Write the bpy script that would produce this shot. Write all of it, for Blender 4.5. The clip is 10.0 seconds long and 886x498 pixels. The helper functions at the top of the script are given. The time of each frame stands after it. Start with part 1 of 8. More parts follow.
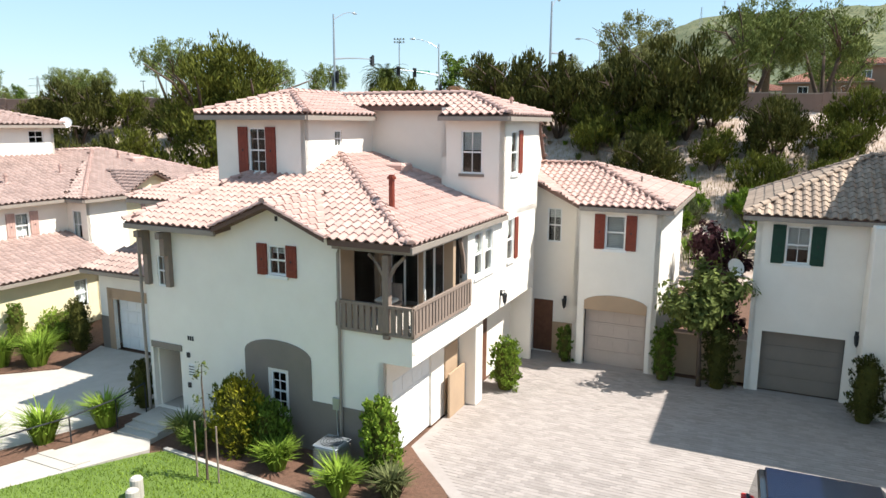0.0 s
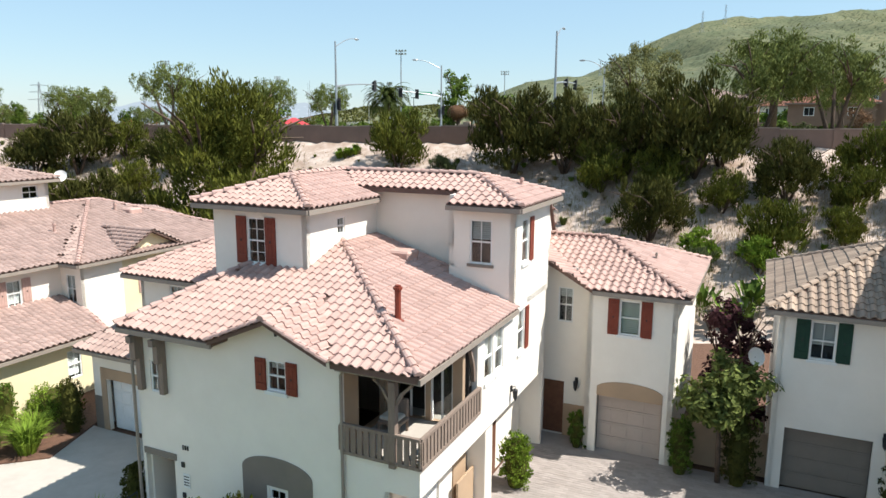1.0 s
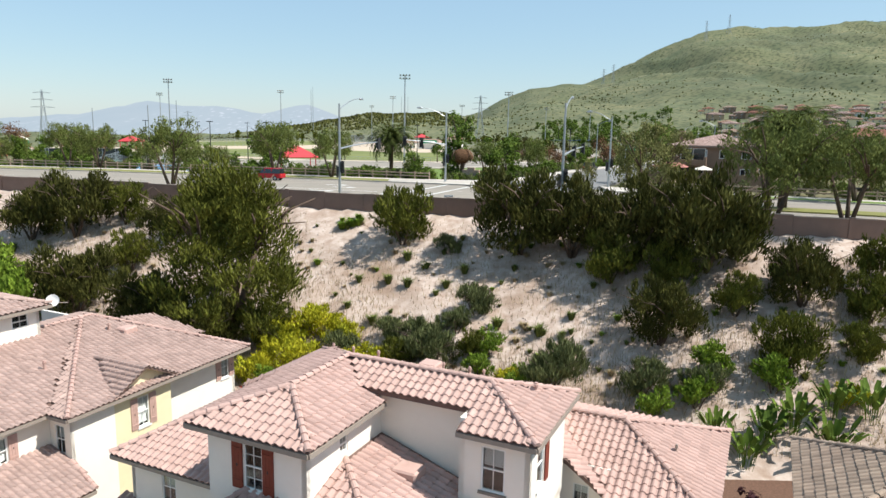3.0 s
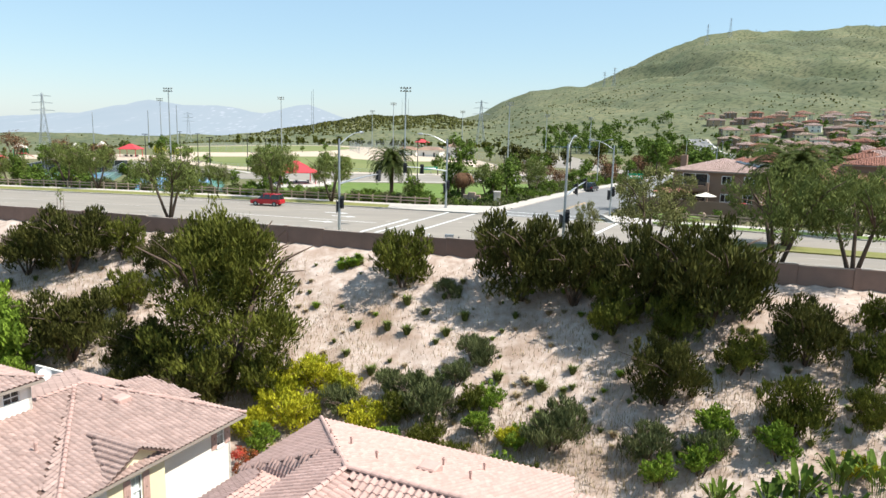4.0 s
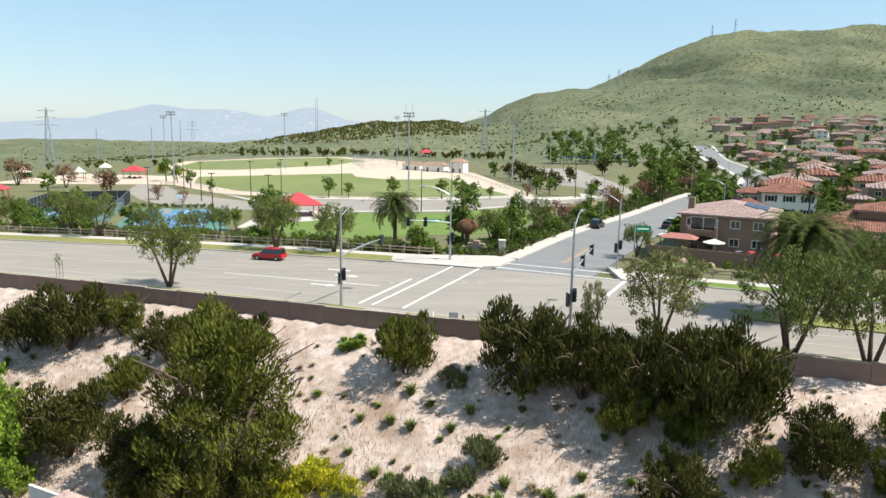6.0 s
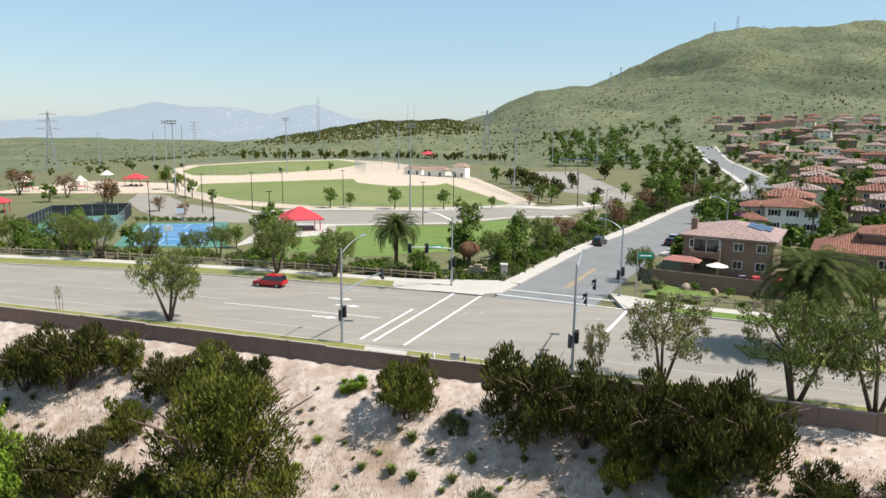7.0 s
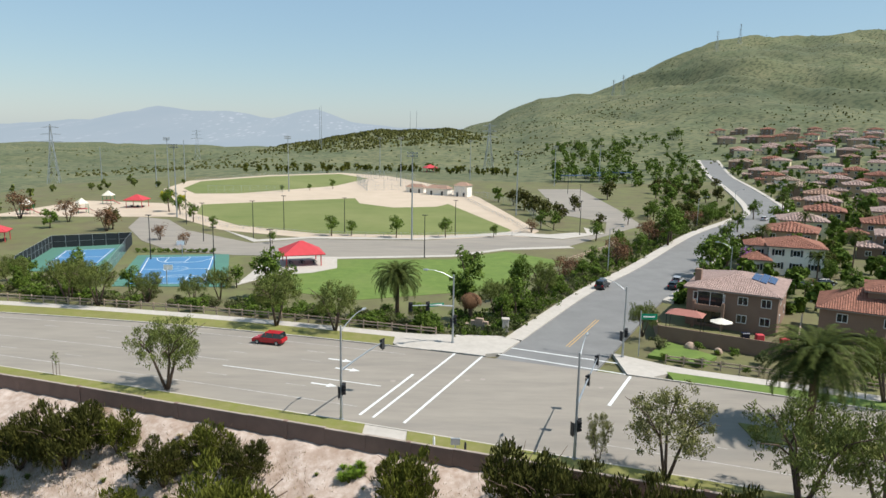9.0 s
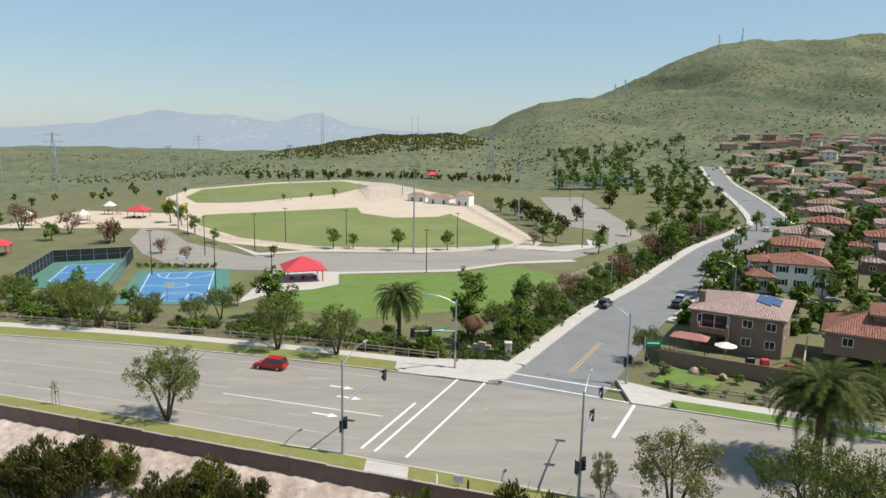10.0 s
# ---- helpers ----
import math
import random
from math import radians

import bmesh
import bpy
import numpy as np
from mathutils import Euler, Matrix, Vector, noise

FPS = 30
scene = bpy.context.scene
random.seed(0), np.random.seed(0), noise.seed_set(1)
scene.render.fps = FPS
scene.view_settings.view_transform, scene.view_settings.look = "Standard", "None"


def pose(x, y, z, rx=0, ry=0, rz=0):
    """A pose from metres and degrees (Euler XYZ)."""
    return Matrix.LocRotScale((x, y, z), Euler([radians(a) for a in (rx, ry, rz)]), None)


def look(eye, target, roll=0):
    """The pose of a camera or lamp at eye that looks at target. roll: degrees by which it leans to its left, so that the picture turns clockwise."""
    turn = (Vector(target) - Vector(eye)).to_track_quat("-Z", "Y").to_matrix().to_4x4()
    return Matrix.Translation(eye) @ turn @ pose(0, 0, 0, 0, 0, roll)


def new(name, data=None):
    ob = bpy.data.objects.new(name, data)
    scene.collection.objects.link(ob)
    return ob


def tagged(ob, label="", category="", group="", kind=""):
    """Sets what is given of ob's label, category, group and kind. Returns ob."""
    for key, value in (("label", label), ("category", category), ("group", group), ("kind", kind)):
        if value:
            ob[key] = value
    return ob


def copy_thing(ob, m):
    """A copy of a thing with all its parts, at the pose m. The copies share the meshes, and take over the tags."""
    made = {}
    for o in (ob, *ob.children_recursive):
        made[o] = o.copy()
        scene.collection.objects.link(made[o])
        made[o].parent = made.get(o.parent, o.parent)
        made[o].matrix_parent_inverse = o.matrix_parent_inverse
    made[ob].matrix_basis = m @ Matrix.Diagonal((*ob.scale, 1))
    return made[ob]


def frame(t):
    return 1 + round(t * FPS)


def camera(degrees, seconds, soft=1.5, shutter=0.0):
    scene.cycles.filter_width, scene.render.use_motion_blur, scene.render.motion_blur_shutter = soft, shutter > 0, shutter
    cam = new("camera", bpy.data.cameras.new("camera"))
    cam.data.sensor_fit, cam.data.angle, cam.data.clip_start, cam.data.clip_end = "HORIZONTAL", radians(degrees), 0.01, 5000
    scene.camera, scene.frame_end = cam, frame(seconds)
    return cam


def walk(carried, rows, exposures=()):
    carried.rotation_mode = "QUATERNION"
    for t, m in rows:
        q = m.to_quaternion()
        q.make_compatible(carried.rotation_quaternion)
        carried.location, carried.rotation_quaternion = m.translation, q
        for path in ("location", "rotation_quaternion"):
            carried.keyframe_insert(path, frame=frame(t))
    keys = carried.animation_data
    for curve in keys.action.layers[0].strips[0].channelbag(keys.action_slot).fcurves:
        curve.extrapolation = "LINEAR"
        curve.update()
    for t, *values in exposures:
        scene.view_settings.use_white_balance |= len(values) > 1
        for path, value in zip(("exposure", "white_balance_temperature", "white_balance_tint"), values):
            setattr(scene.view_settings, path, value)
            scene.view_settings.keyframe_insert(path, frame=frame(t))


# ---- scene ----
# camera: a drone rising almost straight up
cam = camera(65.4, 10.0)
# seconds, eye in metres, pitch, roll and yaw in degrees
ROWS = [
    (0.0, 0.050, 0.137, 9.463, -10.34, -0.27, -0.07),
    (0.5, -0.069, 0.953, 10.771, -10.16, -0.32, -0.02),
    (1.0, -0.185, 1.748, 12.274, -10.14, -0.32, 0.02),
    (1.5, -0.298, 2.478, 13.824, -10.10, -0.50, 0.11),
    (2.0, -0.420, 3.143, 15.428, -10.03, -0.64, 0.08),
    (2.5, -0.511, 3.762, 17.072, -9.92, -0.81, 0.15),
    (4.0, -0.721, 5.788, 22.675, -9.90, -1.43, 0.26),
    (4.5, -0.776, 6.511, 24.391, -9.87, -1.27, 0.30),
    (5.0, -0.768, 7.244, 26.202, -9.82, -1.24, 0.42),
    (5.5, -0.768, 7.937, 27.950, -9.77, -1.07, 0.48),
    (7.0, -0.726, 9.857, 34.040, -10.19, -0.70, 0.75),
    (7.5, -0.680, 10.429, 35.889, -10.02, -0.87, 0.78),
    (8.0, -0.693, 10.963, 37.803, -9.96, -0.93, 0.84),
    (8.5, -0.751, 11.498, 39.648, -9.92, -0.97, 0.88),
    (9.0, -0.804, 12.114, 41.388, -9.88, -0.97, 0.95),
    (9.5, -0.853, 12.724, 42.988, -9.81, -0.96, 1.01),
    (10.0, -0.945, 13.313, 44.293, -9.64, -0.93, 1.09),
]
walk(cam, [(t, pose(x, y, z, 90 + pitch, roll, yaw)) for t, x, y, z, pitch, roll, yaw in ROWS], [(0.0, 0.9), (1.0, 0.7), (2.5, 0.5), (4.5, 0.75), (5.5, 0.72), (7.5, 0.42), (10.0, 0.24)])

# ---- world, sun, exposure ----
SUN_AZ, SUN_EL = 102.0, 55.0
world = bpy.data.worlds.new("world")
scene.world = world
world.use_nodes = True
wn = world.node_tree.nodes
sky = wn.new("ShaderNodeTexSky")
sky.sky_type, sky.sun_disc = "NISHITA", False
sky.sun_elevation, sky.sun_rotation = radians(SUN_EL), radians(SUN_AZ)
sky.air_density, sky.dust_density, sky.ozone_density, sky.altitude = 1.2, 0.25, 2.5, 50
wn["Background"].inputs[1].default_value = 0.078
haze = wn.new("ShaderNodeMix")
haze.data_type = "RGBA"
haze.inputs["Factor"].default_value = 0.42
haze.inputs["B"].default_value = (4.6, 7.3, 9.6, 1)
world.node_tree.links.new(sky.outputs[0], haze.inputs["A"])
world.node_tree.links.new(haze.outputs["Result"], wn["Background"].inputs[0])
sun = new("sun", bpy.data.lights.new("sun", "SUN"))
sun.data.energy, sun.data.angle, sun.data.color = 5.0, radians(0.53), (1.0, 0.97, 0.92)
se, sa = radians(SUN_EL), radians(SUN_AZ)
SUN_DIR = Vector((math.cos(se) * math.sin(sa), math.cos(se) * math.cos(sa), math.sin(se)))
sun.matrix_world = look(SUN_DIR * 300, (0, 0, 0))


# ---- materials ----
def material(name, base, base2=None, scale=1.0, rough=0.85, bump=0.0, bscale=20.0, stain=0.0, stain_col=(0.1, 0.08, 0.06), vary=0.0, metallic=0.0, spec=0.3, island=0.0, stretch=(1, 1, 1)):
    m = bpy.data.materials.new(name)
    m.use_nodes = True
    nt = m.node_tree
    n, l = nt.nodes, nt.links
    b = n["Principled BSDF"]
    b.inputs["Roughness"].default_value = rough
    b.inputs["Metallic"].default_value = metallic
    b.inputs["Specular IOR Level"].default_value = spec
    co = n.new("ShaderNodeTexCoord")
    geo = n.new("ShaderNodeNewGeometry")
    mp = n.new("ShaderNodeMapping")
    mp.inputs["Scale"].default_value = stretch
    l.new(geo.outputs["Position"], mp.inputs["Vector"])
    pos = mp.outputs["Vector"]
    n1 = n.new("ShaderNodeTexNoise")
    n1.inputs["Scale"].default_value = scale
    n1.inputs["Detail"].default_value = 6
    n1.inputs["Roughness"].default_value = 0.65
    l.new(pos, n1.inputs["Vector"])
    ramp = n.new("ShaderNodeMapRange")
    ramp.inputs["From Min"].default_value, ramp.inputs["From Max"].default_value = 0.32, 0.68
    l.new(n1.outputs["Fac"], ramp.inputs["Value"])
    mix = n.new("ShaderNodeMix")
    mix.data_type = "RGBA"
    mix.inputs["A"].default_value = (*base, 1)
    mix.inputs["B"].default_value = (*(base2 or [c * 0.82 for c in base]), 1)
    l.new(ramp.outputs["Result"], mix.inputs["Factor"])
    col = mix.outputs["Result"]
    if stain:
        n2 = n.new("ShaderNodeTexNoise")
        n2.inputs["Scale"].default_value = scale * 0.23
        n2.inputs["Detail"].default_value = 8
        l.new(pos, n2.inputs["Vector"])
        r2 = n.new("ShaderNodeMapRange")
        r2.inputs["From Min"].default_value, r2.inputs["From Max"].default_value = 0.5, 0.72
        r2.inputs["To Max"].default_value = stain
        l.new(n2.outputs["Fac"], r2.inputs["Value"])
        m2 = n.new("ShaderNodeMix")
        m2.data_type = "RGBA"
        l.new(r2.outputs["Result"], m2.inputs["Factor"])
        l.new(col, m2.inputs["A"])
        m2.inputs["B"].default_value = (*stain_col, 1)
        col = m2.outputs["Result"]
    if vary or island:
        if vary:
            src = n.new("ShaderNodeObjectInfo").outputs["Random"]
        else:
            src = geo.outputs["Random Per Island"]
        amount = vary or island
        r3 = n.new("ShaderNodeMapRange")
        r3.inputs["To Min"].default_value, r3.inputs["To Max"].default_value = 1 - amount, 1 + amount
        l.new(src, r3.inputs["Value"])
        hs = n.new("ShaderNodeHueSaturation")
        l.new(r3.outputs["Result"], hs.inputs["Value"])
        l.new(col, hs.inputs["Color"])
        col = hs.outputs["Color"]
    l.new(col, b.inputs["Base Color"])
    if bump:
        n3 = n.new("ShaderNodeTexNoise")
        n3.inputs["Scale"].default_value = bscale
        n3.inputs["Detail"].default_value = 5
        l.new(pos, n3.inputs["Vector"])
        bp = n.new("ShaderNodeBump")
        bp.inputs["Strength"].default_value = bump
        bp.inputs["Distance"].default_value = 0.03
        l.new(n3.outputs["Fac"], bp.inputs["Height"])
        l.new(bp.outputs["Normal"], b.inputs["Normal"])
    return m


def leafy(name, base, base2, island=0.4, trans=0.16):
    m = material(name, base, base2, scale=0.55, rough=0.75, island=island, spec=0.1)
    nt = m.node_tree
    b = nt.nodes["Principled BSDF"]
    t = nt.nodes.new("ShaderNodeBsdfTranslucent")
    col = b.inputs["Base Color"].links[0].from_socket
    nt.links.new(col, t.inputs["Color"])
    mx = nt.nodes.new("ShaderNodeMixShader")
    mx.inputs[0].default_value = trans
    nt.links.new(b.outputs[0], mx.inputs[1])
    nt.links.new(t.outputs[0], mx.inputs[2])
    nt.links.new(mx.outputs[0], nt.nodes["Material Output"].inputs[0])
    return m


M = {
    "stucco": material("stucco", (0.84, 0.78, 0.69), (0.79, 0.73, 0.64), 0.8, 0.9, 0.25, 60, 0.15, (0.62, 0.56, 0.48)),
    "stucco_cream": material("stucco_cream", (0.78, 0.68, 0.44), (0.72, 0.62, 0.4), 0.8, 0.9, 0.2, 60, 0.15, (0.55, 0.46, 0.3)),
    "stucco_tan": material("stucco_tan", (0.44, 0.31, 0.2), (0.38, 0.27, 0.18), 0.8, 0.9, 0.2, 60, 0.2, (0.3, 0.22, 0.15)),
    "stucco_grey": material("stucco_grey", (0.24, 0.2, 0.165), (0.2, 0.17, 0.14), 0.8, 0.9, 0.25, 60, 0.2, (0.14, 0.12, 0.1)),
    "stucco_brown": material("stucco_brown", (0.25, 0.165, 0.118), (0.215, 0.14, 0.1), 0.5, 0.9, 0.2, 40, 0.2, (0.2, 0.13, 0.09)),
    "tile": material("tile", (0.47, 0.315, 0.268), (0.4, 0.262, 0.22), 1.5, 0.8, 0.15, 40, 0.35, (0.36, 0.235, 0.19), island=0.1),
    "tile_piece": material("tile_piece", (0.47, 0.315, 0.268), (0.4, 0.262, 0.22), 1.5, 0.8, 0.15, 40, 0.35, (0.36, 0.235, 0.19), vary=0.1),
    "tile_weathered": material("tile_weathered", (0.36, 0.27, 0.2), (0.28, 0.21, 0.16), 1.5, 0.85, 0.15, 40, 0.35, (0.2, 0.13, 0.1), island=0.2),
    "tile_dull": material("tile_dull", (0.385, 0.275, 0.235), (0.33, 0.23, 0.195), 1.5, 0.8, 0.15, 40, 0.35, (0.29, 0.2, 0.165), island=0.14),
    "tile_red": material("tile_red", (0.3, 0.135, 0.09), (0.24, 0.105, 0.07), 1.0, 0.8, 0.1, 30, 0.3, (0.16, 0.07, 0.05), island=0.2),
    "tile_brown": material("tile_brown", (0.33, 0.21, 0.15), (0.27, 0.17, 0.12), 1.0, 0.85, 0.1, 30, 0.3, (0.2, 0.12, 0.09), island=0.18),
    "mortar": material("mortar", (0.16, 0.1, 0.08), None, 3, 0.9),
    "shutter": material("shutter", (0.22, 0.045, 0.025), (0.17, 0.035, 0.02), 6, 0.55, 0.1, 80),
    "shutter_pale": material("shutter_pale", (0.5, 0.33, 0.28), (0.42, 0.27, 0.22), 6, 0.6, 0.1, 80),
    "shutter_green": material("shutter_green", (0.012, 0.05, 0.03), (0.01, 0.04, 0.025), 6, 0.55),
    "wood_brown": material("wood_brown", (0.27, 0.205, 0.16), (0.2, 0.15, 0.12), 5, 0.75, 0.2, 50, stretch=(3, 3, 0.6)),
    "door_wood": material("door_wood", (0.17, 0.075, 0.04), (0.12, 0.05, 0.03), 5, 0.5, 0.1, 50),
    "white_paint": material("white_paint", (0.8, 0.79, 0.76), (0.74, 0.73, 0.7), 3, 0.5),
    "garage": material("garage", (0.5, 0.41, 0.345), (0.45, 0.37, 0.31), 1.5, 0.6),
    "blind": material("blind", (0.7, 0.69, 0.66), (0.62, 0.61, 0.58), 3, 0.8),
    "gutter": material("gutter", (0.3, 0.25, 0.21), (0.26, 0.22, 0.18), 4, 0.5),
    "metal": material("metal", (0.42, 0.44, 0.45), (0.36, 0.38, 0.39), 4, 0.45, metallic=0.7),
    "dark_metal": material("dark_metal", (0.03, 0.03, 0.032), (0.02, 0.02, 0.022), 4, 0.5),
    "concrete": material("concrete", (0.47, 0.425, 0.37), (0.4, 0.36, 0.31), 1.2, 0.9, 0.15, 60, 0.25, (0.3, 0.27, 0.23)),
    "paver": material("paver", (0.33, 0.285, 0.257), (0.28, 0.242, 0.217), 1.6, 0.9, 0.15, 40, 0.25, (0.22, 0.18, 0.15), vary=0.14),
    "paver_bed": material("paver_bed", (0.36, 0.315, 0.285), (0.3, 0.26, 0.235), 1.6, 0.9, 0.2, 12, 0.2, (0.24, 0.2, 0.17)),
    "asphalt": material("asphalt", (0.285, 0.25, 0.205), (0.225, 0.198, 0.165), 0.5, 0.9, 0.2, 60, 0.5, (0.18, 0.163, 0.145), stretch=(0.22, 1, 1)),
    "asphalt_grey": material("asphalt_grey", (0.2, 0.195, 0.185), (0.165, 0.16, 0.152), 0.3, 0.9, 0.2, 60, 0.3, (0.13, 0.126, 0.12)),
    "lane_paint": material("lane_paint", (0.5, 0.48, 0.45), (0.3, 0.28, 0.25), 1.2, 0.8, 0, 1, 0.8, (0.24, 0.215, 0.185)),
    "road_paint": material("road_paint", (0.72, 0.72, 0.7), (0.55, 0.55, 0.52), 3, 0.7),
    "road_yellow": material("road_yellow", (0.6, 0.36, 0.1), (0.45, 0.28, 0.1), 3, 0.7),
    "kerb_red": material("kerb_red", (0.5, 0.09, 0.06), (0.4, 0.09, 0.06), 3, 0.7),
    "wall_block": material("wall_block", (0.25, 0.165, 0.13), (0.21, 0.14, 0.11), 0.7, 0.92, 0.3, 18, 0.3, (0.12, 0.08, 0.06)),
    "wall_cap": material("wall_cap", (0.36, 0.29, 0.235), (0.3, 0.24, 0.2), 0.7, 0.92, 0.2, 18),
    "soil": material("soil", (0.54, 0.445, 0.38), (0.33, 0.238, 0.18), 1.1, 0.95, 0.8, 7, 0.8, (0.25, 0.165, 0.11)),
    "mulch": material("mulch", (0.16, 0.085, 0.055), (0.1, 0.055, 0.035), 9, 0.95, 0.6, 40),
    "lawn": material("lawn", (0.135, 0.19, 0.038), (0.095, 0.145, 0.028), 0.35, 0.9, 0.5, 9, 0.35, (0.17, 0.19, 0.06)),
    "field_lawn": material("field_lawn", (0.17, 0.185, 0.06), (0.125, 0.15, 0.042), 0.06, 0.95, 0.3, 4, 0.5, (0.25, 0.23, 0.1)),
    "verge": material("verge", (0.16, 0.17, 0.035), (0.21, 0.19, 0.07), 0.8, 0.95, 0.5, 9, 0.4, (0.12, 0.1, 0.05)),
    "dirt": material("dirt", (0.5, 0.4, 0.3), (0.44, 0.35, 0.26), 0.1, 0.95, 0.2, 3, 0.3, (0.38, 0.3, 0.22)),
    "park_soil": material("park_soil", (0.14, 0.15, 0.052), (0.11, 0.092, 0.05), 0.12, 0.95, 0.6, 1.5, 0.5, (0.16, 0.12, 0.075)),
    "court_blue": material("court_blue", (0.07, 0.19, 0.33), (0.06, 0.165, 0.3), 0.3, 0.8),
    "court_green": material("court_green", (0.08, 0.19, 0.14), (0.07, 0.165, 0.125), 0.3, 0.8),
    "canopy_red": material("canopy_red", (0.5, 0.05, 0.06), (0.44, 0.045, 0.05), 1, 0.7),
    "bark": material("bark", (0.13, 0.09, 0.065), (0.08, 0.055, 0.04), 4, 0.95, 0.6, 20),
    "bark_palm": material("bark_palm", (0.15, 0.1, 0.065), (0.09, 0.06, 0.04), 6, 0.95, 0.7, 14),
    "solar": material("solar", (0.02, 0.045, 0.13), (0.02, 0.04, 0.11), 2, 0.15, spec=0.6),
    "tyre": material("tyre", (0.015, 0.015, 0.015), None, 4, 0.9),
    "car_red": material("car_red", (0.4, 0.012, 0.02), (0.37, 0.01, 0.018), 2, 0.25, spec=0.6),
    "car_black": material("car_black", (0.012, 0.013, 0.016), None, 2, 0.25, spec=0.6),
    "car_blue": material("car_blue", (0.004, 0.008, 0.028), None, 2, 0.25, spec=0.6),
    "car_grey": material("car_grey", (0.33, 0.34, 0.36), None, 2, 0.3, spec=0.6),
    "car_white": material("car_white", (0.7, 0.7, 0.7), None, 2, 0.3, spec=0.6),
    "lamp_red": material("lamp_red", (0.5, 0.01, 0.01), None, 2, 0.3),
    "sign_green": material("sign_green", (0.0, 0.22, 0.11), None, 2, 0.5),
    "stone": material("stone", (0.42, 0.3, 0.22), (0.33, 0.24, 0.18), 2.5, 0.9, 0.5, 12),
    "canvas": material("canvas", (0.68, 0.62, 0.52), (0.6, 0.55, 0.46), 3, 0.9),
    "canvas_pink": material("canvas_pink", (0.36, 0.15, 0.12), (0.3, 0.13, 0.1), 3, 0.9),
    # near-black colour that stands for the shade inside rooms
    "room_shade": material("room_shade", (0.05, 0.045, 0.04), None, 2, 0.9),
    "fence_wood": material("fence_wood", (0.47, 0.35, 0.26), (0.38, 0.285, 0.21), 3, 0.85, 0.2, 30),
    "screen": material("screen", (0.02, 0.026, 0.028), (0.015, 0.02, 0.022), 2, 0.9),
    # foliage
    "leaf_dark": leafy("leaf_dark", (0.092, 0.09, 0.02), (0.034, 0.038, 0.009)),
    "leaf_pine": leafy("leaf_pine", (0.14, 0.145, 0.022), (0.052, 0.062, 0.011)),
    "leaf_olive": leafy("leaf_olive", (0.17, 0.195, 0.05), (0.085, 0.105, 0.028)),
    "leaf_green": leafy("leaf_green", (0.13, 0.185, 0.028), (0.06, 0.1, 0.016)),
    "leaf_bright": leafy("leaf_bright", (0.21, 0.29, 0.036), (0.11, 0.175, 0.02)),
    "leaf_yellow": leafy("leaf_yellow", (0.52, 0.46, 0.025), (0.28, 0.3, 0.025)),
    "leaf_dusty": leafy("leaf_dusty", (0.23, 0.22, 0.075), (0.12, 0.125, 0.045)),
    "leaf_gold": leafy("leaf_gold", (0.3, 0.26, 0.02), (0.06, 0.085, 0.012), 0.5),
    "leaf_sage": leafy("leaf_sage", (0.16, 0.175, 0.07), (0.08, 0.095, 0.036)),
    "leaf_grey": leafy("leaf_grey", (0.14, 0.15, 0.055), (0.075, 0.086, 0.034)),
    "leaf_dry": leafy("leaf_dry", (0.4, 0.31, 0.19), (0.27, 0.22, 0.11)),
    "leaf_palm": leafy("leaf_palm", (0.085, 0.1, 0.022), (0.03, 0.045, 0.01)),
    "leaf_brown": leafy("leaf_brown", (0.2, 0.11, 0.06), (0.14, 0.075, 0.04)),
    "leaf_purple": leafy("leaf_purple", (0.07, 0.028, 0.032), (0.045, 0.02, 0.022)),
    "flower_red": leafy("flower_red", (0.5, 0.02, 0.04), (0.12, 0.1, 0.02)),
    "flower_pink": leafy("flower_pink", (0.4, 0.16, 0.42), (0.3, 0.12, 0.33)),
}


def glass_material():
    m = bpy.data.materials.new("glass")
    m.use_nodes = True
    b = m.node_tree.nodes["Principled BSDF"]
    b.inputs["Base Color"].default_value = (0.8, 0.86, 0.86, 1)
    b.inputs["Roughness"].default_value = 0.03
    b.inputs["Transmission Weight"].default_value = 1.0
    b.inputs["IOR"].default_value = 1.45
    return m


M["glass"] = glass_material()
M["car_glass"] = material("car_glass", (0.02, 0.024, 0.028), None, 2, 0.06, spec=0.8)


# ---- mesh helpers ----
def mesh_ob(name, verts, faces, mat, parent=None, label="", smooth=False, mats=None, idx=None):
    me = bpy.data.meshes.new(name)
    me.from_pydata([tuple(v) for v in verts], [], faces)
    for mm in (mats or [mat]):
        me.materials.append(M[mm] if isinstance(mm, str) else mm)
    if idx is not None:
        me.polygons.foreach_set("material_index", idx)
    if smooth:
        me.polygons.foreach_set("use_smooth", [True] * len(me.polygons))
    me.update()
    ob = new(name, me)
    if parent:
        ob.parent = parent
    if label:
        tagged(ob, label)
    return ob


def share(name, ob, parent, m):
    """Another object on the mesh of ob."""
    o = new(name, ob.data)
    o.parent = parent
    o.matrix_basis = m
    return o


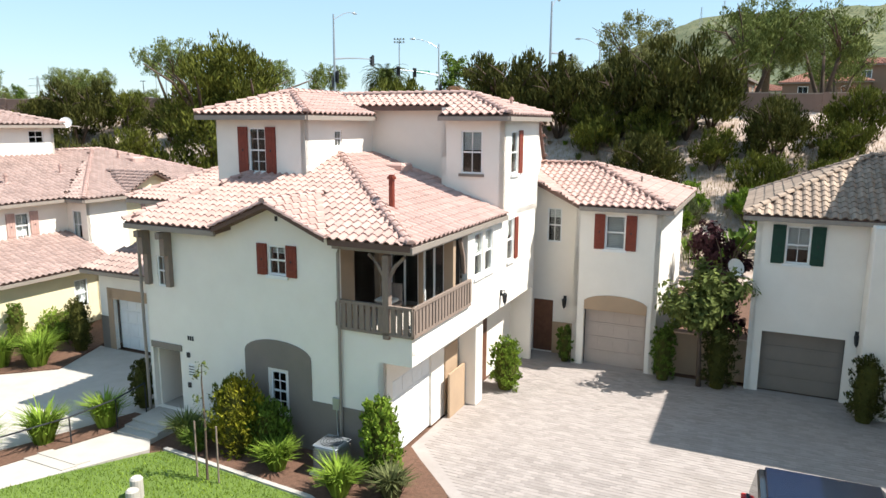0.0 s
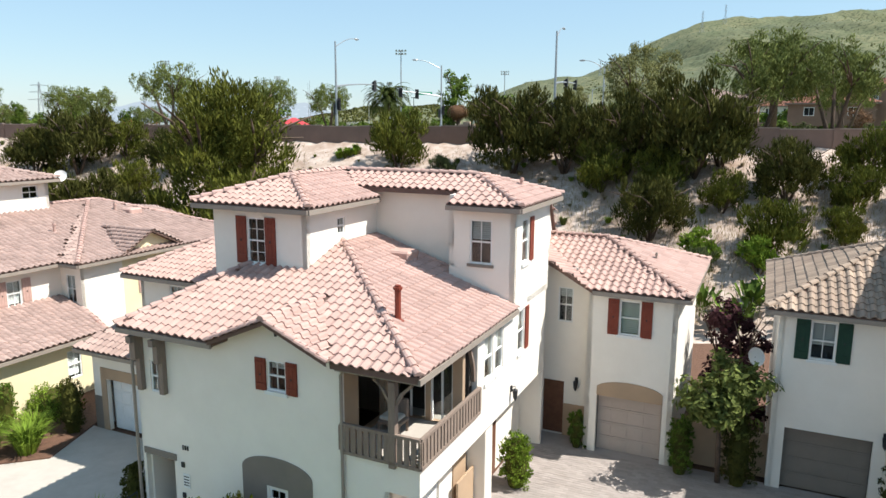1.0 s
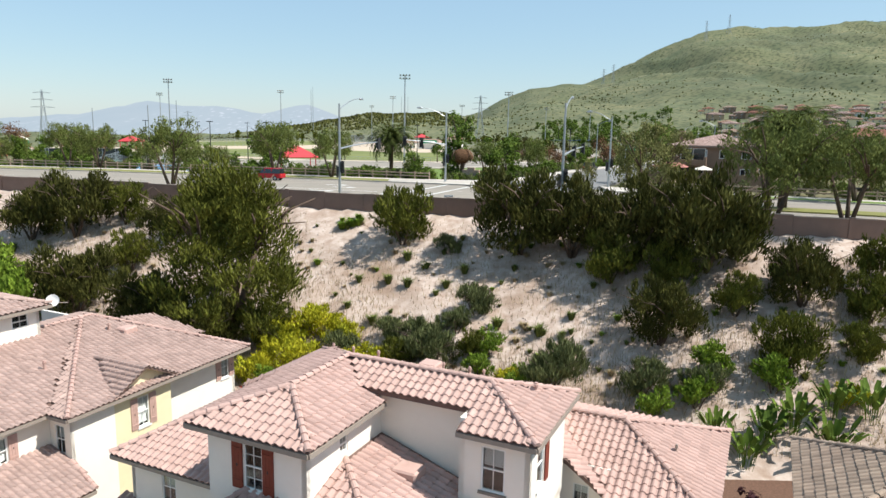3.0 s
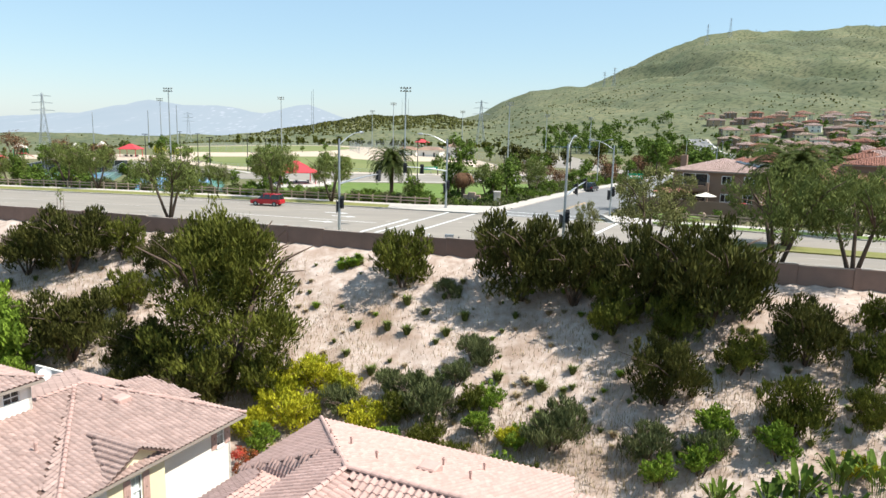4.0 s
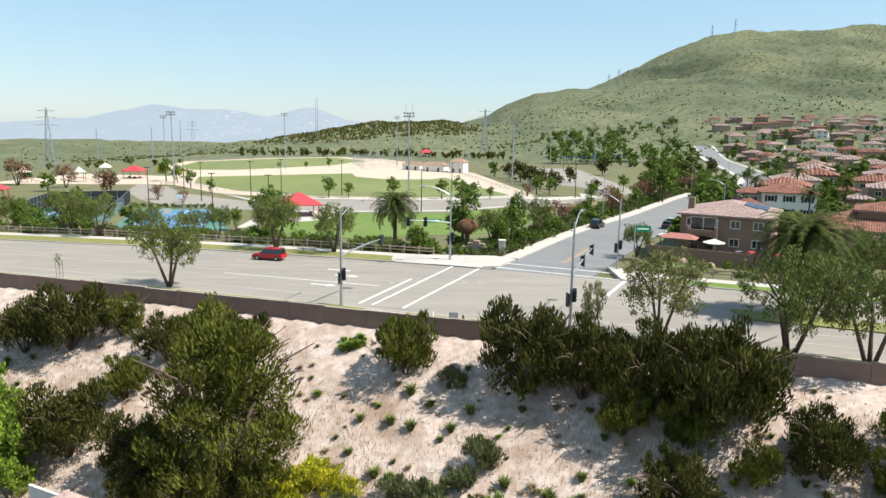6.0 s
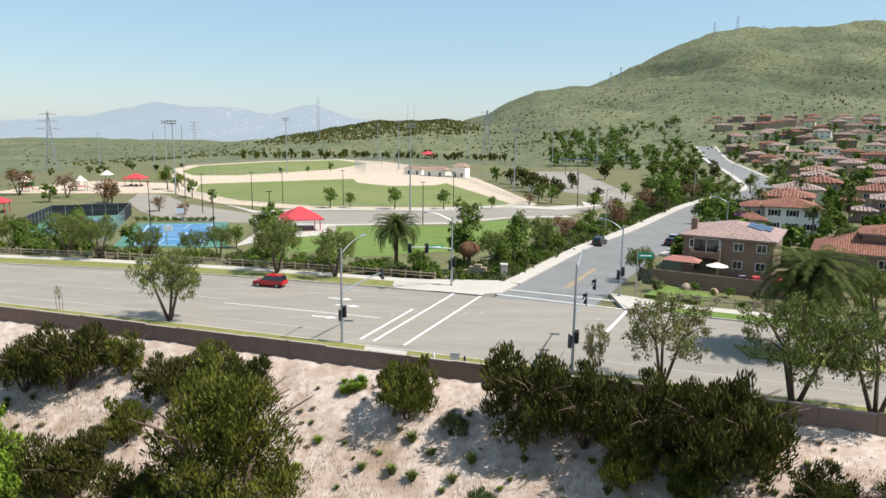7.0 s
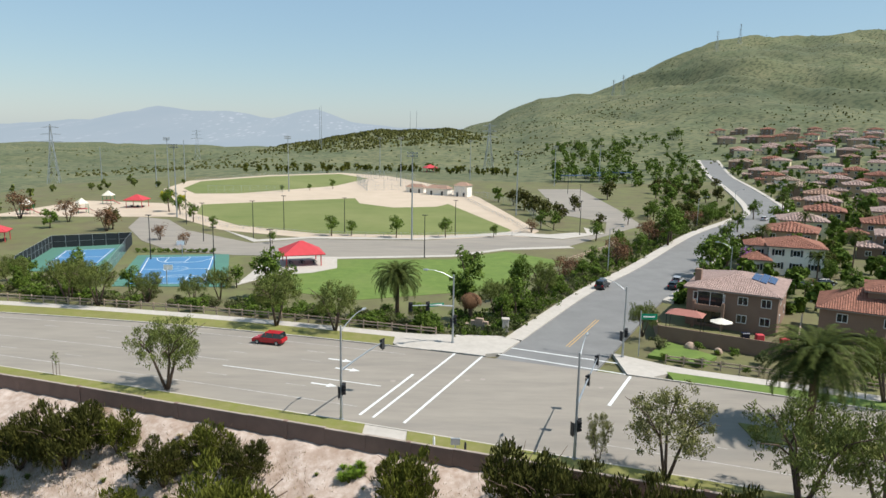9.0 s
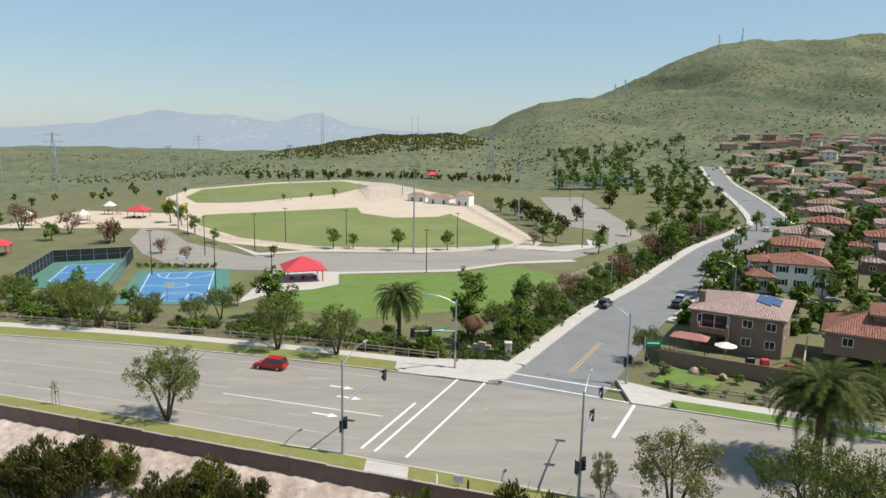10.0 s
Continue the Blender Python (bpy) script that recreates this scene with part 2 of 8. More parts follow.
class Geo:
    """Gathers vertices and faces of one mesh."""

    def __init__(self):
        self.v, self.f = [], []

    def box(self, x0, y0, z0, x1, y1, z1, m=None):
        k = len(self.v)
        c = [(x0, y0, z0), (x1, y0, z0), (x1, y1, z0), (x0, y1, z0), (x0, y0, z1), (x1, y0, z1), (x1, y1, z1), (x0, y1, z1)]
        self.v += [m @ Vector(p) for p in c] if m else c
        self.f += [(k, k + 3, k + 2, k + 1), (k + 4, k + 5, k + 6, k + 7), (k, k + 1, k + 5, k + 4), (k + 1, k + 2, k + 6, k + 5), (k + 2, k + 3, k + 7, k + 6), (k + 3, k, k + 4, k + 7)]
        return self

    def prism(self, pts, z0, z1):
        """A polygon in plan, counter-clockwise, from z0 to z1 (numbers or one each)."""
        k, n = len(self.v), len(pts)
        a = z0 if isinstance(z0, (list, tuple)) else [z0] * n
        b = z1 if isinstance(z1, (list, tuple)) else [z1] * n
        self.v += [(p[0], p[1], a[i]) for i, p in enumerate(pts)] + [(p[0], p[1], b[i]) for i, p in enumerate(pts)]
        self.f += [tuple(k + i for i in reversed(range(n))), tuple(k + n + i for i in range(n))]
        self.f += [(k + i, k + (i + 1) % n, k + n + (i + 1) % n, k + n + i) for i in range(n)]
        return self

    def tube(self, pts, radii, seg=8, cap=True):
        """A tapered tube along points."""
        k0 = len(self.v)
        pts = [Vector(p) for p in pts]
        for i, p in enumerate(pts):
            d = (pts[min(i + 1, len(pts) - 1)] - pts[max(i - 1, 0)]).normalized()
            a = d.orthogonal().normalized() if abs(d.z) < 0.95 else Vector((1, 0, 0))
            a = (a - d * a.dot(d)).normalized()
            b = d.cross(a)
            r = radii[i] if isinstance(radii, (list, tuple)) else radii
            for j in range(seg):
                t = 2 * math.pi * j / seg
                self.v.append(p + (a * math.cos(t) + b * math.sin(t)) * r)
        for i in range(len(pts) - 1):
            for j in range(seg):
                q, s = k0 + i * seg + j, k0 + i * seg + (j + 1) % seg
                self.f.append((q, s, s + seg, q + seg))
        if cap:
            self.f.append(tuple(k0 + j for j in reversed(range(seg))))
            self.f.append(tuple(k0 + (len(pts) - 1) * seg + j for j in range(seg)))
        return self

    def quad(self, a, b, c, d):
        k = len(self.v)
        self.v += [a, b, c, d]
        self.f.append((k, k + 1, k + 2, k + 3))
        return self

    def poly(self, pts):
        k = len(self.v)
        self.v += list(pts)
        self.f.append(tuple(range(k, k + len(pts))))
        return self

    def ob(self, name, mat, parent=None, label="", smooth=False):
        return mesh_ob(name, self.v, self.f, mat, parent, label, smooth)


def empty(name, m=None, label="", category="", group="", kind=""):
    e = new(name)
    if m is not None:
        e.matrix_basis = m
    return tagged(e, label, category, group, kind)


def bevel(ob, w=0.02, seg=1):
    b = bmesh.new()
    b.from_mesh(ob.data)
    bmesh.ops.bevel(b, geom=b.edges[:], offset=w, segments=seg, affect="EDGES", clamp_overlap=True)
    b.to_mesh(ob.data)
    b.free()
    return ob


def weld(ob):
    """Joins the touching strips of one moulded part."""
    b = bmesh.new()
    b.from_mesh(ob.data)
    bmesh.ops.remove_doubles(b, verts=b.verts[:], dist=1e-4)
    b.to_mesh(ob.data)
    b.free()
    return ob


def span(a, b, step):
    n = max(1, round((b - a) / step))
    return [a + (b - a) * i / n for i in range(n + 1)]


# ---- the lie of the land ----
ROAD_Z, PARK_Z = 10.98, 8.4


def wall_y(x):
    return 71.6 - 0.315 * x


def near_y(x):
    if x < -75:
        return 99.4 - 0.12 * (x + 75)
    return 76.5 - 0.32 * x - 0.0002 * x * x


def far_y(x):
    if x < -75:
        return 118.75 - 0.12 * (x + 75)
    if x > 60:
        return 80.7 - 0.4 * (x - 60)
    return 103 - 0.3 * x - 0.0012 * x * x


SIDE = [(3.0, 97.0), (9.6, 109.5), (26.6, 142.3), (42.0, 167.0), (72.0, 219.0), (101.0, 260.0), (121.0, 296.0), (160.0, 425.0), (206.0, 600.0)]
SIDE_W = 13.0
HILL_X = [-330, -150, -35, 86, 130, 194, 313, 392, 522, 624, 676, 729, 821, 911, 998, 1700]
HILL_Z = [11, 20, 36, 68, 95, 120, 149, 173, 217, 252, 263, 261, 262, 286, 303, 370]


def side_x(y):
    """The left kerb of the side street."""
    for (x0, y0), (x1, y1) in zip(SIDE, SIDE[1:]):
        if y <= y1:
            return x0 + (x1 - x0) * (y - y0) / (y1 - y0)
    return SIDE[-1][0] + 0.26 * (y - SIDE[-1][1])


def smooth_step(a, b, x):
    t = min(1, max(0, (x - a) / (b - a)))
    return t * t * (3 - 2 * t)


def fbm(x, y, s, o=4):
    return noise.fractal(Vector((x * s, y * s, 3.7)), 1.0, 2.0, o)


def land(x, y):
    d = (wall_y(x) - y) * 0.954
    if d > 0:
        z = 10.4 - 0.5 * max(0, d - 0.5) + smooth_step(5, 22, x) * 1.4 * smooth_step(0, 6, d)
        z += 0.22 * fbm(x, y, 0.35) * smooth_step(0.5, 3, z)
        return max(min(z, 10.4), -0.08)
    fy = far_y(x)
    if y < fy + 7 and y < 200:
        return ROAD_Z - 0.35
    right = x - side_x(y)
    base = ROAD_Z - 0.35
    # the park lies lower, away from both streets
    park = (1 - smooth_step(-27, -6, right)) * smooth_step(fy + 7, fy + 30, y)
    z = base + (PARK_Z - base) * park
    # houses rise a little behind the street
    z += smooth_step(14, 120, right) * smooth_step(120, 420, y) * 9
    # the mesa's edge, the valley and the foothills
    far = x * 1700 / max(y, 300)
    edge = smooth_step(520, 700, y - 60 * smooth_step(-100, -300, x))
    left = 1 - smooth_step(-160, 120, far)
    z -= 36 * max(edge * left * smooth_step(450, 1900, y), 0.3 * smooth_step(-150, -330, x) * smooth_step(150, 400, y))
    z += edge * (9 * fbm(x, y, 0.0032) + 3.5 * fbm(x, y, 0.012)) * smooth_step(450, 800, y)
    # low dark knoll in the middle distance
    z += 40 * math.exp(-(((x + 60) / (185 if x < -60 else 120)) ** 2 + ((y - 1050) / 180) ** 2))
    # the long hill, rising to the right
    if far > -330 and y > 500:
        top = float(np.interp(far, HILL_X, HILL_Z)) - 11
        rise = min(1, ((y - 500) / 1200)) ** (1.25 + 2.2 * (1 - smooth_step(-60, 260, far))) * (1 - 0.6 * smooth_step(1850, 3600, y))
        gully = 1 - (0.34 * abs(noise.noise(Vector((x * 0.006 + y * 0.002, y * 0.0012, 1.3)))) + 0.14 * abs(noise.noise(Vector((x * 0.018 + y * 0.005, y * 0.004, 5.0))))) * smooth_step(60, 400, far) * (1 - 0.6 * smooth_step(1450, 1700, y))
        z += top * rise * gully
    z += edge * 1.6 * fbm(x, y, 0.04) * smooth_step(600, 900, y)
    return z


# ---- ground sheet: fine near, coarse far ----
def build_ground():
    def spread(lo, hi, parts):
        out = []
        for a, b, n in parts:
            out += [a + (b - a) * i / n for i in range(n)]
        return out + [parts[-1][1]]
    xs = spread(0, 0, [(-3600, -1200, 24), (-1200, -400, 32), (-400, -120, 36), (-120, -60, 24), (-60, 60, 150), (60, 140, 40), (140, 500, 48), (500, 1500, 54), (1500, 4000, 45)])
    ys = spread(0, 0, [(-300, -10, 12), (-10, 36, 16), (36, 74, 64), (74, 110, 40), (110, 300, 76), (300, 700, 80), (700, 2300, 104)])
    nx, ny = len(xs), len(ys)
    verts = [(x, y, land(x, y)) for y in ys for x in xs]
    faces, idx = [], []
    for j in range(ny - 1):
        for i in range(nx - 1):
            k = j * nx + i
            faces.append((k, k + 1, k + nx + 1, k + nx))
            x, y = (xs[i] + xs[i + 1]) / 2, (ys[j] + ys[j + 1]) / 2
            d = wall_y(x) - y
            if d > 30 or y < 40:
                m = 1
            elif d > -1:
                m = 0
            elif y < 460 and x > -260:
                m = 2
            else:
                m = 3
            idx.append(m)
    hill = material("hill_scrub", (0.098, 0.116, 0.054), (0.172, 0.162, 0.08), 0.014, 0.95, 0.0, 1, 0.55, (0.045, 0.058, 0.03))
    nt = hill.node_tree
    fine = nt.nodes.new("ShaderNodeTexNoise")
    fine.inputs["Scale"].default_value, fine.inputs["Detail"].default_value = 0.16, 7
    nt.links.new(nt.nodes["Geometry"].outputs["Position"], fine.inputs["Vector"])
    span_ = nt.nodes.new("ShaderNodeMapRange")
    span_.inputs["From Min"].default_value, span_.inputs["From Max"].default_value = 0.47, 0.62
    span_.inputs["To Max"].default_value = 0.75
    nt.links.new(fine.outputs["Fac"], span_.inputs["Value"])
    tint = nt.nodes.new("ShaderNodeMix")
    tint.data_type = "RGBA"
    tint.inputs["B"].default_value = (0.035, 0.05, 0.022, 1)
    pb = nt.nodes["Principled BSDF"]
    nt.links.new(pb.inputs["Base Color"].links[0].from_socket, tint.inputs["A"])
    nt.links.new(span_.outputs["Result"], tint.inputs["Factor"])
    nt.links.new(tint.outputs["Result"], pb.inputs["Base Color"])
    ob = mesh_ob("ground", verts, faces, None, smooth=True, mats=[M["soil"], M["mulch"], M["park_soil"], hill], idx=idx)
    return tagged(ob, "bare sandy slope, park soil and green scrub hills", "ground", kind="structure")


build_ground()


# ---- far valley and hazy hills, a backdrop kilometres away ----
def build_backdrop():
    m = bpy.data.materials.new("far_haze")
    m.use_nodes = True
    nt = m.node_tree
    n, lk = nt.nodes, nt.links
    n.remove(n["Principled BSDF"])
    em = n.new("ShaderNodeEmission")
    geo = n.new("ShaderNodeNewGeometry")
    mp = n.new("ShaderNodeMapping")
    mp.inputs["Scale"].default_value = (1, 0.25, 1.5)
    lk.new(geo.outputs["Position"], mp.inputs["Vector"])
    big = n.new("ShaderNodeTexNoise")
    big.inputs["Scale"].default_value, big.inputs["Detail"].default_value = 0.004, 5
    lk.new(mp.outputs["Vector"], big.inputs["Vector"])
    spots = n.new("ShaderNodeTexVoronoi")
    spots.inputs["Scale"].default_value = 0.03
    lk.new(mp.outputs["Vector"], spots.inputs["Vector"])
    near = n.new("ShaderNodeMapRange")
    near.inputs["From Min"].default_value, near.inputs["From Max"].default_value = 0.34, 0.1
    lk.new(spots.outputs["Distance"], near.inputs["Value"])
    patch = n.new("ShaderNodeMapRange")
    patch.inputs["From Min"].default_value, patch.inputs["From Max"].default_value = 0.45, 0.6
    lk.new(big.outputs["Fac"], patch.inputs["Value"])
    town = n.new("ShaderNodeMath")
    town.operation = "MULTIPLY"
    lk.new(near.outputs["Result"], town.inputs[0])
    lk.new(patch.outputs["Result"], town.inputs[1])
    half = n.new("ShaderNodeMath")
    half.operation = "MULTIPLY"
    half.inputs[1].default_value = 0.8
    lk.new(town.outputs[0], half.inputs[0])
    # haze is painted in: pale blue emission colours that take no sun or shade
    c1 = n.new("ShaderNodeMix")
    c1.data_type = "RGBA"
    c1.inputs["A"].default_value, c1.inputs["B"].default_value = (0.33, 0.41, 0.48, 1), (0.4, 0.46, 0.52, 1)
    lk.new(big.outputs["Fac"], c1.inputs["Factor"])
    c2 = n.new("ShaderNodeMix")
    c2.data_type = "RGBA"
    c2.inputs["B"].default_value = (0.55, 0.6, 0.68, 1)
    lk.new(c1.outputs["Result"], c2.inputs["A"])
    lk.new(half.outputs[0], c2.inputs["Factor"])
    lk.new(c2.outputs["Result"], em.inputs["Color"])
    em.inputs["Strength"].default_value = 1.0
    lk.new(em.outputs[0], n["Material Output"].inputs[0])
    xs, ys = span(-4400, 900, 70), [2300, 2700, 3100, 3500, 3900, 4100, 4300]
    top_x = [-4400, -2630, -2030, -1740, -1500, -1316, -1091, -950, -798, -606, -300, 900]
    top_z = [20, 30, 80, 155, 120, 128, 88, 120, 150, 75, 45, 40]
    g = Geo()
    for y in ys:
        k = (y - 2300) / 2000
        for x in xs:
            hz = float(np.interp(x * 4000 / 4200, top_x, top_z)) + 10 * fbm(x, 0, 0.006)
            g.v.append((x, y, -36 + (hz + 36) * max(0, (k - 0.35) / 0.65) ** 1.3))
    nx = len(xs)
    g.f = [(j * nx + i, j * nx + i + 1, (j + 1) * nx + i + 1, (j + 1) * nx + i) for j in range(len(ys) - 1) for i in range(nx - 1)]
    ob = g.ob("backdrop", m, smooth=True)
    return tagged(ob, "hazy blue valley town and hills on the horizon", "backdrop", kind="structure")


build_backdrop()


def strip(name, xs, ya, yb, z0, z1, mat, label, category, kind="structure", parent=None):
    """A slab between two lines over x."""
    g = Geo()
    n = len(xs)
    for x in xs:
        a, b = ya(x), yb(x)
        g.v += [(x, a, z0), (x, a, z1), (x, b, z1), (x, b, z0)]
    for i in range(n - 1):
        k = 4 * i
        g.f += [(k, k + 4, k + 5, k + 1), (k + 1, k + 5, k + 6, k + 2), (k + 2, k + 6, k + 7, k + 3), (k + 3, k + 7, k + 4, k)]
    g.f += [(0, 1, 2, 3), (4 * n - 1, 4 * n - 2, 4 * n - 3, 4 * n - 4)]
    ob = g.ob(name, mat, parent)
    return ob if parent else tagged(ob, label, category, kind=kind)


RX = span(-190, 150, 4)
strip("road", RX, near_y, lambda x: far_y(x) + 0.0, ROAD_Z - 0.4, ROAD_Z, "asphalt", "wide sun-bleached asphalt avenue with white lane markings", "road")


def side_pts(off):
    out = []
    for i, (x, y) in enumerate(SIDE):
        a, b = SIDE[max(0, i - 1)], SIDE[min(len(SIDE) - 1, i + 1)]
        d = Vector((b[0] - a[0], b[1] - a[1])).normalized()
        out.append(Vector((x + d.y * off, y - d.x * off)))
    return out


def ribbon(name, o0, o1, z0, z1, mat, label="", category="road", first=0, parent=None, last=None, sub=6):
    """A slab along the side street between two offsets from its left kerb."""
    a, b = side_pts(o0)[first:last], side_pts(o1)[first:last]

    def dense(p):
        out = []
        for i in range(len(p) - 1):
            for k in range(sub):
                t = k / sub
                p0, p1, p2, p3 = p[max(i - 1, 0)], p[i], p[i + 1], p[min(i + 2, len(p) - 1)]
                out.append(0.5 * ((2 * p1) + (p2 - p0) * t + (2 * p0 - 5 * p1 + 4 * p2 - p3) * t * t + (3 * p1 - p0 - 3 * p2 + p3) * t ** 3))
        return out + [p[-1]]
    a, b = dense(a), dense(b)
    g = Geo()
    for p, q in zip(a, b):
        rise = max(0, land((p.x + q.x) / 2, (p.y + q.y) / 2) - ROAD_Z + 0.35) if p.y > 120 else 0
        g.v += [(p.x, p.y, z0 + rise - 0.3), (p.x, p.y, z1 + rise), (q.x, q.y, z1 + rise), (q.x, q.y, z0 + rise - 0.3)]
    for i in range(len(a) - 1):
        k = 4 * i
        g.f += [(k, k + 1, k + 5, k + 4), (k + 1, k + 2, k + 6, k + 5), (k + 2, k + 3, k + 7, k + 6), (k + 3, k, k + 4, k + 7)]
    n = len(a)
    g.f += [(0, 3, 2, 1), (4 * n - 4, 4 * n - 3, 4 * n - 2, 4 * n - 1)]
    ob = g.ob(name, mat, parent)
    return ob if parent else tagged(ob, label, category, kind="structure")


ribbon("road", 0, SIDE_W, ROAD_Z - 0.4, ROAD_Z - 0.012, "asphalt_grey", "grey asphalt side street climbing past houses")
ribbon("pavement", -2.6, 0, ROAD_Z - 0.3, ROAD_Z + 0.14, "concrete", "pale concrete pavement beside the side street", "pavement", first=1)
ribbon("pavement", SIDE_W, SIDE_W + 2.0, ROAD_Z - 0.3, ROAD_Z + 0.14, "concrete", "pale concrete pavement in front of houses", "pavement", first=2)


# ---- building helpers: plan axes u (x), v (y) turned 25 degrees ----
H = Matrix.Rotation(radians(-25), 4, "Z")


def wall_frame(a, b):
    """x along the wall from a to b, y inwards, z up; the outside lies on the right hand."""
    d = Vector((b[0] - a[0], b[1] - a[1]))
    return Matrix.Translation((a[0], a[1], 0)) @ Matrix.Rotation(math.atan2(d.y, d.x), 4, "Z"), d.length


def wall_seg(parent, a, b, z0, z1, holes=(), mat="stucco", thick=0.18, name="wall", label=""):
    m, L = wall_frame(a, b)
    ss = sorted({0.0, L, *[h[0] for h in holes], *[h[1] for h in holes]})
    zs = sorted({z0, z1, *[h[2] for h in holes], *[h[3] for h in holes]})

    def solid(i, j):
        if not (0 <= i < len(ss) - 1 and 0 <= j < len(zs) - 1):
            return False
        cs, cz = (ss[i] + ss[i + 1]) / 2, (zs[j] + zs[j + 1]) / 2
        return not any(h[0] < cs < h[1] and h[2] < cz < h[3] for h in holes)
    g = Geo()
    for i in range(len(ss) - 1):
        for j in range(len(zs) - 1):
            if not solid(i, j):
                continue
            x0, x1, c0, c1 = ss[i], ss[i + 1], zs[j], zs[j + 1]
            g.quad((x0, 0, c0), (x1, 0, c0), (x1, 0, c1), (x0, 0, c1))
            g.quad((x1, thick, c0), (x0, thick, c0), (x0, thick, c1), (x1, thick, c1))
            if not solid(i - 1, j):
                g.quad((x0, thick, c0), (x0, 0, c0), (x0, 0, c1), (x0, thick, c1))
            if not solid(i + 1, j):
                g.quad((x1, 0, c0), (x1, thick, c0), (x1, thick, c1), (x1, 0, c1))
            if not solid(i, j - 1):
                g.quad((x0, thick, c0), (x1, thick, c0), (x1, 0, c0), (x0, 0, c0))
            if not solid(i, j + 1):
                g.quad((x0, 0, c1), (x1, 0, c1), (x1, thick, c1), (x0, thick, c1))
    o = g.ob(name, mat, parent, label)
    o.matrix_basis = m
    return o


def window(parent, a, b, s0, s1, z0, z1, shutters=None, panes=(2, 2), sill=True, blind=0.6, swide=0.42, name="window"):
    m, L = wall_frame(a, b)
    e = empty(name)
    e.parent = parent
    e.matrix_basis = m @ Matrix.Translation((s0, 0, z0))
    w, h = s1 - s0, z1 - z0
    f = 0.055
    g = Geo()
    g.box(0, 0.03, 0, f, 0.1, h).box(w - f, 0.03, 0, w, 0.1, h).box(f, 0.03, 0, w - f, 0.1, f).box(f, 0.03, h - f, w - f, 0.1, h)
    g.box(f, 0.04, h / 2 - 0.025, w - f, 0.09, h / 2 + 0.025)
    for i in range(1, panes[0]):
        x = w * i / panes[0]
        g.box(x - 0.012, 0.045, f, x + 0.012, 0.075, h - f)
    if panes[1] > 2:
        for k in (0.25, 0.75):
            g.box(f, 0.045, h * k - 0.01, w - f, 0.075, h * k + 0.01)
    g.ob("window_frame", "white_paint", e)
    p = Geo().box(f, 0.062, f, w - f, 0.068, h - f).ob("pane", "glass", e)
    p.visible_shadow = False
    if blind:
        bl = Geo()
        n = int(h * blind / 0.07)
        for i in range(n):
            z = h - f - 0.07 * i
            bl.box(f, 0.16, z - 0.06, w - f, 0.17, z)
        bl.ob("blind", "blind", e, "pale slatted window blind")
    # dark sheet in place of the unlit room behind the glass
    Geo().box(-0.3, 0.6, -0.3, w + 0.3, 0.62, h + 0.3).ob("dark_curtain", "room_shade", e)
    if sill:
        Geo().box(-0.07, -0.06, -0.1, w + 0.07, 0.03, -0.003).ob("sill", "stucco_grey" if sill == "grey" else "white_paint", e)
    if shutters:
        for x0 in (-swide - 0.02, w + 0.02):
            s = Geo()
            n = 3
            pw = swide / n
            for i in range(n):
                s.box(x0 + i * pw + 0.004, -0.045, -0.02, x0 + (i + 1) * pw - 0.004, -0.008, h + 0.03)
            s.box(x0, -0.03, -0.015, x0 + swide, -0.002, h + 0.025)
            for z in (0.12 * h, 0.82 * h):
                s.box(x0 + 0.02, -0.065, z, x0 + swide - 0.02, -0.045, z + 0.09)
            o = s.ob("shutter", shutters, e, {"shutter": "barn-red plank shutter", "shutter_pale": "faded pink plank shutter"}.get(shutters, "dark green plank shutter"))
            Geo().box(x0 + swide / 2 - 0.02, -0.06, h * 0.47, x0 + swide / 2 + 0.02, -0.046, h * 0.53).ob("shutter_hook", "dark_metal", o)
    return e


def garage_door(parent, a, b, s0, s1, z0, z1, depth=0.3, mat="garage"):
    m, L = wall_frame(a, b)
    e = empty("garage_door")
    e.parent = parent
    e.matrix_basis = m
    n = 4
    for i in range(n):
        h = (z1 - z0) / n
        g = Geo().box(s0, depth, z0 + h * i + 0.006, s1, depth + 0.05, z0 + h * (i + 1) - 0.006)
        k = 4
        w = (s1 - s0) / k
        for j in range(k):
            g.box(s0 + w * j + 0.08, depth - 0.015, z0 + h * i + 0.08, s0 + w * (j + 1) - 0.08, depth + 0.001, z0 + h * (i + 1) - 0.08)
        g.ob("door_panel", mat, e)
    # dark sheet behind the panels, in place of the unlit garage
    Geo().box(s0 - 0.05, depth + 0.055, z0, s1 + 0.05, depth + 0.075, z1 + 0.05).ob("door_backing", "room_shade", e)
    return e


TW, TL = 0.29, 0.36


def tile_shape():
    v, f = [], []
    prof = [(0.0, 0.0), (0.05, 0.055), (0.11, 0.082), (0.17, 0.055), (0.22, 0.0), (0.29, 0.006)]
    for y, up in ((0.0, 0.035), (TL + 0.06, 0.0)):
        for x, z in prof:
            v.append((x - TW / 2, y, z + up))
    for x, z in prof:
        v.append((x - TW / 2, 0.0, z + 0.003))
    n = len(prof)
    for i in range(n - 1):
        f.append((i, i + 1, n + i + 1, n + i))
        f.append((2 * n + i, 2 * n + i + 1, i + 1, i))
    return v, f


TILE_V, TILE_F = tile_shape()
tile_source = []


def inside(p, poly):
    x, y, r = p[0], p[1], False
    for i in range(len(poly)):
        (x0, y0), (x1, y1) = poly[i], poly[i - 1]
        if (y0 > y) != (y1 > y) and x < (x1 - x0) * (y - y0) / (y1 - y0) + x0:
            r = not r
    return r


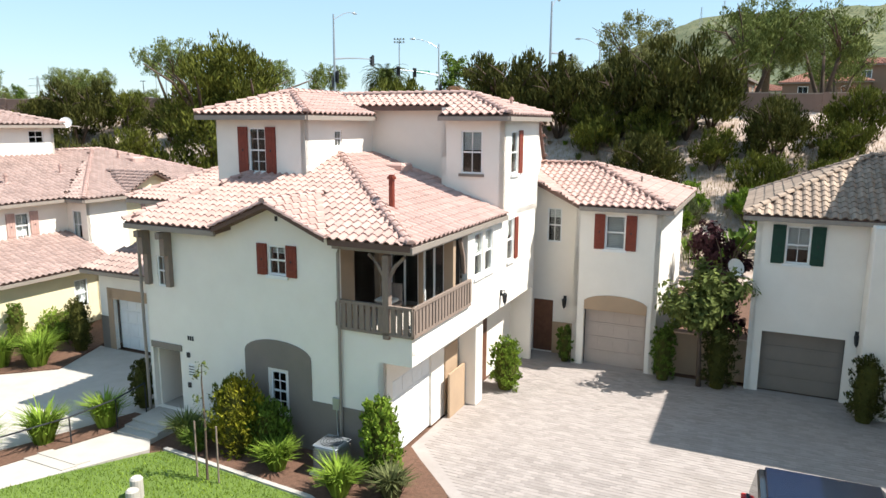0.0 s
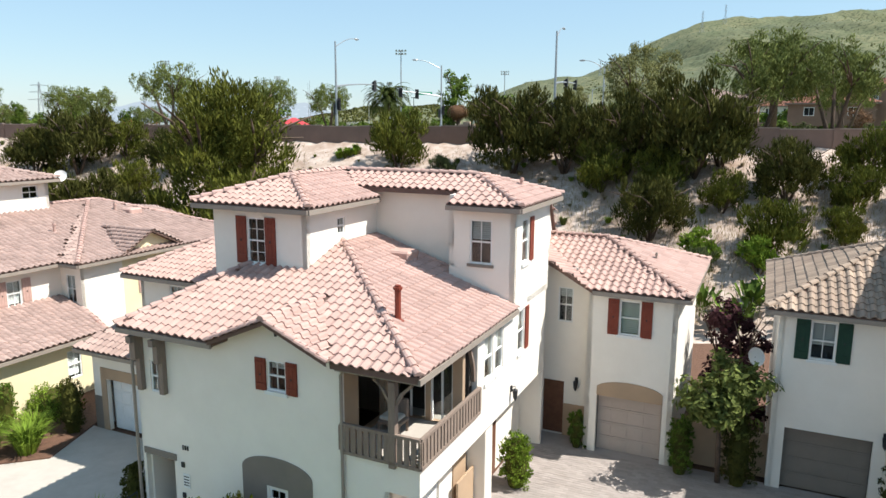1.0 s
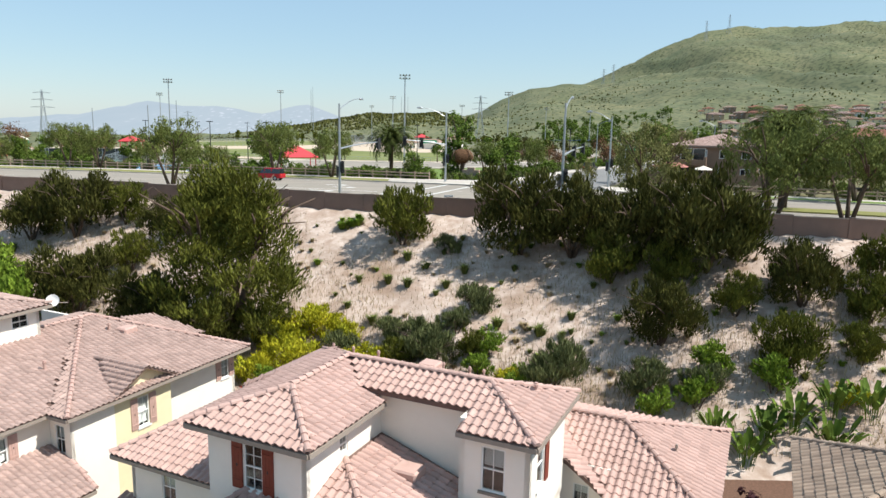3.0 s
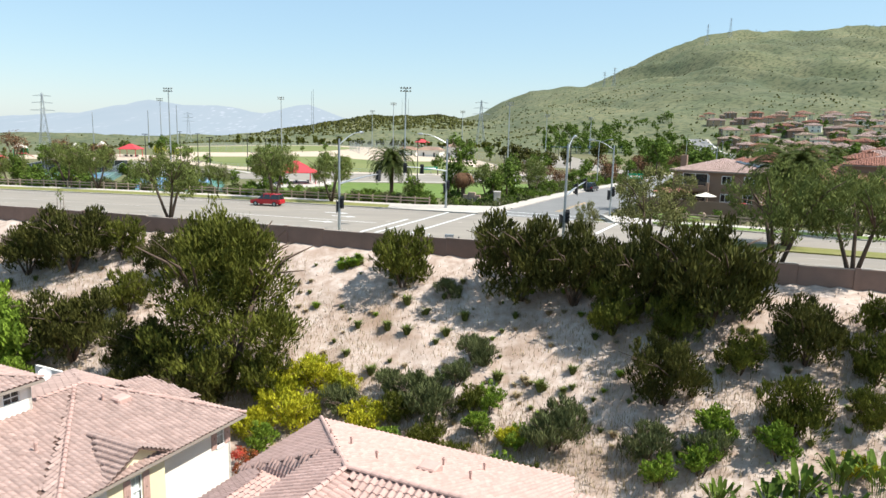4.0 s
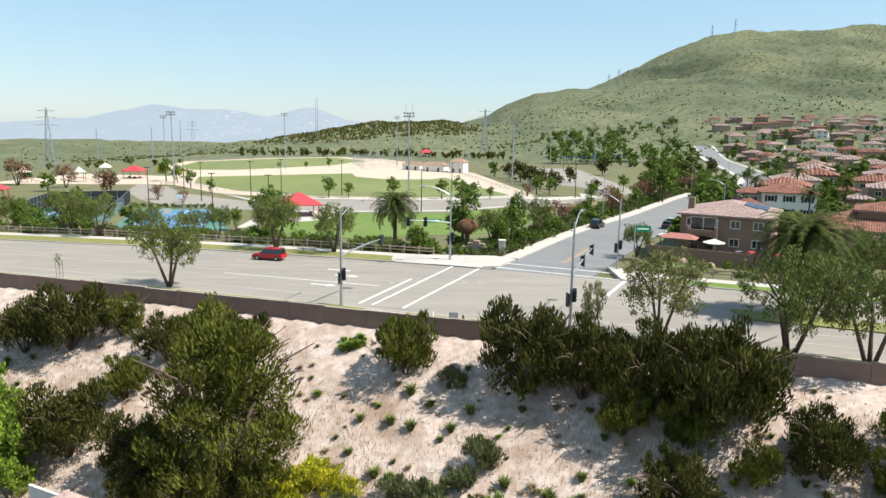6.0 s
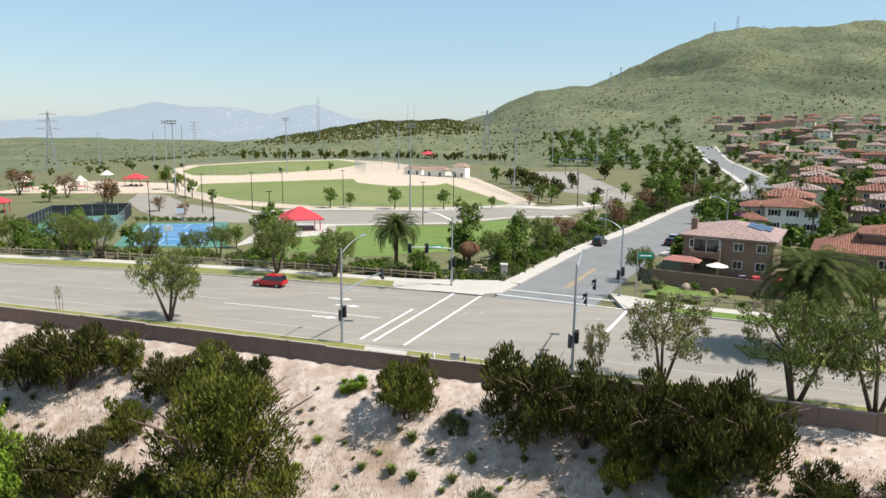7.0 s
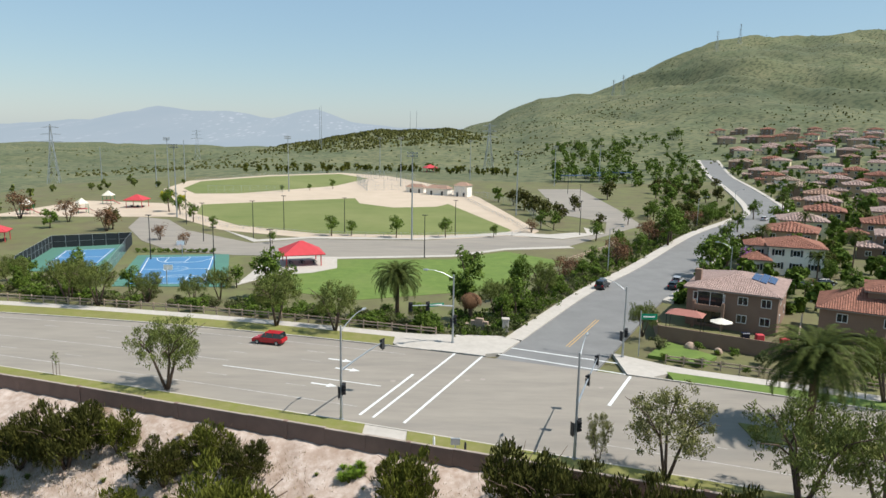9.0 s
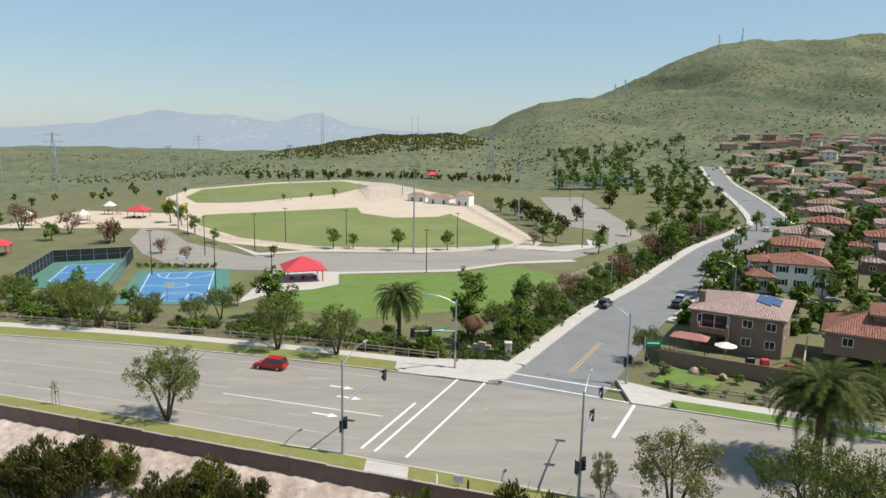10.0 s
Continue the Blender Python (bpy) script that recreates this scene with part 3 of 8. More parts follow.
def roof_plane(parent, pts, mat="tile", pieces=0, eave=True, thick=0.16, name="roof_slope", under="mortar", big=1.0):
    """A tiled slope. The first two points are its eave, seen from outside left to right."""
    P = [Vector(p) for p in pts]
    nrm = Vector((0, 0, 0))
    for i in range(len(P)):
        nrm += P[i].cross(P[(i + 1) % len(P)])
    nrm.normalize()
    if nrm.z < 0:
        nrm = -nrm
    ex = (P[1] - P[0])
    ex = (ex - nrm * ex.dot(nrm)).normalized()
    ey = nrm.cross(ex)
    fr = Matrix((ex, ey, nrm)).transposed().to_4x4()
    fr.translation = P[0]
    inv = fr.inverted()
    loc = [inv @ p for p in P]
    poly = [(p.x, p.y) for p in loc]
    # deck
    g = Geo()
    k = len(P)
    g.v = [p for p in P] + [p - Vector((0, 0, thick)) for p in P]
    area = sum(poly[i - 1][0] * poly[i][1] - poly[i][0] * poly[i - 1][1] for i in range(k))
    order = list(range(k)) if area > 0 else list(reversed(range(k)))
    g.f = [tuple(order), tuple(k + i for i in reversed(order))] + [(order[i - 1], k + order[i - 1], k + order[i], order[i]) for i in range(k)]
    deck = g.ob(name, under, parent)
    x0, x1 = min(p[0] for p in poly), max(p[0] for p in poly)
    y0, y1 = min(p[1] for p in poly), max(p[1] for p in poly)
    tiles = []
    ny, nx = int((y1 - y0) / (TL * big)) + 2, int((x1 - x0) / (TW * big)) + 2
    rr = random.Random(len(pts) * 7 + nx)
    for j in range(ny):
        for i in range(nx):
            c = (x0 + (i + 0.5) * TW * big, y0 + (j + 0.35) * TL * big)
            if inside(c, poly) or (j == 0 and inside((c[0], c[1] + 0.12), poly)):
                tiles.append((c[0] + rr.uniform(-0.006, 0.006), y0 + j * TL * big - 0.05 + rr.uniform(-0.012, 0.012), rr.uniform(0.004, 0.016), rr.uniform(-1.2, 1.2)))
    own = tiles[:pieces]
    rest = tiles[pieces:]
    v, f = [], []
    for x, y, z, a in rest:
        q = len(v)
        s = math.sin(radians(a))
        for tx, ty, tz in TILE_V:
            v.append(fr @ Vector((x + tx * big - ty * s, y + ty * big, z + tz * big)))
        f += [tuple(q + i for i in ff) for ff in TILE_F]
    if v:
        o = mesh_ob("roof_tiles", v, f, mat, deck)
        tagged(o, kind="stuff")
    if own:
        if not tile_source:
            me = bpy.data.meshes.new("roof_tile")
            me.from_pydata(TILE_V, [], TILE_F)
            me.materials.append(M["tile_piece"])
            tile_source.append(me)
        for x, y, z, a in own:
            o = new("roof_tile", tile_source[0])
            o.parent = deck
            o.matrix_basis = fr @ pose(x, y, z, 0, 0, a)
    if eave:
        # gutter under the first edge
        d = (P[1] - P[0]).normalized()
        L = (P[1] - P[0]).length
        gm = Matrix.Translation(P[0]) @ Matrix.Rotation(math.atan2(d.y, d.x), 4, "Z")
        gg = Geo().box(0, -0.06, -0.2, L, 0.05, -0.05, gm)
        gg.ob("gutter", "gutter", deck)
    return deck


def ridge(parent, p, q, mat="tile", r=0.12):
    p, q = Vector(p), Vector(q)
    d = q - p
    n = max(1, round(d.length / 0.38))
    d.normalize()
    side = d.cross(Vector((0, 0, 1))).normalized()
    up = side.cross(d)
    if up.z < 0:
        up = -up
    g = Geo()
    L = (q - p).length / n
    for i in range(n):
        a, b = p + d * (L * i - 0.04), p + d * (L * (i + 1))
        for base, rad in ((a, r), (b, r * 0.82)):
            for k in range(6):
                t = math.pi * k / 5
                g.v.append(base + side * math.cos(t) * rad + up * (math.sin(t) * rad * 0.9 - 0.005 + (0.03 if base is a else 0)))
        k0 = len(g.v) - 12
        g.f += [(k0 + k, k0 + k + 1, k0 + k + 7, k0 + k + 6) for k in range(5)]
        g.f.append(tuple(k0 + k for k in range(6)))
    o = g.ob("ridge_tiles", mat, parent)
    tagged(o, kind="stuff")
    return o


def vent_pipe(parent, x, y, z, h=0.5, r=0.06, mat="tile"):
    g = Geo().tube([(x, y, z - 0.1), (x, y, z + h)], r, 8).tube([(x, y, z + h - 0.12), (x, y, z + h - 0.05)], r * 1.5, 8)
    g.tube([(x, y, z), (x, y, z + 0.05)], [r * 2.2, r * 1.2], 8)
    return g.ob("vent_pipe", mat, parent, "red-painted roof vent pipe")


def spout(parent, x, y, z0, z1, mat="gutter"):
    g = Geo().tube([(x + 0.25, y - 0.3, z1), (x, y - 0.08, z1 - 0.3), (x, y - 0.08, z0 + 0.15), (x, y - 0.25, z0 + 0.03)], 0.05, 6)
    return g.ob("downspout", mat, parent, "taupe metal downspout")


def wall_lantern(parent, m):
    g = Geo().box(-0.06, -0.05, -0.1, 0.06, 0, 0.1, m).tube([m @ Vector((0, -0.05, 0.05)), m @ Vector((0, -0.16, 0.12)), m @ Vector((0, -0.16, 0.02))], 0.015, 5)
    g.tube([m @ Vector((0, -0.16, 0.03)), m @ Vector((0, -0.16, -0.02)), m @ Vector((0, -0.16, -0.3)), m @ Vector((0, -0.16, -0.42))], [0.02, 0.1, 0.07, 0.01], 6)
    return g.ob("wall_lantern", "dark_metal", parent, "dark metal wall lantern")


# ---- main townhouse ----
def main_house():
    h = empty("townhouse", H, "three-storey pale stucco townhouse with pink clay tile roofs and red shutters", "house")
    # front wall with gable
    A, B = (-17.7, 15.67), (-10.4, 15.67)
    fh = [(4.95, 5.58, 5.15, 6.02), (4.87, 5.45, 1.0, 2.25), (0.12, 1.3, 0.25, 2.35), (0.55, 0.98, 4.35, 5.35)]
    wall_seg(h, A, B, 0, 6.42, fh)
    gb = Geo()
    gb.v = [(-14.25, 15.67, 6.42), (-10.55, 15.67, 6.42), (-12.4, 15.67, 7.2), (-14.25, 15.85, 6.42), (-10.55, 15.85, 6.42), (-12.4, 15.85, 7.2)]
    gb.f = [(0, 1, 2), (5, 4, 3), (0, 2, 5, 3), (2, 1, 4, 5)]
    gb.ob("gable", "stucco", h)
    Geo().box(-12.44, 15.64, 6.72, -12.36, 15.668, 6.86).ob("gable_vent", "dark_metal", h)
    window(h, A, B, *fh[0], shutters="shutter", swide=0.36, blind=0.3)
    window(h, A, B, *fh[1], panes=(2, 4), blind=0)
    window(h, A, B, *fh[3], panes=(2, 2), sill=False, blind=0)
    # recessed entry, its walls darker than the front stucco
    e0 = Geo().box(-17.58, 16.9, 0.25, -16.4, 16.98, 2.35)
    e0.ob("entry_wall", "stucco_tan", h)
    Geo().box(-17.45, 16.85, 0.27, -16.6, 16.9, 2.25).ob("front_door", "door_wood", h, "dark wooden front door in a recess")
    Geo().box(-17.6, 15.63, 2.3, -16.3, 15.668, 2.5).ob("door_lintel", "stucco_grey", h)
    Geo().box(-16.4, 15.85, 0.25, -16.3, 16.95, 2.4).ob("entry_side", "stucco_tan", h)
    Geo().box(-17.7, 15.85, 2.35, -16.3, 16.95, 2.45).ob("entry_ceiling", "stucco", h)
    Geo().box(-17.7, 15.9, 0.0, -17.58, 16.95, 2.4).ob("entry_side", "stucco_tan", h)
    # brackets under the eave beside the small window
    for u in (-17.45, -16.55):
        g = Geo()
        for y0, z0, y1, z1 in ((15.2, 6.15, 15.66, 5.95), (15.35, 5.95, 15.66, 5.4), (15.5, 5.4, 15.66, 4.4)):
            g.box(u - 0.09, y0, z1, u + 0.09, y1, z0)
        g.ob("eave_bracket", "wood_brown", h, "weathered brown timber eave bracket")
    # grey wainscot with arch round the lower window
    pts = [(-13.75, 0.0), (-8.98, 0.0), (-8.98, 1.55), (-11.35, 1.55), (-11.35, 2.75)]
    pts += [(-12.55 + 1.2 * math.cos(t), 2.75 + 0.45 * math.sin(t)) for t in [math.pi * i / 14 for i in range(1, 14)]]
    pts += [(-13.75, 2.75)]
    hole = (-12.92, -12.16, 0.9, 2.33)
    g = Geo()
    n = len(pts)
    # laid in strips so that the window stays open
    us = sorted({*[p[0] for p in pts], hole[0], hole[1]})

    def top(u):
        if u >= -11.35:
            return 1.55
        return 2.75 + 0.45 * math.sqrt(max(0, 1 - ((u + 12.55) / 1.2) ** 2))
    for ua, ub in zip(us, us[1:]):
        mid = (ua + ub) / 2
        ta, tb = (top(ua - 1e-4), top(ub - 1e-4)) if mid < -11.35 else (1.55, 1.55)
        zs = [(0, None)] if not hole[0] < mid < hole[1] else [(0, hole[2]), (hole[3], None)]
        for za, zb in zs:
            k = len(g.v)
            y0, y1 = 15.64, 15.668
            t0, t1 = (ta, tb) if zb is None else (zb, zb)
            g.v += [(ua, y0, za), (ub, y0, za), (ub, y0, t1), (ua, y0, t0), (ua, y1, za), (ub, y1, za), (ub, y1, t1), (ua, y1, t0)]
            g.f += [(k, k + 1, k + 2, k + 3), (k + 3, k + 2, k + 6, k + 7), (k + 1, k + 5, k + 6, k + 2), (k + 4, k, k + 3, k + 7)]
    weld(g.ob("wainscot", "stucco_grey", h, "taupe painted base with an arched panel"))
    # ground floor right part and the overhang
    wall_seg(h, (-10.4, 15.67), (-8.98, 15.67), 0, 3.05)
    wall_seg(h, (-10.4, 15.67), (-8.1, 15.67), 3.05, 3.9)
    gh = [(0.5, 3.0, 0.0, 2.35), (4.0, 4.9, 0.0, 2.3), (6.4, 7.6, 0.0, 2.35)]
    wall_seg(h, (-8.98, 15.67), (-8.98, 26.4), 0, 3.05, gh[:1])
    garage_door(h, (-8.98, 15.67), (-8.98, 26.4), *gh[0], depth=0.08, mat="white_paint")
    Geo().box(-8.975, 19.6, 0, -8.93, 20.6, 2.3).ob("door", "stucco_tan", h, "tan side door")
    Geo().box(-8.975, 22.0, 0, -8.93, 23.3, 2.35).ob("door", "door_wood", h)
    Geo().box(-8.97, 15.68, 3.06, -8.11, 26.2, 3.16).ob("soffit", "stucco", h)
    # pier with a tan half door
    bevel(Geo().box(-8.96, 20.7, 0, -8.3, 21.3, 3.05).ob("pier", "stucco", h), 0.03)
    Geo().box(-8.75, 19.4, 0, -8.68, 20.65, 1.5).ob("gate", "stucco_tan", h, "tan utility gate beside the garage")
    # side wall above
    sw = [(4.3, 5.0, 4.62, 6.05), (5.2, 5.9, 4.62, 6.05), (7.35, 8.0, 4.6, 6.1)]
    wall_seg(h, (-8.1, 15.67), (-8.1, 26.2), 3.05, 3.9)
    wall_seg(h, (-8.1, 19.4), (-8.1, 26.2), 3.9, 6.42, [(a - 3.73, b - 3.73, c, d) for a, b, c, d in sw])
    for a, b, c, d in sw[:2]:
        window(h, (-8.1, 15.67), (-8.1, 26.2), a, b, c, d, panes=(1, 2), blind=0.5)
    window(h, (-8.1, 15.67), (-8.1, 26.2), *sw[2], panes=(1, 2), blind=0.4)
    g = Geo()
    for i in range(3):
        g.box(-8.09, 23.72 + i * 0.12, 4.6, -8.05, 23.83 + i * 0.12, 6.12)
    g.ob("shutter", "shutter", h, "barn-red plank shutter")
    # balcony, its inner walls darker than the outer stucco
    Geo().box(-10.4, 15.7, 3.8, -8.12, 19.4, 3.9).ob("balcony_floor", "concrete", h)
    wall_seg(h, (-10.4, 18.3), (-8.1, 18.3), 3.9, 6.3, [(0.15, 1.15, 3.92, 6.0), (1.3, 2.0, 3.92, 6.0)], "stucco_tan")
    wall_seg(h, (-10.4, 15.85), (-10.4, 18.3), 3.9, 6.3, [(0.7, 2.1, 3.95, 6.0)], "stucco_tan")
    for s0, s1 in ((0.15, 1.15), (1.3, 2.0)):
        m, L = wall_frame((-10.4, 18.3), (-8.1, 18.3))
        Geo().box(s0, 0.05, 3.92, s0 + 0.05, 0.12, 6.0, m).box(s1 - 0.05, 0.05, 3.92, s1, 0.12, 6.0, m).box(s0, 0.05, 5.95, s1, 0.12, 6.0, m).box((s0 + s1) / 2 - 0.03, 0.06, 3.92, (s0 + s1) / 2 + 0.03, 0.1, 5.95, m).ob("sliding_door_frame", "white_paint", h)
        Geo().box(s0 + 0.05, 0.08, 3.95, s1 - 0.05, 0.09, 5.95, m).ob("sliding_door_pane", "glass", h).visible_shadow = False
        # dark sheet stands for the unlit room behind the sliding door
        Geo().box(s0 - 0.2, 0.7, 3.9, s1 + 0.2, 0.72, 6.2, m).ob("dark_curtain", "room_shade", h)
    Geo().box(-10.45, 15.5, 6.12, -7.98, 15.75, 6.3).box(-8.25, 15.76, 6.12, -8.0, 19.5, 6.3).ob("balcony_beam", "gutter", h)
    bevel(Geo().box(-8.95, 15.58, 3.75, -8.75, 15.78, 6.05).ob("balcony_post", "wood_brown", h, "square brown timber post"), 0.015)
    for s in (-1, 1):
        Geo().tube([(-8.85, 15.68, 5.3), (-8.85 + s * 0.25, 15.68, 5.75), (-8.85 + s * 0.55, 15.68, 6.03)], 0.055, 4).ob("post_brace", "wood_brown", h)
    Geo().tube([(-8.2, 19.35, 4.9), (-8.15, 19.15, 5.5), (-8.1, 18.8, 6.03)], 0.07, 4).ob("post_brace", "wood_brown", h)
    rail = empty("railing")
    rail.parent = h
    for p, q in (((-10.38, 15.62), (-8.05, 15.62)), ((-8.05, 15.62), (-8.05, 19.5))):
        m, L = wall_frame(p, q)
        Geo().box(0, -0.05, 4.62, L, 0.05, 4.7, m).ob("top_rail", "wood_brown", rail)
        Geo().box(0, -0.04, 3.86, L, 0.04, 3.94, m).ob("bottom_rail", "wood_brown", rail)
        n = round(L / 0.2)
        for i in range(n + 1):
            x = L * i / n
            wd = 0.07 if i % 6 else 0.055
            Geo().box(x - wd, -0.025, 3.94, x + wd, 0.02, 4.62, m).ob("baluster", "wood_brown", rail)
    # third storey
    TA = [((-17.7, 19.2), (-13.9, 19.2)), ((-13.9, 19.2), (-13.9, 23.55)), ((-13.9, 23.55), (-10.45, 23.55)), ((-10.45, 23.55), (-10.45, 22.5)), ((-10.45, 22.5), (-8.1, 22.5)), ((-8.1, 22.5), (-8.1, 26.4)), ((-8.1, 26.4), (-17.7, 26.4)), ((-17.7, 26.4), (-17.7, 19.2))]
    holes = {0: [(1.42, 2.15, 7.75, 9.28)], 1: [(1.75, 2.2, 8.6, 9.2)], 4: [(0.75, 1.55, 7.73, 9.22)], 5: [(0.75, 1.45, 7.7, 9.2)]}
    for i, (a, b) in enumerate(TA):
        wall_seg(h, a, b, 6.2, 10.0 if i in (2, 3) else 9.72, holes.get(i, []))
    window(h, *TA[0], *holes[0][0], shutters="shutter", panes=(2, 4), blind=0)
    window(h, *TA[1], *holes[1][0], panes=(2, 2), sill=False, blind=0)
    window(h, *TA[4], *holes[4][0], panes=(2, 2), sill="grey", blind=0.45)
    window(h, *TA[5], *holes[5][0], panes=(1, 2), blind=0.3)
    g = Geo()
    for i in range(3):
        g.box(-8.09, 24.0 + i * 0.13, 7.68, -8.05, 24.12 + i * 0.13, 9.22)
    g.ob("shutter", "shutter", h, "barn-red plank shutter")
    # back and left walls of the lower storeys
    wall_seg(h, (-8.1, 26.2), (-17.7, 26.2), 0, 6.3)
    wall_seg(h, (-17.7, 26.2), (-17.7, 15.85), 0, 6.3)
    # lower roof
    p = 0.33

    def fz(v):
        return 6.4 + p * (v - 15.3)

    def rz(u):
        return 6.4 + p * (-7.95 - u)
    front = [(-18.0, 15.3), (-14.35, 15.3), (-12.4, 17.9), (-10.45, 15.3), (-7.95, 15.3), (-13.88, 21.23), (-13.88, 19.22), (-16.2, 19.22)]
    fp = [(u, v, fz(v)) for u, v in front]
    roof_plane(h, fp, pieces=300)
    roof_plane(h, [(u, v, rz(u)) for u, v in ((-7.95, 15.3), (-7.95, 22.48), (-10.43, 22.48), (-10.43, 23.53), (-13.88, 23.53), (-13.88, 21.23))])
    roof_plane(h, [(-18.0, 19.2, 6.4), (-18.0, 15.3, 6.4), (-16.2, 19.2, fz(19.2))])
    roof_plane(h, [(-14.35, 17.9, 6.45), (-14.35, 15.15, 6.45), (-12.4, 15.15, 7.27), (-12.4, 17.9, 7.27)][1:] , eave=False, thick=0.12)
    roof_plane(h, [(-12.4, 15.15, 7.27), (-10.45, 15.15, 6.45), (-12.4, 17.9, 7.27)], eave=False, thick=0.12)
    ridge(h, (-7.95, 15.3, 6.46), (-13.88, 21.23, fz(21.23) + 0.06))
    ridge(h, (-18.0, 15.3, 6.46), (-16.2, 19.22, fz(19.22) + 0.06))
    ridge(h, (-12.4, 15.1, 7.31), (-12.4, 17.9, 7.31))
    ridge(h, (-14.35, 15.15, 6.48), (-12.4, 15.15, 7.3), r=0.1)
    ridge(h, (-10.45, 15.15, 6.48), (-12.4, 15.15, 7.3), r=0.1)
    # upper roof
    e, k = 9.74, 10.52
    planes = [
        [(-18.2, 18.75, e), (-13.5, 18.75, e), (-15.85, 21.1, k)],
        [(-13.5, 18.75, e), (-13.5, 23.1, e), (-14.5, 23.1, e + 0.33), (-15.85, 24.5, k), (-15.85, 21.1, k)],
        [(-10.4, 22.1, e), (-7.8, 22.1, e), (-10.2, 24.5, k), (-15.85, 24.5, k), (-14.5, 23.1, e + 0.33), (-10.4, 23.1, e + 0.33)],
        [(-7.8, 22.1, e), (-7.8, 26.9, e), (-10.2, 24.5, k)],
        [(-10.4, 36.2, 5.95), (-25.2, 36.2, 5.95), (-18.2, 27.4, 9.42), (-15.85, 24.5, k), (-10.2, 24.5, k), (-8.2, 26.9, 9.63)],
        [(-25.2, 36.2, 5.95), (-24.9, 29.0, 6.2), (-18.2, 27.4, 9.42)],
        [(-24.9, 28.95, 6.25), (-18.05, 26.0, 7.45), (-18.2, 27.3, 9.42)],
        [(-18.2, 26.9, e), (-18.2, 18.75, e), (-15.85, 21.1, k), (-15.85, 24.5, k)],
    ]
    for pl in planes:
        roof_plane(h, pl)
    up = Vector((0, 0, 0.06))
    for a, b in (((-18.2, 18.75, e), (-15.85, 21.1, k)), ((-13.5, 18.75, e), (-15.85, 21.1, k)), ((-15.85, 21.1, k), (-15.85, 24.5, k)), ((-15.85, 24.5, k), (-10.2, 24.5, k)), ((-7.8, 22.1, e), (-10.2, 24.5, k)), ((-7.8, 26.9, e), (-10.2, 24.5, k)), ((-25.2, 36.2, 5.95), (-18.2, 27.4, 9.42)), ((-18.2, 27.4, 9.42), (-15.85, 24.5, k))):
        ridge(h, Vector(a) + up, Vector(b) + up)
    # walls under the rear slope
    wall_seg(h, (-10.6, 35.7), (-24.7, 35.7), 0, 5.95)
    wall_seg(h, (-24.7, 35.7), (-24.7, 29.2), 0, 5.95)
    Geo().poly([(-24.8, 29.0, 5.9), (-18.2, 27.3, 5.9), (-18.2, 27.3, 9.25), (-24.8, 29.0, 6.05)]).ob("gable", "stucco", h)
    Geo().poly([(-8.3, 26.9, 5.9), (-10.5, 35.8, 5.9), (-10.5, 35.8, 5.95), (-8.3, 26.9, 9.45)]).ob("gable", "stucco", h)
    for u, v in ((-20.6, 30.5), (-18.9, 29.6), (-14.6, 30.2), (-13.2, 31.5), (-12.6, 28.4), (-16.4, 27.6)):
        vent_pipe(h, u, v, 5.95 + 0.39 * (36.2 - v), 0.45, 0.05)
    bevel(Geo().box(-14.6, 27.6, 9.1, -13.8, 28.4, 9.5).ob("roof_vent_box", "tile", h), 0.06)
    # small things on the roofs and walls
    vent_pipe(h, -9.75, 17.6, rz(-9.75), 1.0, 0.09, "shutter")
    vent_pipe(h, -8.9, 25.4, 10.05, 0.4, 0.06)
    bevel(Geo().box(-12.6, 21.9, rz(-12.2) - 0.15, -11.7, 22.7, rz(-12.2) + 0.22).ob("roof_vent_box", "tile", h), 0.06)
    spout(h, -10.32, 15.67, 0.02, 6.3)
    spout(h, -17.8, 15.67, 0.02, 6.3)
    for u, z in ((-16.1, 2.15), (-16.12, 1.15), (-9.2, 1.35)):
        Geo().box(u, 15.63, z, u + 0.12, 15.668, z + 0.16).ob("wall_box", "dark_metal", h)
    Geo().box(-16.05, 15.64, 1.5, -15.8, 15.668, 1.95).ob("notice_plate", "white_paint", h, "small white notice plate")
    g = Geo()
    for i in range(4):
        g.box(-16.03, 15.632, 1.58 + 0.09 * i, -15.82, 15.639, 1.61 + 0.09 * i)
    g.ob("notice_bars", "dark_metal", h)
    for i in range(3):
        Geo().box(-16.02 + 0.09 * i, 15.64, 2.72, -15.98 + 0.09 * i, 15.668, 2.86).ob("number_bar", "dark_metal", h)
    wall_lantern(h, wall_frame((-8.1, 16), (-8.1, 20))[0] @ Matrix.Translation((6.4, 0, 3.6)))
    # garage wing
    W = (-6.5, 26.4), (-3.3, 26.4)
    gh = (0.45, 2.85, 0.0, 2.3)
    wh = (1.15, 1.9, 4.75, 6.05)
    wall_seg(h, *W, 0, 6.4, [gh, wh])
    garage_door(h, *W, *gh, depth=0.35)
    window(h, *W, *wh, shutters="shutter", swide=0.4, blind=0.95, panes=(1, 2))
    # arched tan surround of the garage
    g = Geo()
    for i in range(16):
        x0, x1 = 0.45 + 2.4 * i / 16, 0.45 + 2.4 * (i + 1) / 16

        def az(x):
            return 2.55 + 0.38 * math.sqrt(max(0, 1 - ((x - 1.65) / 1.25) ** 2))
        k = len(g.v)
        g.v += [(x0, -0.03, 2.3), (x1, -0.03, 2.3), (x1, -0.03, az(x1)), (x0, -0.03, az(x0)), (x0, -0.002, 2.3), (x1, -0.002, 2.3), (x1, -0.002, az(x1)), (x0, -0.002, az(x0))]
        g.f += [(k, k + 1, k + 2, k + 3), (k + 3, k + 2, k + 6, k + 7), (k, k + 4, k + 5, k + 1)]
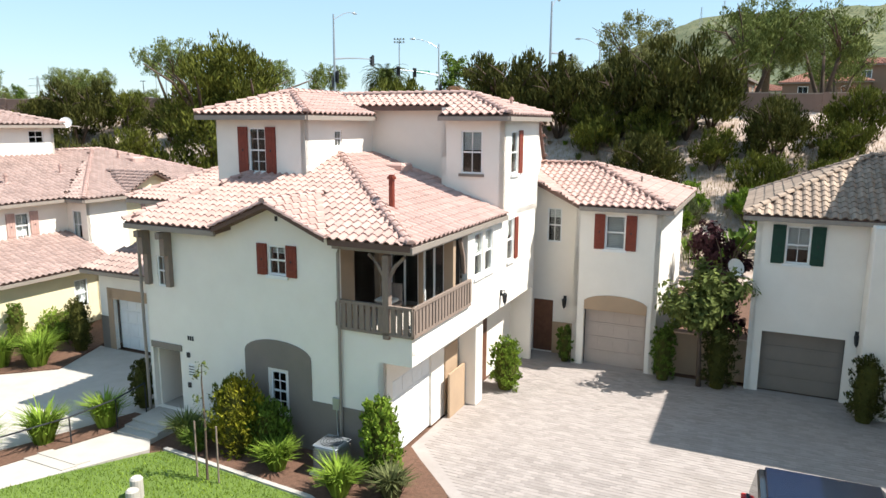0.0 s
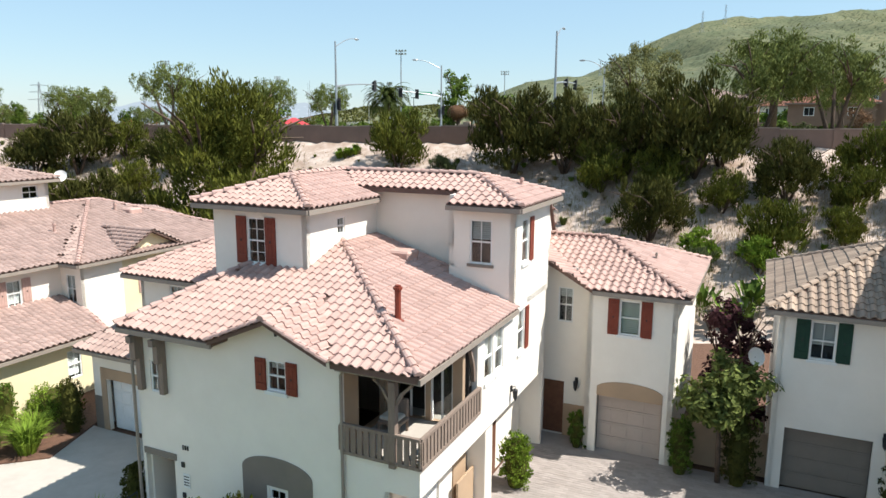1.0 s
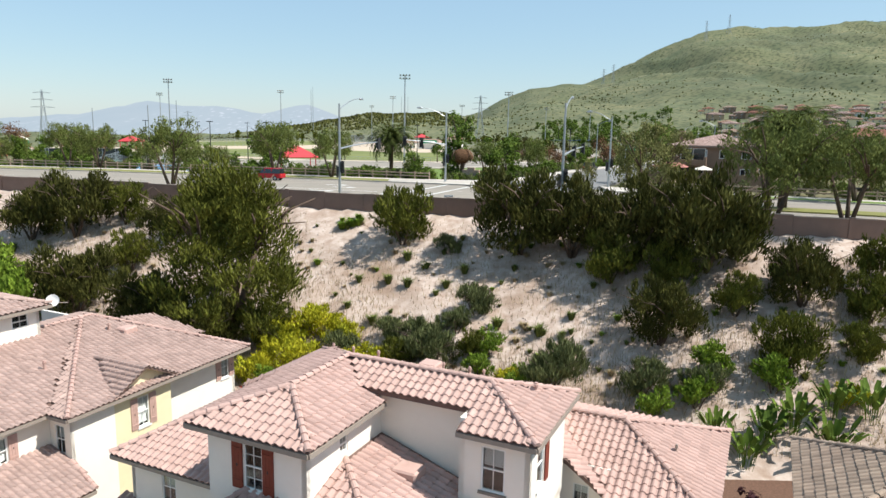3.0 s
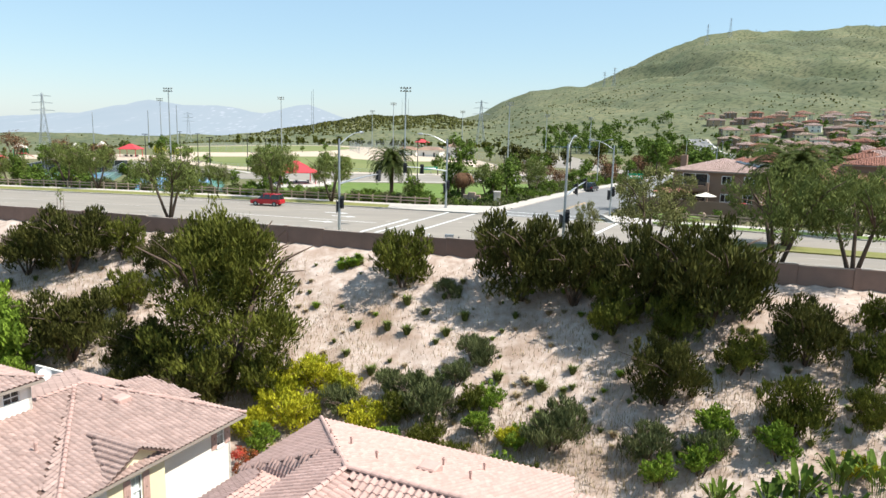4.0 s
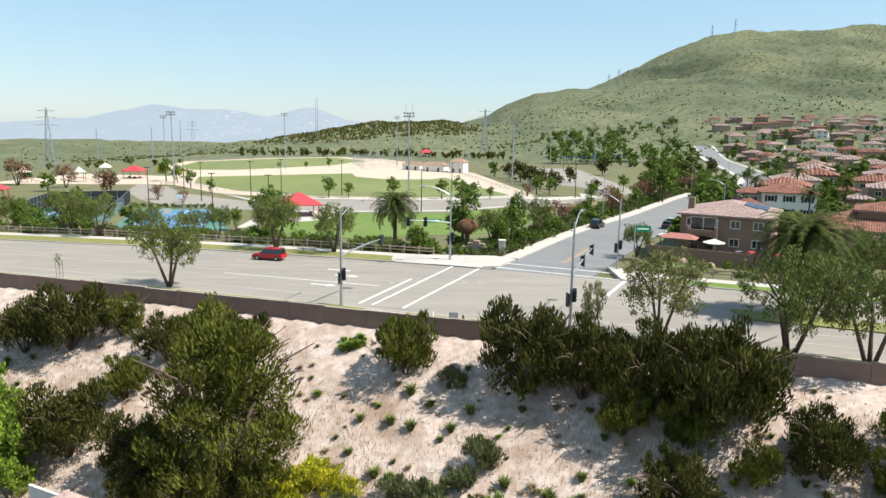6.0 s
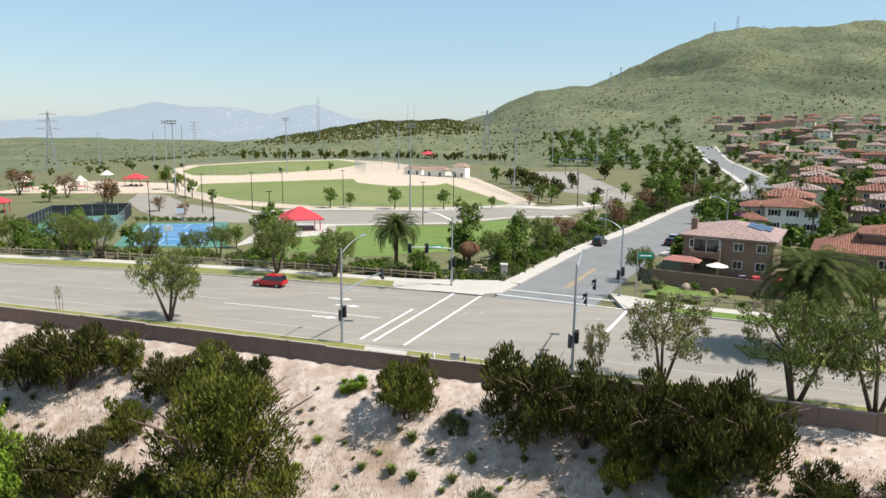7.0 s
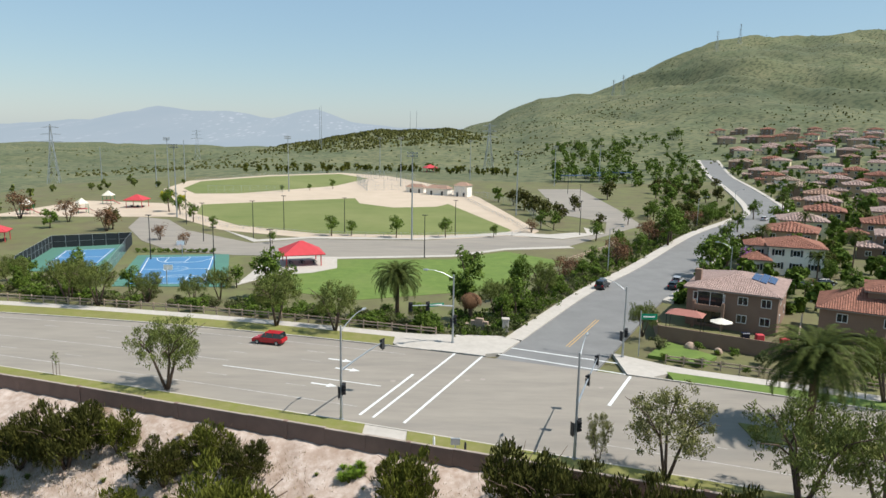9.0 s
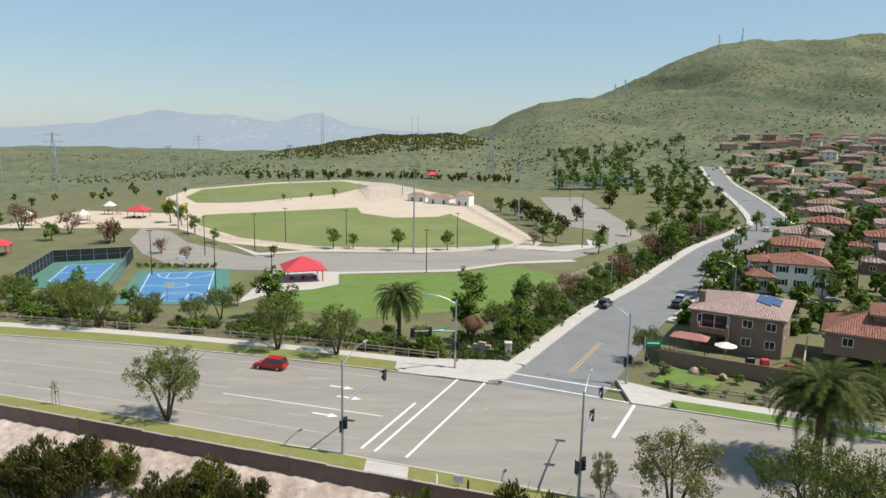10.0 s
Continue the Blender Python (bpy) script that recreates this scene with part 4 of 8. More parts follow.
    o = weld(g.ob("garage_arch", "stucco_tan", h))
    o.matrix_basis = wall_frame(*W)[0]
    wall_seg(h, (-3.3, 26.4), (-3.3, 33.6), 0, 6.4)
    wall_seg(h, (-3.3, 33.6), (-8.5, 33.6), 0, 6.4)
    wall_seg(h, (-6.5, 27.3), (-6.5, 26.4), 0, 6.4)
    # entry bay between wing and main block
    E = (-8.9, 27.3), (-6.5, 27.3)
    eh = [(0.5, 1.35, 0.02, 2.25), (1.0, 1.6, 4.7, 6.1)]
    wall_seg(h, *E, 0, 6.9, eh, "stucco")
    window(h, *E, *eh[1], panes=(2, 2), blind=0.3, sill=False)
    m = wall_frame(*E)[0]
    Geo().box(0.5, 0.1, 0.02, 1.35, 0.15, 2.25, m).ob("front_door", "door_wood", h, "brown wooden front door")
    Geo().box(1.35, -0.03, 0, 2.38, -0.002, 1.35, m).ob("entry_base", "stucco_tan", h)
    wall_lantern(h, m @ Matrix.Translation((1.85, 0, 2.4)))
    we, wk = 6.42, 7.72
    for pl in ([(-6.3, 26.05, we), (-2.9, 26.05, we), (-6.6, 30, wk), (-9.2, 30, wk), (-9.0, 29.1, we + 1.03)],
               [(-2.9, 26.05, we), (-2.9, 33.95, we), (-6.6, 30, wk)],
               [(-2.9, 33.95, we), (-9.5, 33.95, we), (-9.2, 30, wk), (-6.6, 30, wk)],
               [(-6.3, 26.05, we), (-9.0, 29.1, we + 1.03), (-9.0, 26.9, we + 1.03), (-8.1, 26.9, we + 0.68)]):
        roof_plane(h, pl, eave=pl[1][2] == we)
    ridge(h, (-2.9, 26.05, we + 0.06), (-6.6, 30, wk + 0.06))
    ridge(h, (-2.9, 33.95, we + 0.06), (-6.6, 30, wk + 0.06))
    ridge(h, (-6.6, 30, wk + 0.06), (-9.2, 30, wk + 0.06))
    vent_pipe(h, -4.6, 29.6, 7.0, 0.35, 0.04, "gutter")
    return h


main_house()


# ---- neighbours ----
def right_house():
    h = empty("townhouse", H, "shaded townhouse with green shutters and weathered grey-brown tiles", "house")
    W = (-0.1, 26.4), (9.0, 26.4)
    holes = [(0.45, 3.05, 0, 2.25), (0.95, 1.7, 4.75, 6.05)]
    wall_seg(h, *W, 0, 6.4, holes)
    garage_door(h, *W, *holes[0], depth=0.3, mat="stucco_grey")
    window(h, *W, *holes[1], shutters="shutter_green", swide=0.42, blind=0.6)
    wall_seg(h, (-0.1, 34), (-0.1, 26.4), 0, 6.4)
    wall_seg(h, (9, 26.4), (9, 34), 0, 6.4)
    wall_seg(h, (9, 34), (-0.1, 34), 0, 6.4)
    bevel(Geo().box(3.3, 25.2, 0, 9.0, 26.38, 6.3).ob("projecting_bay", "stucco", h), 0.02)
    wall_lantern(h, wall_frame((0, 26.4), (9, 26.4))[0] @ Matrix.Translation((3.25, 0, 2.5)))
    e, k = 6.42, 8.3
    for pl in ([(-0.5, 26.0, e), (9.5, 26.0, e), (5.5, 30.2, k), (3.5, 30.2, k)], [(-0.5, 34.4, e), (-0.5, 26.0, e), (3.5, 30.2, k)], [(9.5, 26.0, e), (9.5, 34.4, e), (5.5, 30.2, k)], [(9.5, 34.4, e), (-0.5, 34.4, e), (3.5, 30.2, k), (5.5, 30.2, k)]):
        roof_plane(h, pl, "tile_weathered")
    for a, b in (((-0.5, 26.0), (3.5, 30.2)), ((-0.5, 34.4), (3.5, 30.2)), ((9.5, 26.0), (5.5, 30.2))):
        ridge(h, (*a, e + 0.06), (*b, k + 0.06), "tile_weathered")
    ridge(h, (3.5, 30.2, k + 0.06), (5.5, 30.2, k + 0.06), "tile_weathered")
    d = empty("satellite_dish", H @ Matrix.Translation((-0.75, 27.6, 4.2)), "white satellite dish on a bracket against the wall", "satellite dish")
    dish(d)
    return h


def dish(d):
    g = Geo()
    for j in range(5):
        r = 0.34 * j / 4
        for i in range(14):
            t = 2 * math.pi * i / 14
            g.v.append((r * math.cos(t), 0.3 * r * r / 0.34 * -1, r * math.sin(t)))
    for j in range(4):
        for i in range(14):
            a, b = j * 14 + i, j * 14 + (i + 1) % 14
            g.f.append((a, b, b + 14, a + 14))
    o = g.ob("reflector", "white_paint", d)
    o.matrix_basis = pose(0, 0, 0, -25, 0, 40)
    Geo().tube([(0, 0, 0), (0.1, 0.3, -0.15), (0.3, 0.65, -0.2)], 0.025, 6).ob("mast", "gutter", d)
    Geo().tube([(0, -0.02, -0.3), (-0.25, -0.4, -0.05)], 0.012, 5).ob("feed_arm", "gutter", d)


right_house()


def left_garage():
    h = empty("townhouse", H, "pale stucco garage wing with tiled roofs behind the driveway", "house")
    A = (-25.0, 19.7), (-21.9, 19.7)
    hole = (0.75, 2.9, 0, 2.2)
    wall_seg(h, *A, 0, 3.5, [hole])
    garage_door(h, *A, *hole, mat="white_paint")
    m = wall_frame(*A)[0]
    Geo().box(0.55, -0.03, 2.2, 3.1, -0.002, 2.65, m).box(0.45, -0.03, 0, 0.75, -0.002, 2.65, m).ob("door_surround", "stucco_tan", h)
    Geo().box(0, -0.02, 0, 0.44, -0.002, 1.4, m).ob("wainscot", "stucco_grey", h)
    wall_seg(h, (-25.0, 26), (-25.0, 19.7), 0, 3.5)
    wall_seg(h, (-21.9, 19.7), (-17.9, 19.7), 0, 3.5)
    roof_plane(h, [(-25.4, 19.2, 3.5), (-17.8, 19.2, 3.5), (-17.8, 21.4, 4.3), (-24.5, 21.4, 4.3)], "tile_dull")
    # upper block
    B = (-23.9, 21.4), (-17.8, 21.4)
    wall_seg(h, *B, 3.4, 6.3, [(1.6, 2.3, 4.6, 5.9)])
    window(h, *B, 1.6, 2.3, 4.6, 5.9, blind=0.5)
    wall_seg(h, (-23.9, 29), (-23.9, 21.4), 0, 6.3)
    e = 6.3
    roof_plane(h, [(-24.4, 20.9, e), (-17.72, 20.9, e), (-17.72, 24.5, e + 1.2), (-22.0, 24.5, e + 1.2)])
    roof_plane(h, [(-24.4, 29.5, e), (-24.4, 20.9, e), (-22.0, 24.5, e + 1.2), (-22.0, 27, e + 1.2)])
    roof_plane(h, [(-17.72, 29.5, e), (-24.4, 29.5, e), (-22.0, 27, e + 1.2), (-17.72, 27, e + 1.2)])
    roof_plane(h, [(-22.0, 24.5, e + 1.2), (-17.72, 24.5, e + 1.2), (-17.72, 27, e + 1.22), (-22, 27, e + 1.22)], eave=False)
    ridge(h, (-24.4, 20.9, e + 0.06), (-22.0, 24.5, e + 1.26))
    ridge(h, (-22.0, 24.5, e + 1.26), (-17.72, 24.5, e + 1.26))
    return h


left_garage()


def left_house():
    h = empty("townhouse", H, "cream and white stucco townhouses with long tiled roofs", "house")
    e = 5.75
    F = (-31.6, 8.0), (-31.6, 23.4)
    hw = [(12.7, 13.4, 4.0, 5.2)]
    wall_seg(h, *F, 2.6, e, hw)
    window(h, *F, *hw[0], shutters="shutter_pale", blind=0.9)
    wall_seg(h, (-31.6, 23.4), (-30.2, 23.4), 0, e, [(0.35, 1.0, 3.7, 5.1)])
    window(h, (-31.6, 23.4), (-30.2, 23.4), 0.35, 1.0, 3.7, 5.1, sill=False, blind=0.5)
    G = (-30.2, 23.4), (-30.2, 37.0)
    wall_seg(h, (-30.2, 23.4), (-30.2, 25.8), 0, e)
    wall_seg(h, (-30.2, 25.8), (-30.2, 29.3), 0, e + 0.1, [(1.35, 2.05, 3.6, 5.2)], "stucco_cream")
    window(h, (-30.2, 25.8), (-30.2, 29.3), 1.35, 2.05, 3.6, 5.2, shutters="shutter_pale", blind=0.9)
    gb = Geo()
    gb.v = [(-30.2, 25.8, e + 0.1), (-30.2, 29.3, e + 0.1), (-30.2, 27.5, e + 1.0), (-30.4, 25.8, e + 0.1), (-30.4, 29.3, e + 0.1), (-30.4, 27.5, e + 1.0)]
    gb.f = [(0, 1, 2), (5, 4, 3), (0, 2, 5, 3), (2, 1, 4, 5)]
    gb.ob("gable", "stucco_cream", h)
    wall_seg(h, (-30.7, 29.3), (-30.7, 34.7), 0, e, [(4.3, 4.9, 4.0, 5.3)])
    window(h, (-30.7, 29.3), (-30.7, 34.7), 4.3, 4.9, 4.0, 5.3, shutters="shutter_pale", blind=0.9)
    wall_seg(h, (-30.7, 34.7), (-48, 34.7), 0, e)
    # lower storey stands out, under a lean-to roof
    L = (-28.6, 8.0), (-28.6, 22.6)
    lh = [(13.2, 13.9, 0.9, 2.2)]
    wall_seg(h, *L, 0, 2.75, lh, "stucco_cream")
    window(h, *L, *lh[0], blind=0.9, sill=False)
    wall_seg(h, (-28.6, 22.6), (-30.2, 22.6), 0, 2.75, (), "stucco_cream")
    roof_plane(h, [(-28.2, 8.0, 2.8), (-28.2, 23.0, 2.8), (-30.0, 23.38, 3.5), (-31.58, 23.38, 4.0), (-31.58, 8.0, 4.0)], "tile_dull")
    ridge(h, (-28.2, 23.0, 2.86), (-30.2, 23.36, 3.55))
    # main roof
    k = 7.75
    roof_plane(h, [(-31.1, 8.0, e), (-31.1, 23.0, e), (-37.5, 29.8, k), (-37.5, 8.0, k)], "tile_dull")
    roof_plane(h, [(-31.1, 23.0, e), (-29.8, 23.0, e), (-37.5, 29.8, k)], "tile_dull")
    roof_plane(h, [(-29.8, 23.0, e), (-29.8, 35.1, e), (-37.5, 30.4, k), (-37.5, 29.8, k)], "tile_dull")
    roof_plane(h, [(-29.8, 35.1, e), (-45, 35.1, e), (-37.5, 30.4, k)], "tile_dull")
    roof_plane(h, [(-45, 8, e), (-37.5, 8, k), (-37.5, 30.4, k), (-45, 35.1, e)][::-1], "tile_dull", eave=False)
    ridge(h, (-29.8, 35.1, e + 0.06), (-37.5, 30.4, k + 0.06))
    ridge(h, (-29.8, 23.0, e + 0.06), (-37.5, 29.8, k + 0.06))
    ridge(h, (-37.5, 8, k + 0.06), (-37.5, 30.4, k + 0.06))
    roof_plane(h, [(-29.8, 25.5, e + 0.02), (-29.8, 27.5, e + 1.08), (-33.4, 27.5, e + 1.1)], "tile_dull", eave=False, thick=0.1)
    roof_plane(h, [(-29.8, 27.5, e + 1.08), (-29.8, 29.6, e + 0.02), (-33.4, 27.5, e + 1.1)], "tile_dull", eave=False, thick=0.1)
    for u, v in ((-35.5, 30), (-34.0, 25.0), (-33.5, 19), (-33.2, 21.5)):
        vent_pipe(h, u, v, e + 0.3 * (-31.1 - u) + 0.1, 0.5, 0.07)
    # cross roof at the back
    roof_plane(h, [(-33.9, 35.6, e), (-39.9, 35.6, e), (-36.9, 34.4, 6.95)], "tile_dull")
    roof_plane(h, [(-33.9, 33.0, e + 0.5), (-33.9, 35.6, e), (-36.9, 34.4, 6.95), (-36.9, 32.0, 7.1)], "tile_dull", eave=False)
    roof_plane(h, [(-39.9, 35.6, e), (-39.9, 33.0, e + 0.5), (-36.9, 32.0, 7.1), (-36.9, 34.4, 6.95)], "tile_dull", eave=False)
    bevel(Geo().box(-35.4, 30.3, 6.9, -34.6, 31.2, 7.35).ob("roof_vent_box", "tile", h), 0.08)
    # small upper turret with its own roof
    wall_seg(h, (-36.9, 19.0), (-36.9, 26.9), 6.5, 9.3, [(6.4, 7.3, 8.25, 8.95)])
    window(h, (-36.9, 19.0), (-36.9, 26.9), 6.4, 7.3, 8.25, 8.95, sill=False, blind=0)
    wall_seg(h, (-36.9, 26.9), (-43, 26.9), 6.5, 9.3)
    wall_seg(h, (-43, 19.0), (-36.9, 19.0), 6.5, 9.3)
    roof_plane(h, [(-36.4, 18.6, 9.3), (-36.4, 27.3, 9.3), (-39.8, 23.0, 10.4)], "tile_dull")
    roof_plane(h, [(-36.4, 27.3, 9.3), (-43.2, 27.3, 9.3), (-39.8, 23.0, 10.4)], "tile_dull")
    roof_plane(h, [(-43.2, 18.6, 9.3), (-36.4, 18.6, 9.3), (-39.8, 23.0, 10.4)], "tile_dull")
    ridge(h, (-36.4, 27.3, 9.36), (-39.8, 23.0, 10.46), "tile_dull")
    d = empty("satellite_dish", H @ Matrix.Translation((-36.7, 27.6, 9.35)), "white satellite dish on the roof edge", "satellite dish")
    dish(d)
    return h


left_house()


# ---- retaining wall: block courses stepped along its length ----
def retaining_wall():
    w = empty("wall_retaining", None, "brown concrete block wall along the top of the slope", "wall", kind="structure")
    step = 4.2
    x = -118.0
    while x < 74:
        ya, yb = wall_y(x), wall_y(x + step)
        m, L = wall_frame((x, ya), (x + step, yb))
        top = 12.15 + 0.05 * ((round(x * 3) % 3) - 1)
        g = Geo().box(0, 0, 8.6, L - 0.02, 0.22, top, m)
        g.ob("wall_panel", "wall_block", w)
        Geo().box(-0.01, -0.04, top + 0.002, L - 0.01, 0.26, top + 0.09, m).ob("wall_cap", "wall_cap", w)
        if round((x + 118) / step) % 3 == 0:
            Geo().box(-0.22, -0.08, 8.6, 0.22, 0.3, top + 0.12, m).ob("pilaster", "wall_block", w)
        x += step
    return w


retaining_wall()
ZP = ROAD_Z + 0.15
NX = span(-120, 74, 4)
strip("pavement", NX, lambda x: wall_y(x) + 0.35, lambda x: wall_y(x) + 2.2, ROAD_Z - 0.4, ZP, "concrete", "pale concrete pavement along the wall", "pavement")
for a, b in ((-120, -9.5), (-5.0, 74)):
    strip("verge", span(a, b, 4), lambda x: wall_y(x) + 2.2, lambda x: near_y(x) - 0.25, ROAD_Z - 0.4, ZP + 0.03, "verge", "dry green grass verge beside the avenue", "grass")
strip("pavement", span(-9.5, -5.0, 1), lambda x: wall_y(x) + 2.2, lambda x: near_y(x) - 0.25, ROAD_Z - 0.4, ROAD_Z + 0.1, "concrete", "concrete kerb ramp at the crossing", "pavement")
strip("kerb", NX, lambda x: near_y(x) - 0.25, near_y, ROAD_Z - 0.4, ZP + 0.01, "concrete", "grey concrete kerb", "kerb")
# far side
strip("kerb", span(-190, -3.5, 4), far_y, lambda x: far_y(x) + 0.25, ROAD_Z - 0.4, ZP + 0.01, "concrete", "grey concrete kerb", "kerb")
strip("verge", span(-190, -9, 4), lambda x: far_y(x) + 0.25, lambda x: far_y(x) + 4.2, ROAD_Z - 0.4, ZP + 0.02, "verge", "green grass verge beside the avenue", "grass")
strip("pavement", span(-190, 4, 4), lambda x: far_y(x) + (4.2 if x < -9 else 0.25), lambda x: far_y(x) + 6.6 + max(0, x + 9) * 0.12, ROAD_Z - 0.4, ZP, "concrete", "pale concrete pavement on the park side", "pavement")
strip("pavement", span(21.7, 150, 3), lambda x: far_y(x) + (0.25 if x < 27 else 3.2), lambda x: far_y(x) + 5.6 + max(0, 29 - x) * 0.4, ROAD_Z - 0.4, ZP, "concrete", "pale concrete pavement by the houses", "pavement")
strip("kerb", span(21.7, 150, 3), far_y, lambda x: far_y(x) + 0.25, ROAD_Z - 0.4, ZP + 0.01, "concrete", "grey concrete kerb", "kerb")
strip("verge", span(27, 150, 3), lambda x: far_y(x) + 0.25, lambda x: far_y(x) + 3.2, ROAD_Z - 0.4, ZP + 0.02, "lawn", "green grass verge", "grass")
def mid_y(x):
    return (near_y(x) + far_y(x)) / 2


strip("median", span(30, 150, 4), lambda x: mid_y(x) - 2.0, lambda x: mid_y(x) + 2.0, ROAD_Z - 0.4, ZP, "verge", "planted kerbed median with dry grass", "median")
# corner plaza left of the side street
corner = Geo().prism([(-3.5, far_y(-3.5) + 0.2), (3.0, far_y(3) + 0.5), (6.4, far_y(6.4) + 2.5), (9.3, far_y(9.3) + 9.0), (6.8, far_y(6.8) + 10.5), (-3.5, far_y(-3.5) + 7.5)], ROAD_Z - 0.4, ZP + 0.004).ob("pavement", "concrete")
tagged(corner, "pale concrete corner pavement with ramp", "pavement", kind="structure")


def paint(name, pts, width, mat="road_paint", label="white road line"):
    """A painted line of raised thickness along points."""
    g = Geo()
    P = [Vector((p[0], p[1])) for p in pts]
    for i, p in enumerate(P):
        d = (P[min(i + 1, len(P) - 1)] - P[max(i - 1, 0)]).normalized()
        n = Vector((-d.y, d.x)) * width / 2
        for q in (p + n, p - n):
            g.v.append((q.x, q.y, ROAD_Z + 0.008))
    for i in range(len(P) - 1):
        g.f.append((2 * i + 1, 2 * i + 3, 2 * i + 2, 2 * i))
    return tagged(g.ob(name, mat), label, "road marking", kind="structure")


def lane(k):
    """A line at the fraction k across the avenue."""
    return lambda x: near_y(x) + (far_y(x) - near_y(x)) * k


for k, a, b, w, mt in ((0.16, -120, -11, 0.13, "lane_paint"), (0.9, -120, -7, 0.13, "lane_paint"), (0.42, -30, -9, 0.17, "road_paint"), (0.5, -120, -30, 0.13, "lane_paint"), (0.16, 14, 74, 0.13, "lane_paint")):
    f = lane(k)
    paint("lane_line", [(x, f(x)) for x in span(a, b, 3)], w, mt)
for k in (0.3, 0.64, 0.78):
    f = lane(k)
    for a, b in ((-115, -14), (24, 74)):
        x = a
        while x < b:
            if x > -60 or k != 0.64:
                paint("lane_dash", [(x, f(x)), (x + 2.6, f(x + 2.6))], 0.11, "lane_paint", "worn white lane dash")
            x += 10.5
for p, q, w in (((0.2, 104.1), (-8.9, 81.3), 0.32), ((4.3, 104.0), (-5.5, 80.1), 0.32), ((-5.4, 94.7), (-10.4, 81.9), 0.34), ((6.7, 106.6), (21.5, 100.5), 0.3), ((4.3, 104.0), (21.6, 96.3), 0.3), ((22.0, 95.6), (17.2, 86.0), 0.4)):
    paint("crossing_line", [p, q], w, label="wide white crossing line")
for x0, y0 in ((-17.5, 91.0), (-15.5, 96.4), (-17.0, 99.9)):
    d = Vector((1, -0.3)).normalized()
    n = Vector((0.3, 1)).normalized()
    o = Vector((x0, y0))
    g = Geo()
    for s0, s1, w0, w1 in ((0, 2.2, 0.16, 0.16), (2.2, 3.4, 0.6, 0.02)):
        a, b = o + d * s0, o + d * s1
        k = len(g.v)
        g.v += [(*(a - n * w0), ROAD_Z + 0.008), (*(b - n * w1), ROAD_Z + 0.008), (*(b + n * w1), ROAD_Z + 0.008), (*(a + n * w0), ROAD_Z + 0.008)]
        g.f.append((k, k + 1, k + 2, k + 3))
    tagged(g.ob("turn_arrow", "road_paint"), "white turn arrow on the asphalt", "road marking", kind="structure")
paint("centre_line", [(15.8, 107.5), (19.8, 115.5), (23, 122)], 0.13, "road_yellow", "double yellow centre line")
paint("centre_line", [(16.2, 107.3), (20.2, 115.3), (23.4, 121.8)], 0.13, "road_yellow", "double yellow centre line")
rr = random.Random(11)
for i in range(4):
    x, y = rr.uniform(-14, 20), rr.uniform(84, 100)
    g = Geo()
    n = 12
    g.v = [(x + 0.35 * math.cos(2 * math.pi * j / n), y + 0.35 * math.sin(2 * math.pi * j / n), ROAD_Z + 0.006) for j in range(n)]
    g.f = [tuple(range(n))]
    tagged(g.ob("manhole_cover", "gutter"), "dark round cover in the roadway", "manhole", kind="structure")


# ---- signals, lamps, signs ----
def signal_head(parent, m):
    g = Geo().box(-0.18, -0.12, -0.55, 0.18, 0.12, 0.55, m)
    g.box(-0.3, 0.12, -0.68, 0.3, 0.14, 0.68, m)
    o = g.ob("signal_head", "dark_metal", parent)
    for i in range(3):
        Geo().tube([m @ Vector((0, -0.13, 0.34 - 0.34 * i)), m @ Vector((0, -0.3, 0.34 - 0.34 * i))], 0.13, 10, cap=False).ob("visor", "dark_metal", o)
    return o


